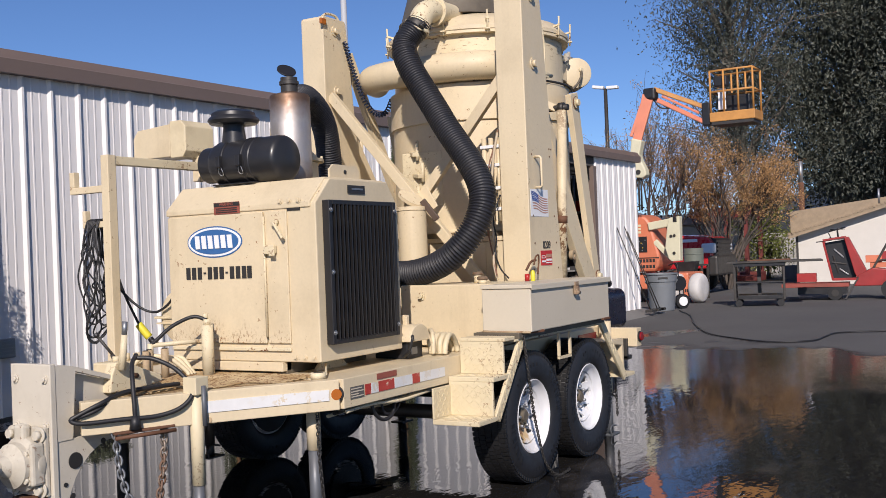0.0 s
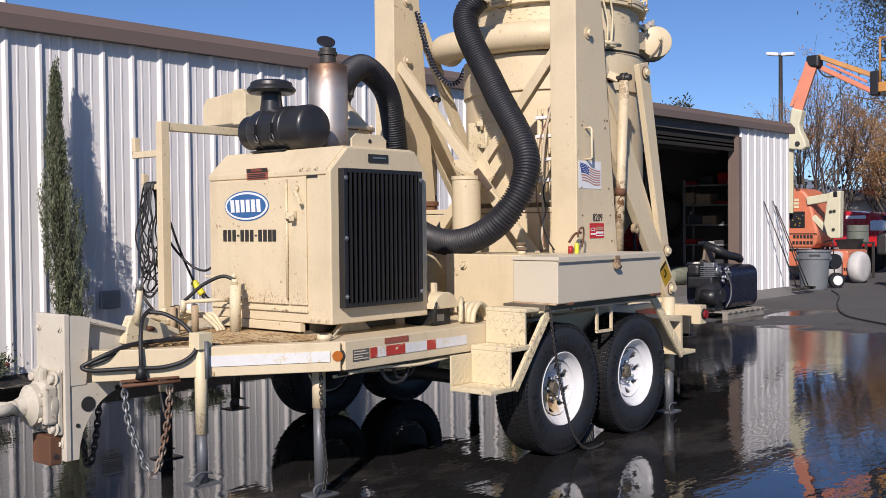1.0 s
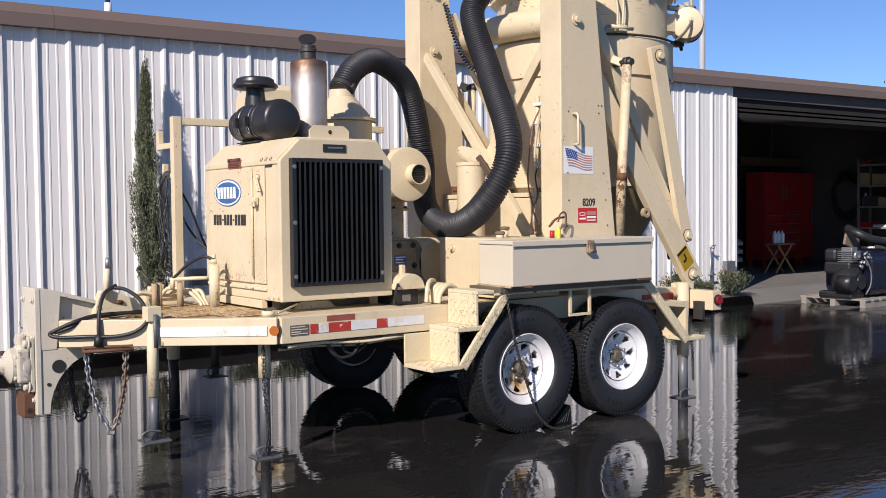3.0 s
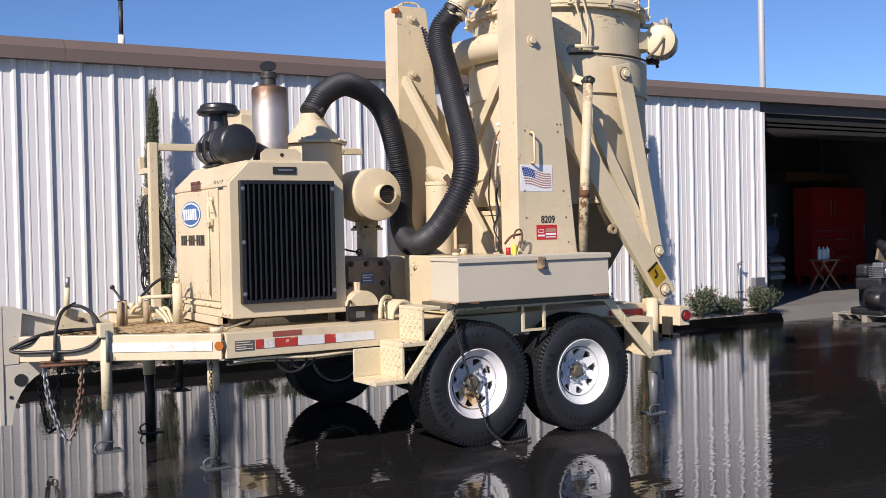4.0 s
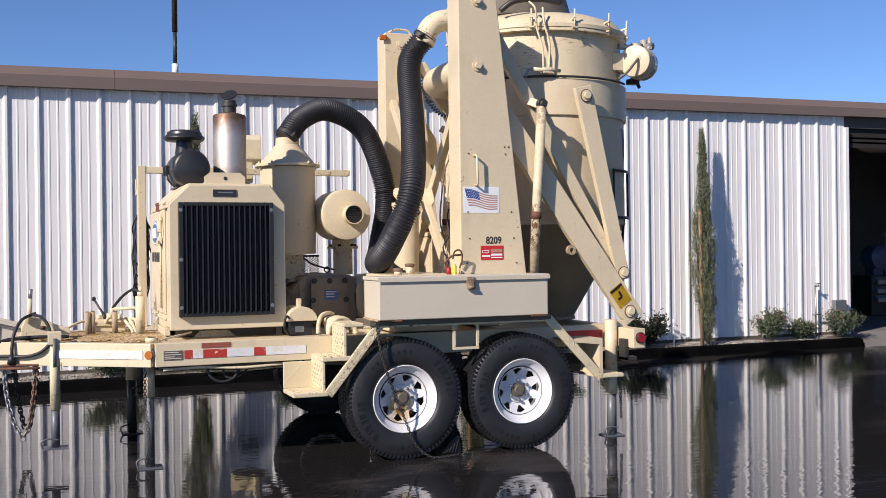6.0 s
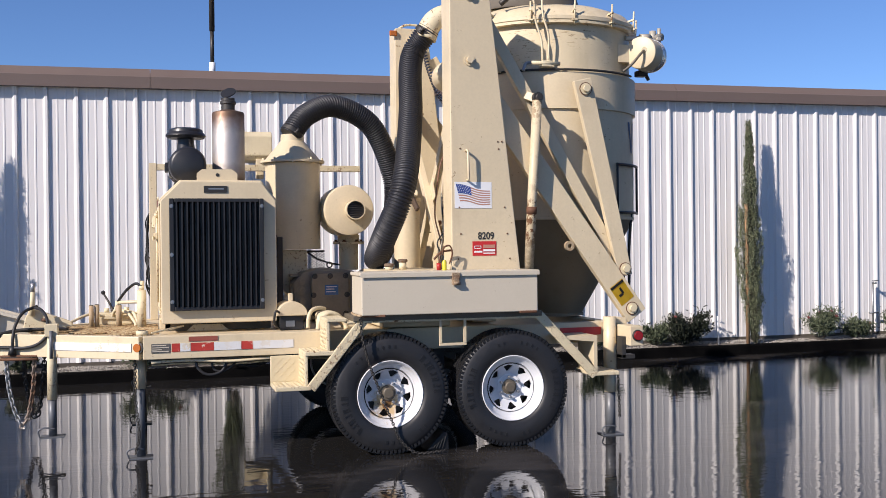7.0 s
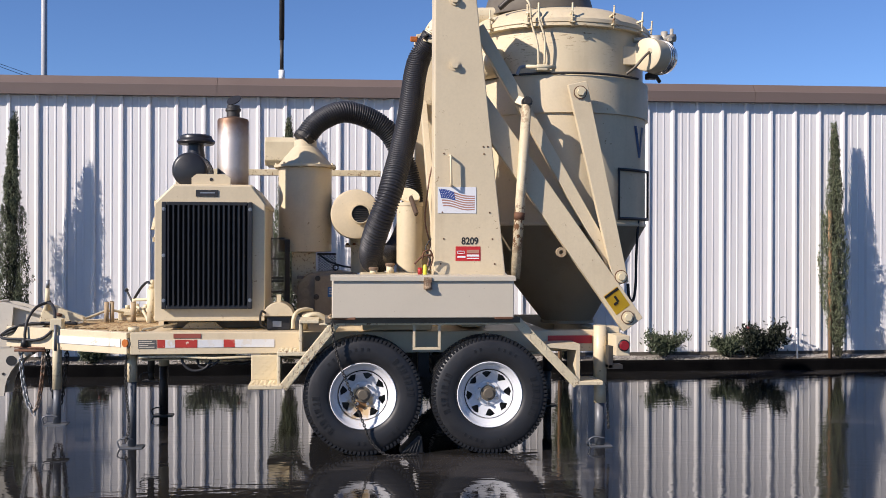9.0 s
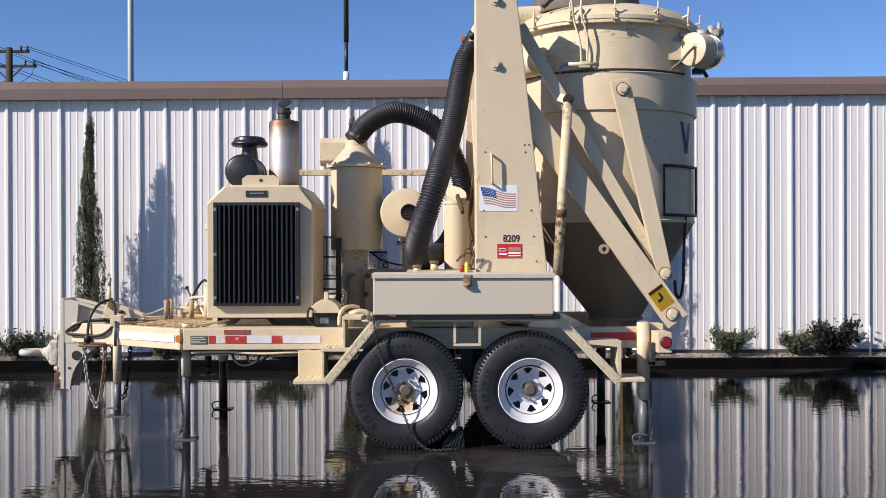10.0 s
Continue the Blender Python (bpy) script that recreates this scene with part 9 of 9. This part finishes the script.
for k in range(14):
    bm = B()
    y_, z_ = rng.uniform(5.82, 6.10), rng.uniform(1.28, 1.58)
    quad_box(bm, 17.878, 17.887, y_ - 0.012, y_ + 0.012, z_ - 0.012, z_ + 0.012, bev=0.003)
    part("control_knob", bm, (GALV, DECAL_YELLOW, DARK_STEEL)[k % 3], panel)
for z_ in (1.70, 1.78, 1.86):
    bm = B()
    quad_box(bm, 17.890, 17.897, 5.92, 6.12, z_, z_ + 0.055, bev=0.002)
    part("cover_label", bm, LIFT_CREAM, tt, "cream warning label")
bm = B()
quad_box(bm, 17.888, 17.897, 5.50, 6.30, 1.095, 1.115)
part("cover_seam", bm, DARK_STEEL, tt)
for z_, w_ in ((1.00, 0.48), (0.86, 0.50)):
    for k in range(6):
        bm = B()
        quad_box(bm, 17.890, 17.897, 5.60 + w_ * k / 6, 5.60 + w_ * (k + 0.7) / 6, z_, z_ + 0.075)
        part("text_bar", bm, DECAL_BLACK, tt)
bm = B()
beam(bm, (17.92, 5.72, 1.855), (17.90, 4.93, 1.965), 0.19, 0.16, up=(1, 0, 0), bev=0.02)
rest = part("boom_rest", bm, LIFT_CREAM, lift, "cream boom rest")
bm = B()
prism(bm, ((5.16, 2.035), (4.90, 2.065), (4.92, 1.01), (5.12, 1.0), (5.20, 1.06), (5.28, 1.32), (5.22, 1.78)), "x", 17.72, 17.94, bev=0.02)
col = part("rest_column", bm, LIFT_CREAM, rest)
for y_, z_ in ((5.12, 1.60), (5.04, 1.61), (5.06, 1.20)):
    bm = B()
    cyl(bm, (17.70, y_, z_), (17.725, y_, z_), 0.035, seg=12)
    part("pin", bm, DARK_STEEL, col)
bm = B()
beam(bm, (17.95, 5.60, 1.50), (17.95, 5.22, 1.10), 0.13, 0.10, up=(1, 0, 0), bev=0.015)
part("rest_link", bm, LIFT_CREAM, rest)
bm = B()
quad_box(bm, 17.70, 17.76, 4.97, 5.06, 1.93, 2.05, bev=0.01)
part("rest_lamp", bm, BLACK, rest)
bm = B()
quad_box(bm, 18.05, 19.3, 4.85, 6.7, 0.34, 0.72, bev=0.04)
part("chassis", bm, ORANGE, lift)
bm = B()
quad_box(bm, 17.82, 17.90, 4.65, 4.90, 0.17, 0.57, bev=0.02)
ax = part("axle_cover", bm, ORANGE, lift, "orange axle cover")
for k in range(5):
    bm = B()
    quad_box(bm, 17.812, 17.818, 4.67 + 0.042 * k, 4.70 + 0.042 * k, 0.27, 0.34)
    part("text_bar", bm, DECAL_BLACK, ax)
for xx, yy in ((18.02, 4.60), (18.02, 5.10), (19.2, 5.75), (19.2, 6.45)):
    c_ = Vector((xx, yy, 0.355))
    way = Vector((0.12, 1.0, 0.0)).normalized()
    bm = B()
    lathe(bm, [(0.17, 0.0)] + [(0.235 + 0.12 * math.sin(a) ** 0.6, 0.14 - 0.14 * math.cos(a)) for a in [math.pi * i / 10 for i in range(1, 10)]] + [(0.17, 0.28)], c_ - way * 0.14, c_ + way, 36)
    wl = part("wheel", bm, DUSTY, lift, "smooth pale foam-filled tyre")
    bm = B()
    lathe(bm, ((0.0, 0), (0.05, 0.0), (0.07, 0.03), (0.14, 0.04), (0.165, 0.02), (0.168, 0.05), (0.168, 0.22), (0, 0.23)), c_ - way * 0.115, c_ + way, 24)
    part("rim", bm, ORANGE, wl)

# red pick-up behind the lift
truck = thing("red_pickup", "bright red pick-up with a black grille", "pick-up", (23.2, 7.2, 0))
REDT = surface("bright_red_car_paint", (0.52, 0.018, 0.022), 0.28, vary=0.05, bump=0, coat=0.6)
bm = B()
prism(bm, ((5.50, 0.95), (5.50, 1.44), (5.62, 1.58), (6.2, 1.64), (7.2, 1.70), (7.6, 2.18), (8.8, 2.22), (9.0, 1.6), (10.4, 1.6), (10.4, 0.7), (5.50, 0.7)), "x", 22.3, 24.1, bev=0.06)
part("body", bm, REDT, truck)
bm = B()
prism(bm, ((5.44, 0.75), (5.43, 1.50), (5.60, 1.56), (5.60, 0.75)), "x", 22.50, 24.0, bev=0.03)
gr = part("grille", bm, BLACK, truck, "black grille")
for k in range(4):
    bm = B()
    quad_box(bm, 22.56, 23.94, 5.40, 5.435, 1.05 + 0.11 * k, 1.10 + 0.11 * k, bev=0.005)
    part("grille_bar", bm, DARK_STEEL, gr)
GLASSY = surface("headlight_lens", (0.72, 0.75, 0.78), 0.12, vary=0.05, bump=0)
for xx in (22.27, 23.86):
    bm = B()
    quad_box(bm, xx, xx + 0.24, 5.43, 5.80, 1.12, 1.41, bev=0.05)
    part("headlight", bm, GLASSY, truck, "clear headlight")
bm = B()
quad_box(bm, 22.25, 24.15, 5.34, 5.62, 0.50, 1.06, bev=0.06)
part("bumper", bm, DARK_STEEL, truck)
bm = B()
quad_box(bm, 22.288, 22.298, 5.90, 6.42, 1.45, 1.535)
part("text_bar", bm, DECAL_WHITE, truck, "plain white bar of figures")
for yy in (6.25, 9.4):
    for xx in (22.25, 23.9):
        bm = B()
        lathe(bm, ((0.2, 0), (0.36, 0), (0.39, 0.04), (0.39, 0.2), (0.36, 0.24), (0.2, 0.24)), (xx, yy, 0.39), (xx + 1, yy, 0.39), 28)
        wl = part("wheel", bm, RUBBER, truck)
        bm = B()
        cyl(bm, (xx + 0.03, yy, 0.39), (xx + 0.2, yy, 0.39), 0.21, seg=18)
        part("rim", bm, GALV, wl)
bm = B()
lathe(bm, ((0.24, 0), (0.25, 0.01), (0.25, 0.25), (0.26, 0.26), (0.25, 0.27), (0.25, 0.41), (0, 0.41)), (19.9, 5.28, 0.88), (19.9, 5.28, 3), 24)
solo("steel_drum", bm, surface("grey_green_drum", (0.16, 0.18, 0.15), 0.5, vary=0.2), "grey-green steel drum on a stand", "drum")
st = thing("drum_stand", "dark steel stand with a hopper", "stand", (19.9, 5.28, 0))
for sx in (19.65, 20.15):
    for sy in (5.0, 5.56):
        bm = B()
        quad_box(bm, sx - 0.025, sx + 0.025, sy - 0.025, sy + 0.025, 0, 0.86)
        part("leg", bm, DARK_STEEL, st)
bm = B()
quad_box(bm, 19.6, 20.2, 4.98, 5.58, 0.84, 0.878)
part("top", bm, DARK_STEEL, st)
bm = B()
prism(bm, ((5.12, 0.62), (5.44, 0.59), (5.62, 0.95), (5.03, 0.97)), "x", 19.3, 19.6, bev=0.01)
part("hopper", bm, BLACK, st)

# white outbuilding with a brown roof
house = thing("outbuilding", "low cream-white outbuilding with a brown shingled roof", "building", (30, 1.0, 0))
STUCCO = surface("cream_stucco", (0.62, 0.585, 0.53), 0.85, vary=0.06, grain=0.1, bump=0.3)
SHINGLE = surface("brown_shingle", (0.36, 0.275, 0.185), 0.85, vary=0.25, scale=6, grain=0.4, bump=0.4)
bm = B()
HM = Matrix.Translation((27.3, 4.3, 0)) @ Matrix.Rotation(radians(-80), 4, "Z")
prism(bm, ((0, 0), (6.0, 0), (6.0, 2.9), (3.4, 2.62), (0, 1.62)), "y", 0.0, 4.0)
bmesh.ops.transform(bm, matrix=HM, verts=bm.verts[:])
part("wall", bm, STUCCO, house)
bm = B()
prism(bm, ((-0.15, 1.57), (3.5, 2.66), (6.2, 2.98), (6.2, 3.02), (3.5, 2.70), (-0.15, 2.28)), "y", -0.32, 4.2)
bmesh.ops.transform(bm, matrix=HM, verts=bm.verts[:])
roof = part("roof", bm, SHINGLE, house, "tan-brown shingled roof edge")
bm = B()
prism(bm, ((-0.22, 1.44), (3.55, 2.565), (6.2, 2.90), (6.2, 3.05), (3.55, 2.71), (-0.22, 1.585)), "y", -0.36, -0.325)
bmesh.ops.transform(bm, matrix=HM, verts=bm.verts[:])
part("rake_board", bm, SHINGLE, roof)
for k in range(34):
    bm = B()
    x_ = -0.20 + 0.112 * k
    z_ = 1.590 + 0.2985 * (x_ + 0.22)
    cyl(bm, HM @ Vector((x_, -0.385, z_)), HM @ Vector((x_ + 0.02, 0.25, z_ + 0.006)), 0.042, seg=10)
    part("roof_tile", bm, SHINGLE, roof)
bm = B()
quad_box(bm, -0.02, 0.05, -0.03, 0.04, 0, 1.55)
bmesh.ops.transform(bm, matrix=HM, verts=bm.verts[:])
part("corner_post", bm, DARK_STEEL, house)
pp = HM @ Vector((2.4, -0.30, 0))
rod_b = B()
cyl(rod_b, (pp.x, pp.y, 2.4), (pp.x, pp.y, 2.85), 0.035, seg=10)
part("vent_pipe", rod_b, GALV, house)
bm = B()
cyl(bm, (29.5, 4.55, 0), (29.5, 4.55, 3.3), 0.09, seg=14)
stack = thing("flue_pole", "rusty flue pole with a pale top", "flue", (29.5, 4.55, 0))
part("lower_pipe", bm, RUST, stack)
bm = B()
cyl(bm, (29.5, 4.55, 3.3), (29.5, 4.55, 4.0), 0.075, seg=14)
part("upper_pipe", bm, GALV, stack)

# red steel frame, fence and distance
RUSTRED = surface("oxide_red_steel", (0.17, 0.035, 0.028), 0.6, vary=0.3)
fr = thing("steel_gantry", "oxide-red steel gantry frame", "gantry", (31, 7.2, 0))
for x_, y_ in ((30.8, 6.75), (31.2, 8.0), (33.0, 6.8), (33.2, 8.1)):
    bm = B()
    quad_box(bm, x_ - 0.07, x_ + 0.07, y_ - 0.07, y_ + 0.07, 0, 2.35)
    part("post", bm, RUSTRED, fr)
for p0, p1 in (((30.8, 6.6, 2.43), (31.25, 8.3, 2.43)), ((33.0, 6.6, 2.43), (33.2, 8.3, 2.43)), ((30.8, 6.75, 2.62), (33.1, 6.8, 2.62)), ((31.2, 8.0, 2.62), (33.2, 8.1, 2.62))):
    bm = B()
    beam(bm, p0, p1, 0.16, 0.16, up=(0, 0, 1))
    part("beam", bm, RUSTRED, fr)
CHAIN_GREY = GALV
fence = thing("wire_fence", "grey chain-link fence with pipe posts", "fence", (36, 5, 0))
for k in range(10):
    y_ = 4.6 + 0.9 * k
    bm = B()
    cyl(bm, (34.5, y_, 0), (34.5, y_, 1.35), 0.03, seg=8)
    part("post", bm, CHAIN_GREY, fence)
bm = B()
cyl(bm, (34.5, 4.6, 1.32), (34.5, 12.7, 1.32), 0.022, seg=8)
cyl(bm, (34.5, 4.6, 0.7), (34.5, 12.7, 0.7), 0.015, seg=8)
part("rail", bm, CHAIN_GREY, fence)
bm = B()
lattice(bm, 4.6, 12.7, 0.05, 1.32, 34.5, 0.16, 0.16, 0.006, "x")
part("mesh", bm, CHAIN_GREY, fence)
pf = thing("board_fence", "pale grey upright board fence", "fence", (38.5, 7, 0))
PFM = surface("pale_board", (0.42, 0.40, 0.36), 0.8, vary=0.2, bump=0.1)
board = B()
quad_box(board, -0.015, 0.015, -0.085, 0.085, 0, 1.75)
bmesh_board = mesh_of("board", board, PFM)
for k in range(16):
    part("board", bmesh_board, None, pf, at=Matrix.Translation((38.4, 5.3 + 0.2 * k, 0)))
dm = thing("dark_shed", "dark shed half hidden under the trees", "shed", (37, 5, 0))
bm = B()
quad_box(bm, 38.8, 41, 4.2, 8.2, 0, 2.6, bev=0.02)
part("wall", bm, surface("dark_shed_paint", (0.035, 0.04, 0.05), 0.7, vary=0.2), dm)
far = thing("far_building", "long low brown building in the distance", "building", (45, 20, 0))
bm = B()
quad_box(bm, 46, 52, 10, 34, 0, 2.4, bev=0.02)
part("wall", bm, surface("far_tan_wall", (0.36, 0.31, 0.26), 0.8, vary=0.1), far)
bm = B()
quad_box(bm, 45.6, 52.4, 9.6, 34.4, 2.4, 2.75, bev=0.02)
part("roof", bm, FASCIA, far)
# pale timber, bricks and clutter by the fence
rng = random.Random(15)
for k in range(7):
    bm = B()
    x_, y_ = 29.5 + rng.uniform(0, 3), 5.3 + rng.uniform(0, 3)
    quad_box(bm, x_, x_ + rng.uniform(0.4, 1.1), y_, y_ + rng.uniform(0.4, 1.4), 0, rng.uniform(0.15, 0.5), bev=0.02)
    solo("timber_stack", bm, (PALLET, STAKE, RUSTRED, CONCRETE)[k % 4], ("grey weathered timber stack by the fence", "brown timber stack by the fence", "oxide-red steel stack by the fence", "pale concrete block stack by the fence")[k % 4], "stack", group="stacks by the fence")
bm = B()
rng = random.Random(3)
pts = [(150 + 60 * rng.random(), -160 + 12 * k, 0) for k in range(36)]
top = [(p[0], p[1], 5 + 6 * abs(math.sin(k * 0.35)) + 3 * rng.random()) for k, p in enumerate(pts)]
a_ = [bm.verts.new(p) for p in pts]
b__ = [bm.verts.new(p) for p in top]
for k in range(35):
    bm.faces.new((a_[k], a_[k + 1], b__[k + 1], b__[k]))
solo("backdrop", bm, surface("hazy_hill", (0.13, 0.16, 0.20), 1.0, vary=0.1), "hazy blue distant hills", "hills", kind="structure")
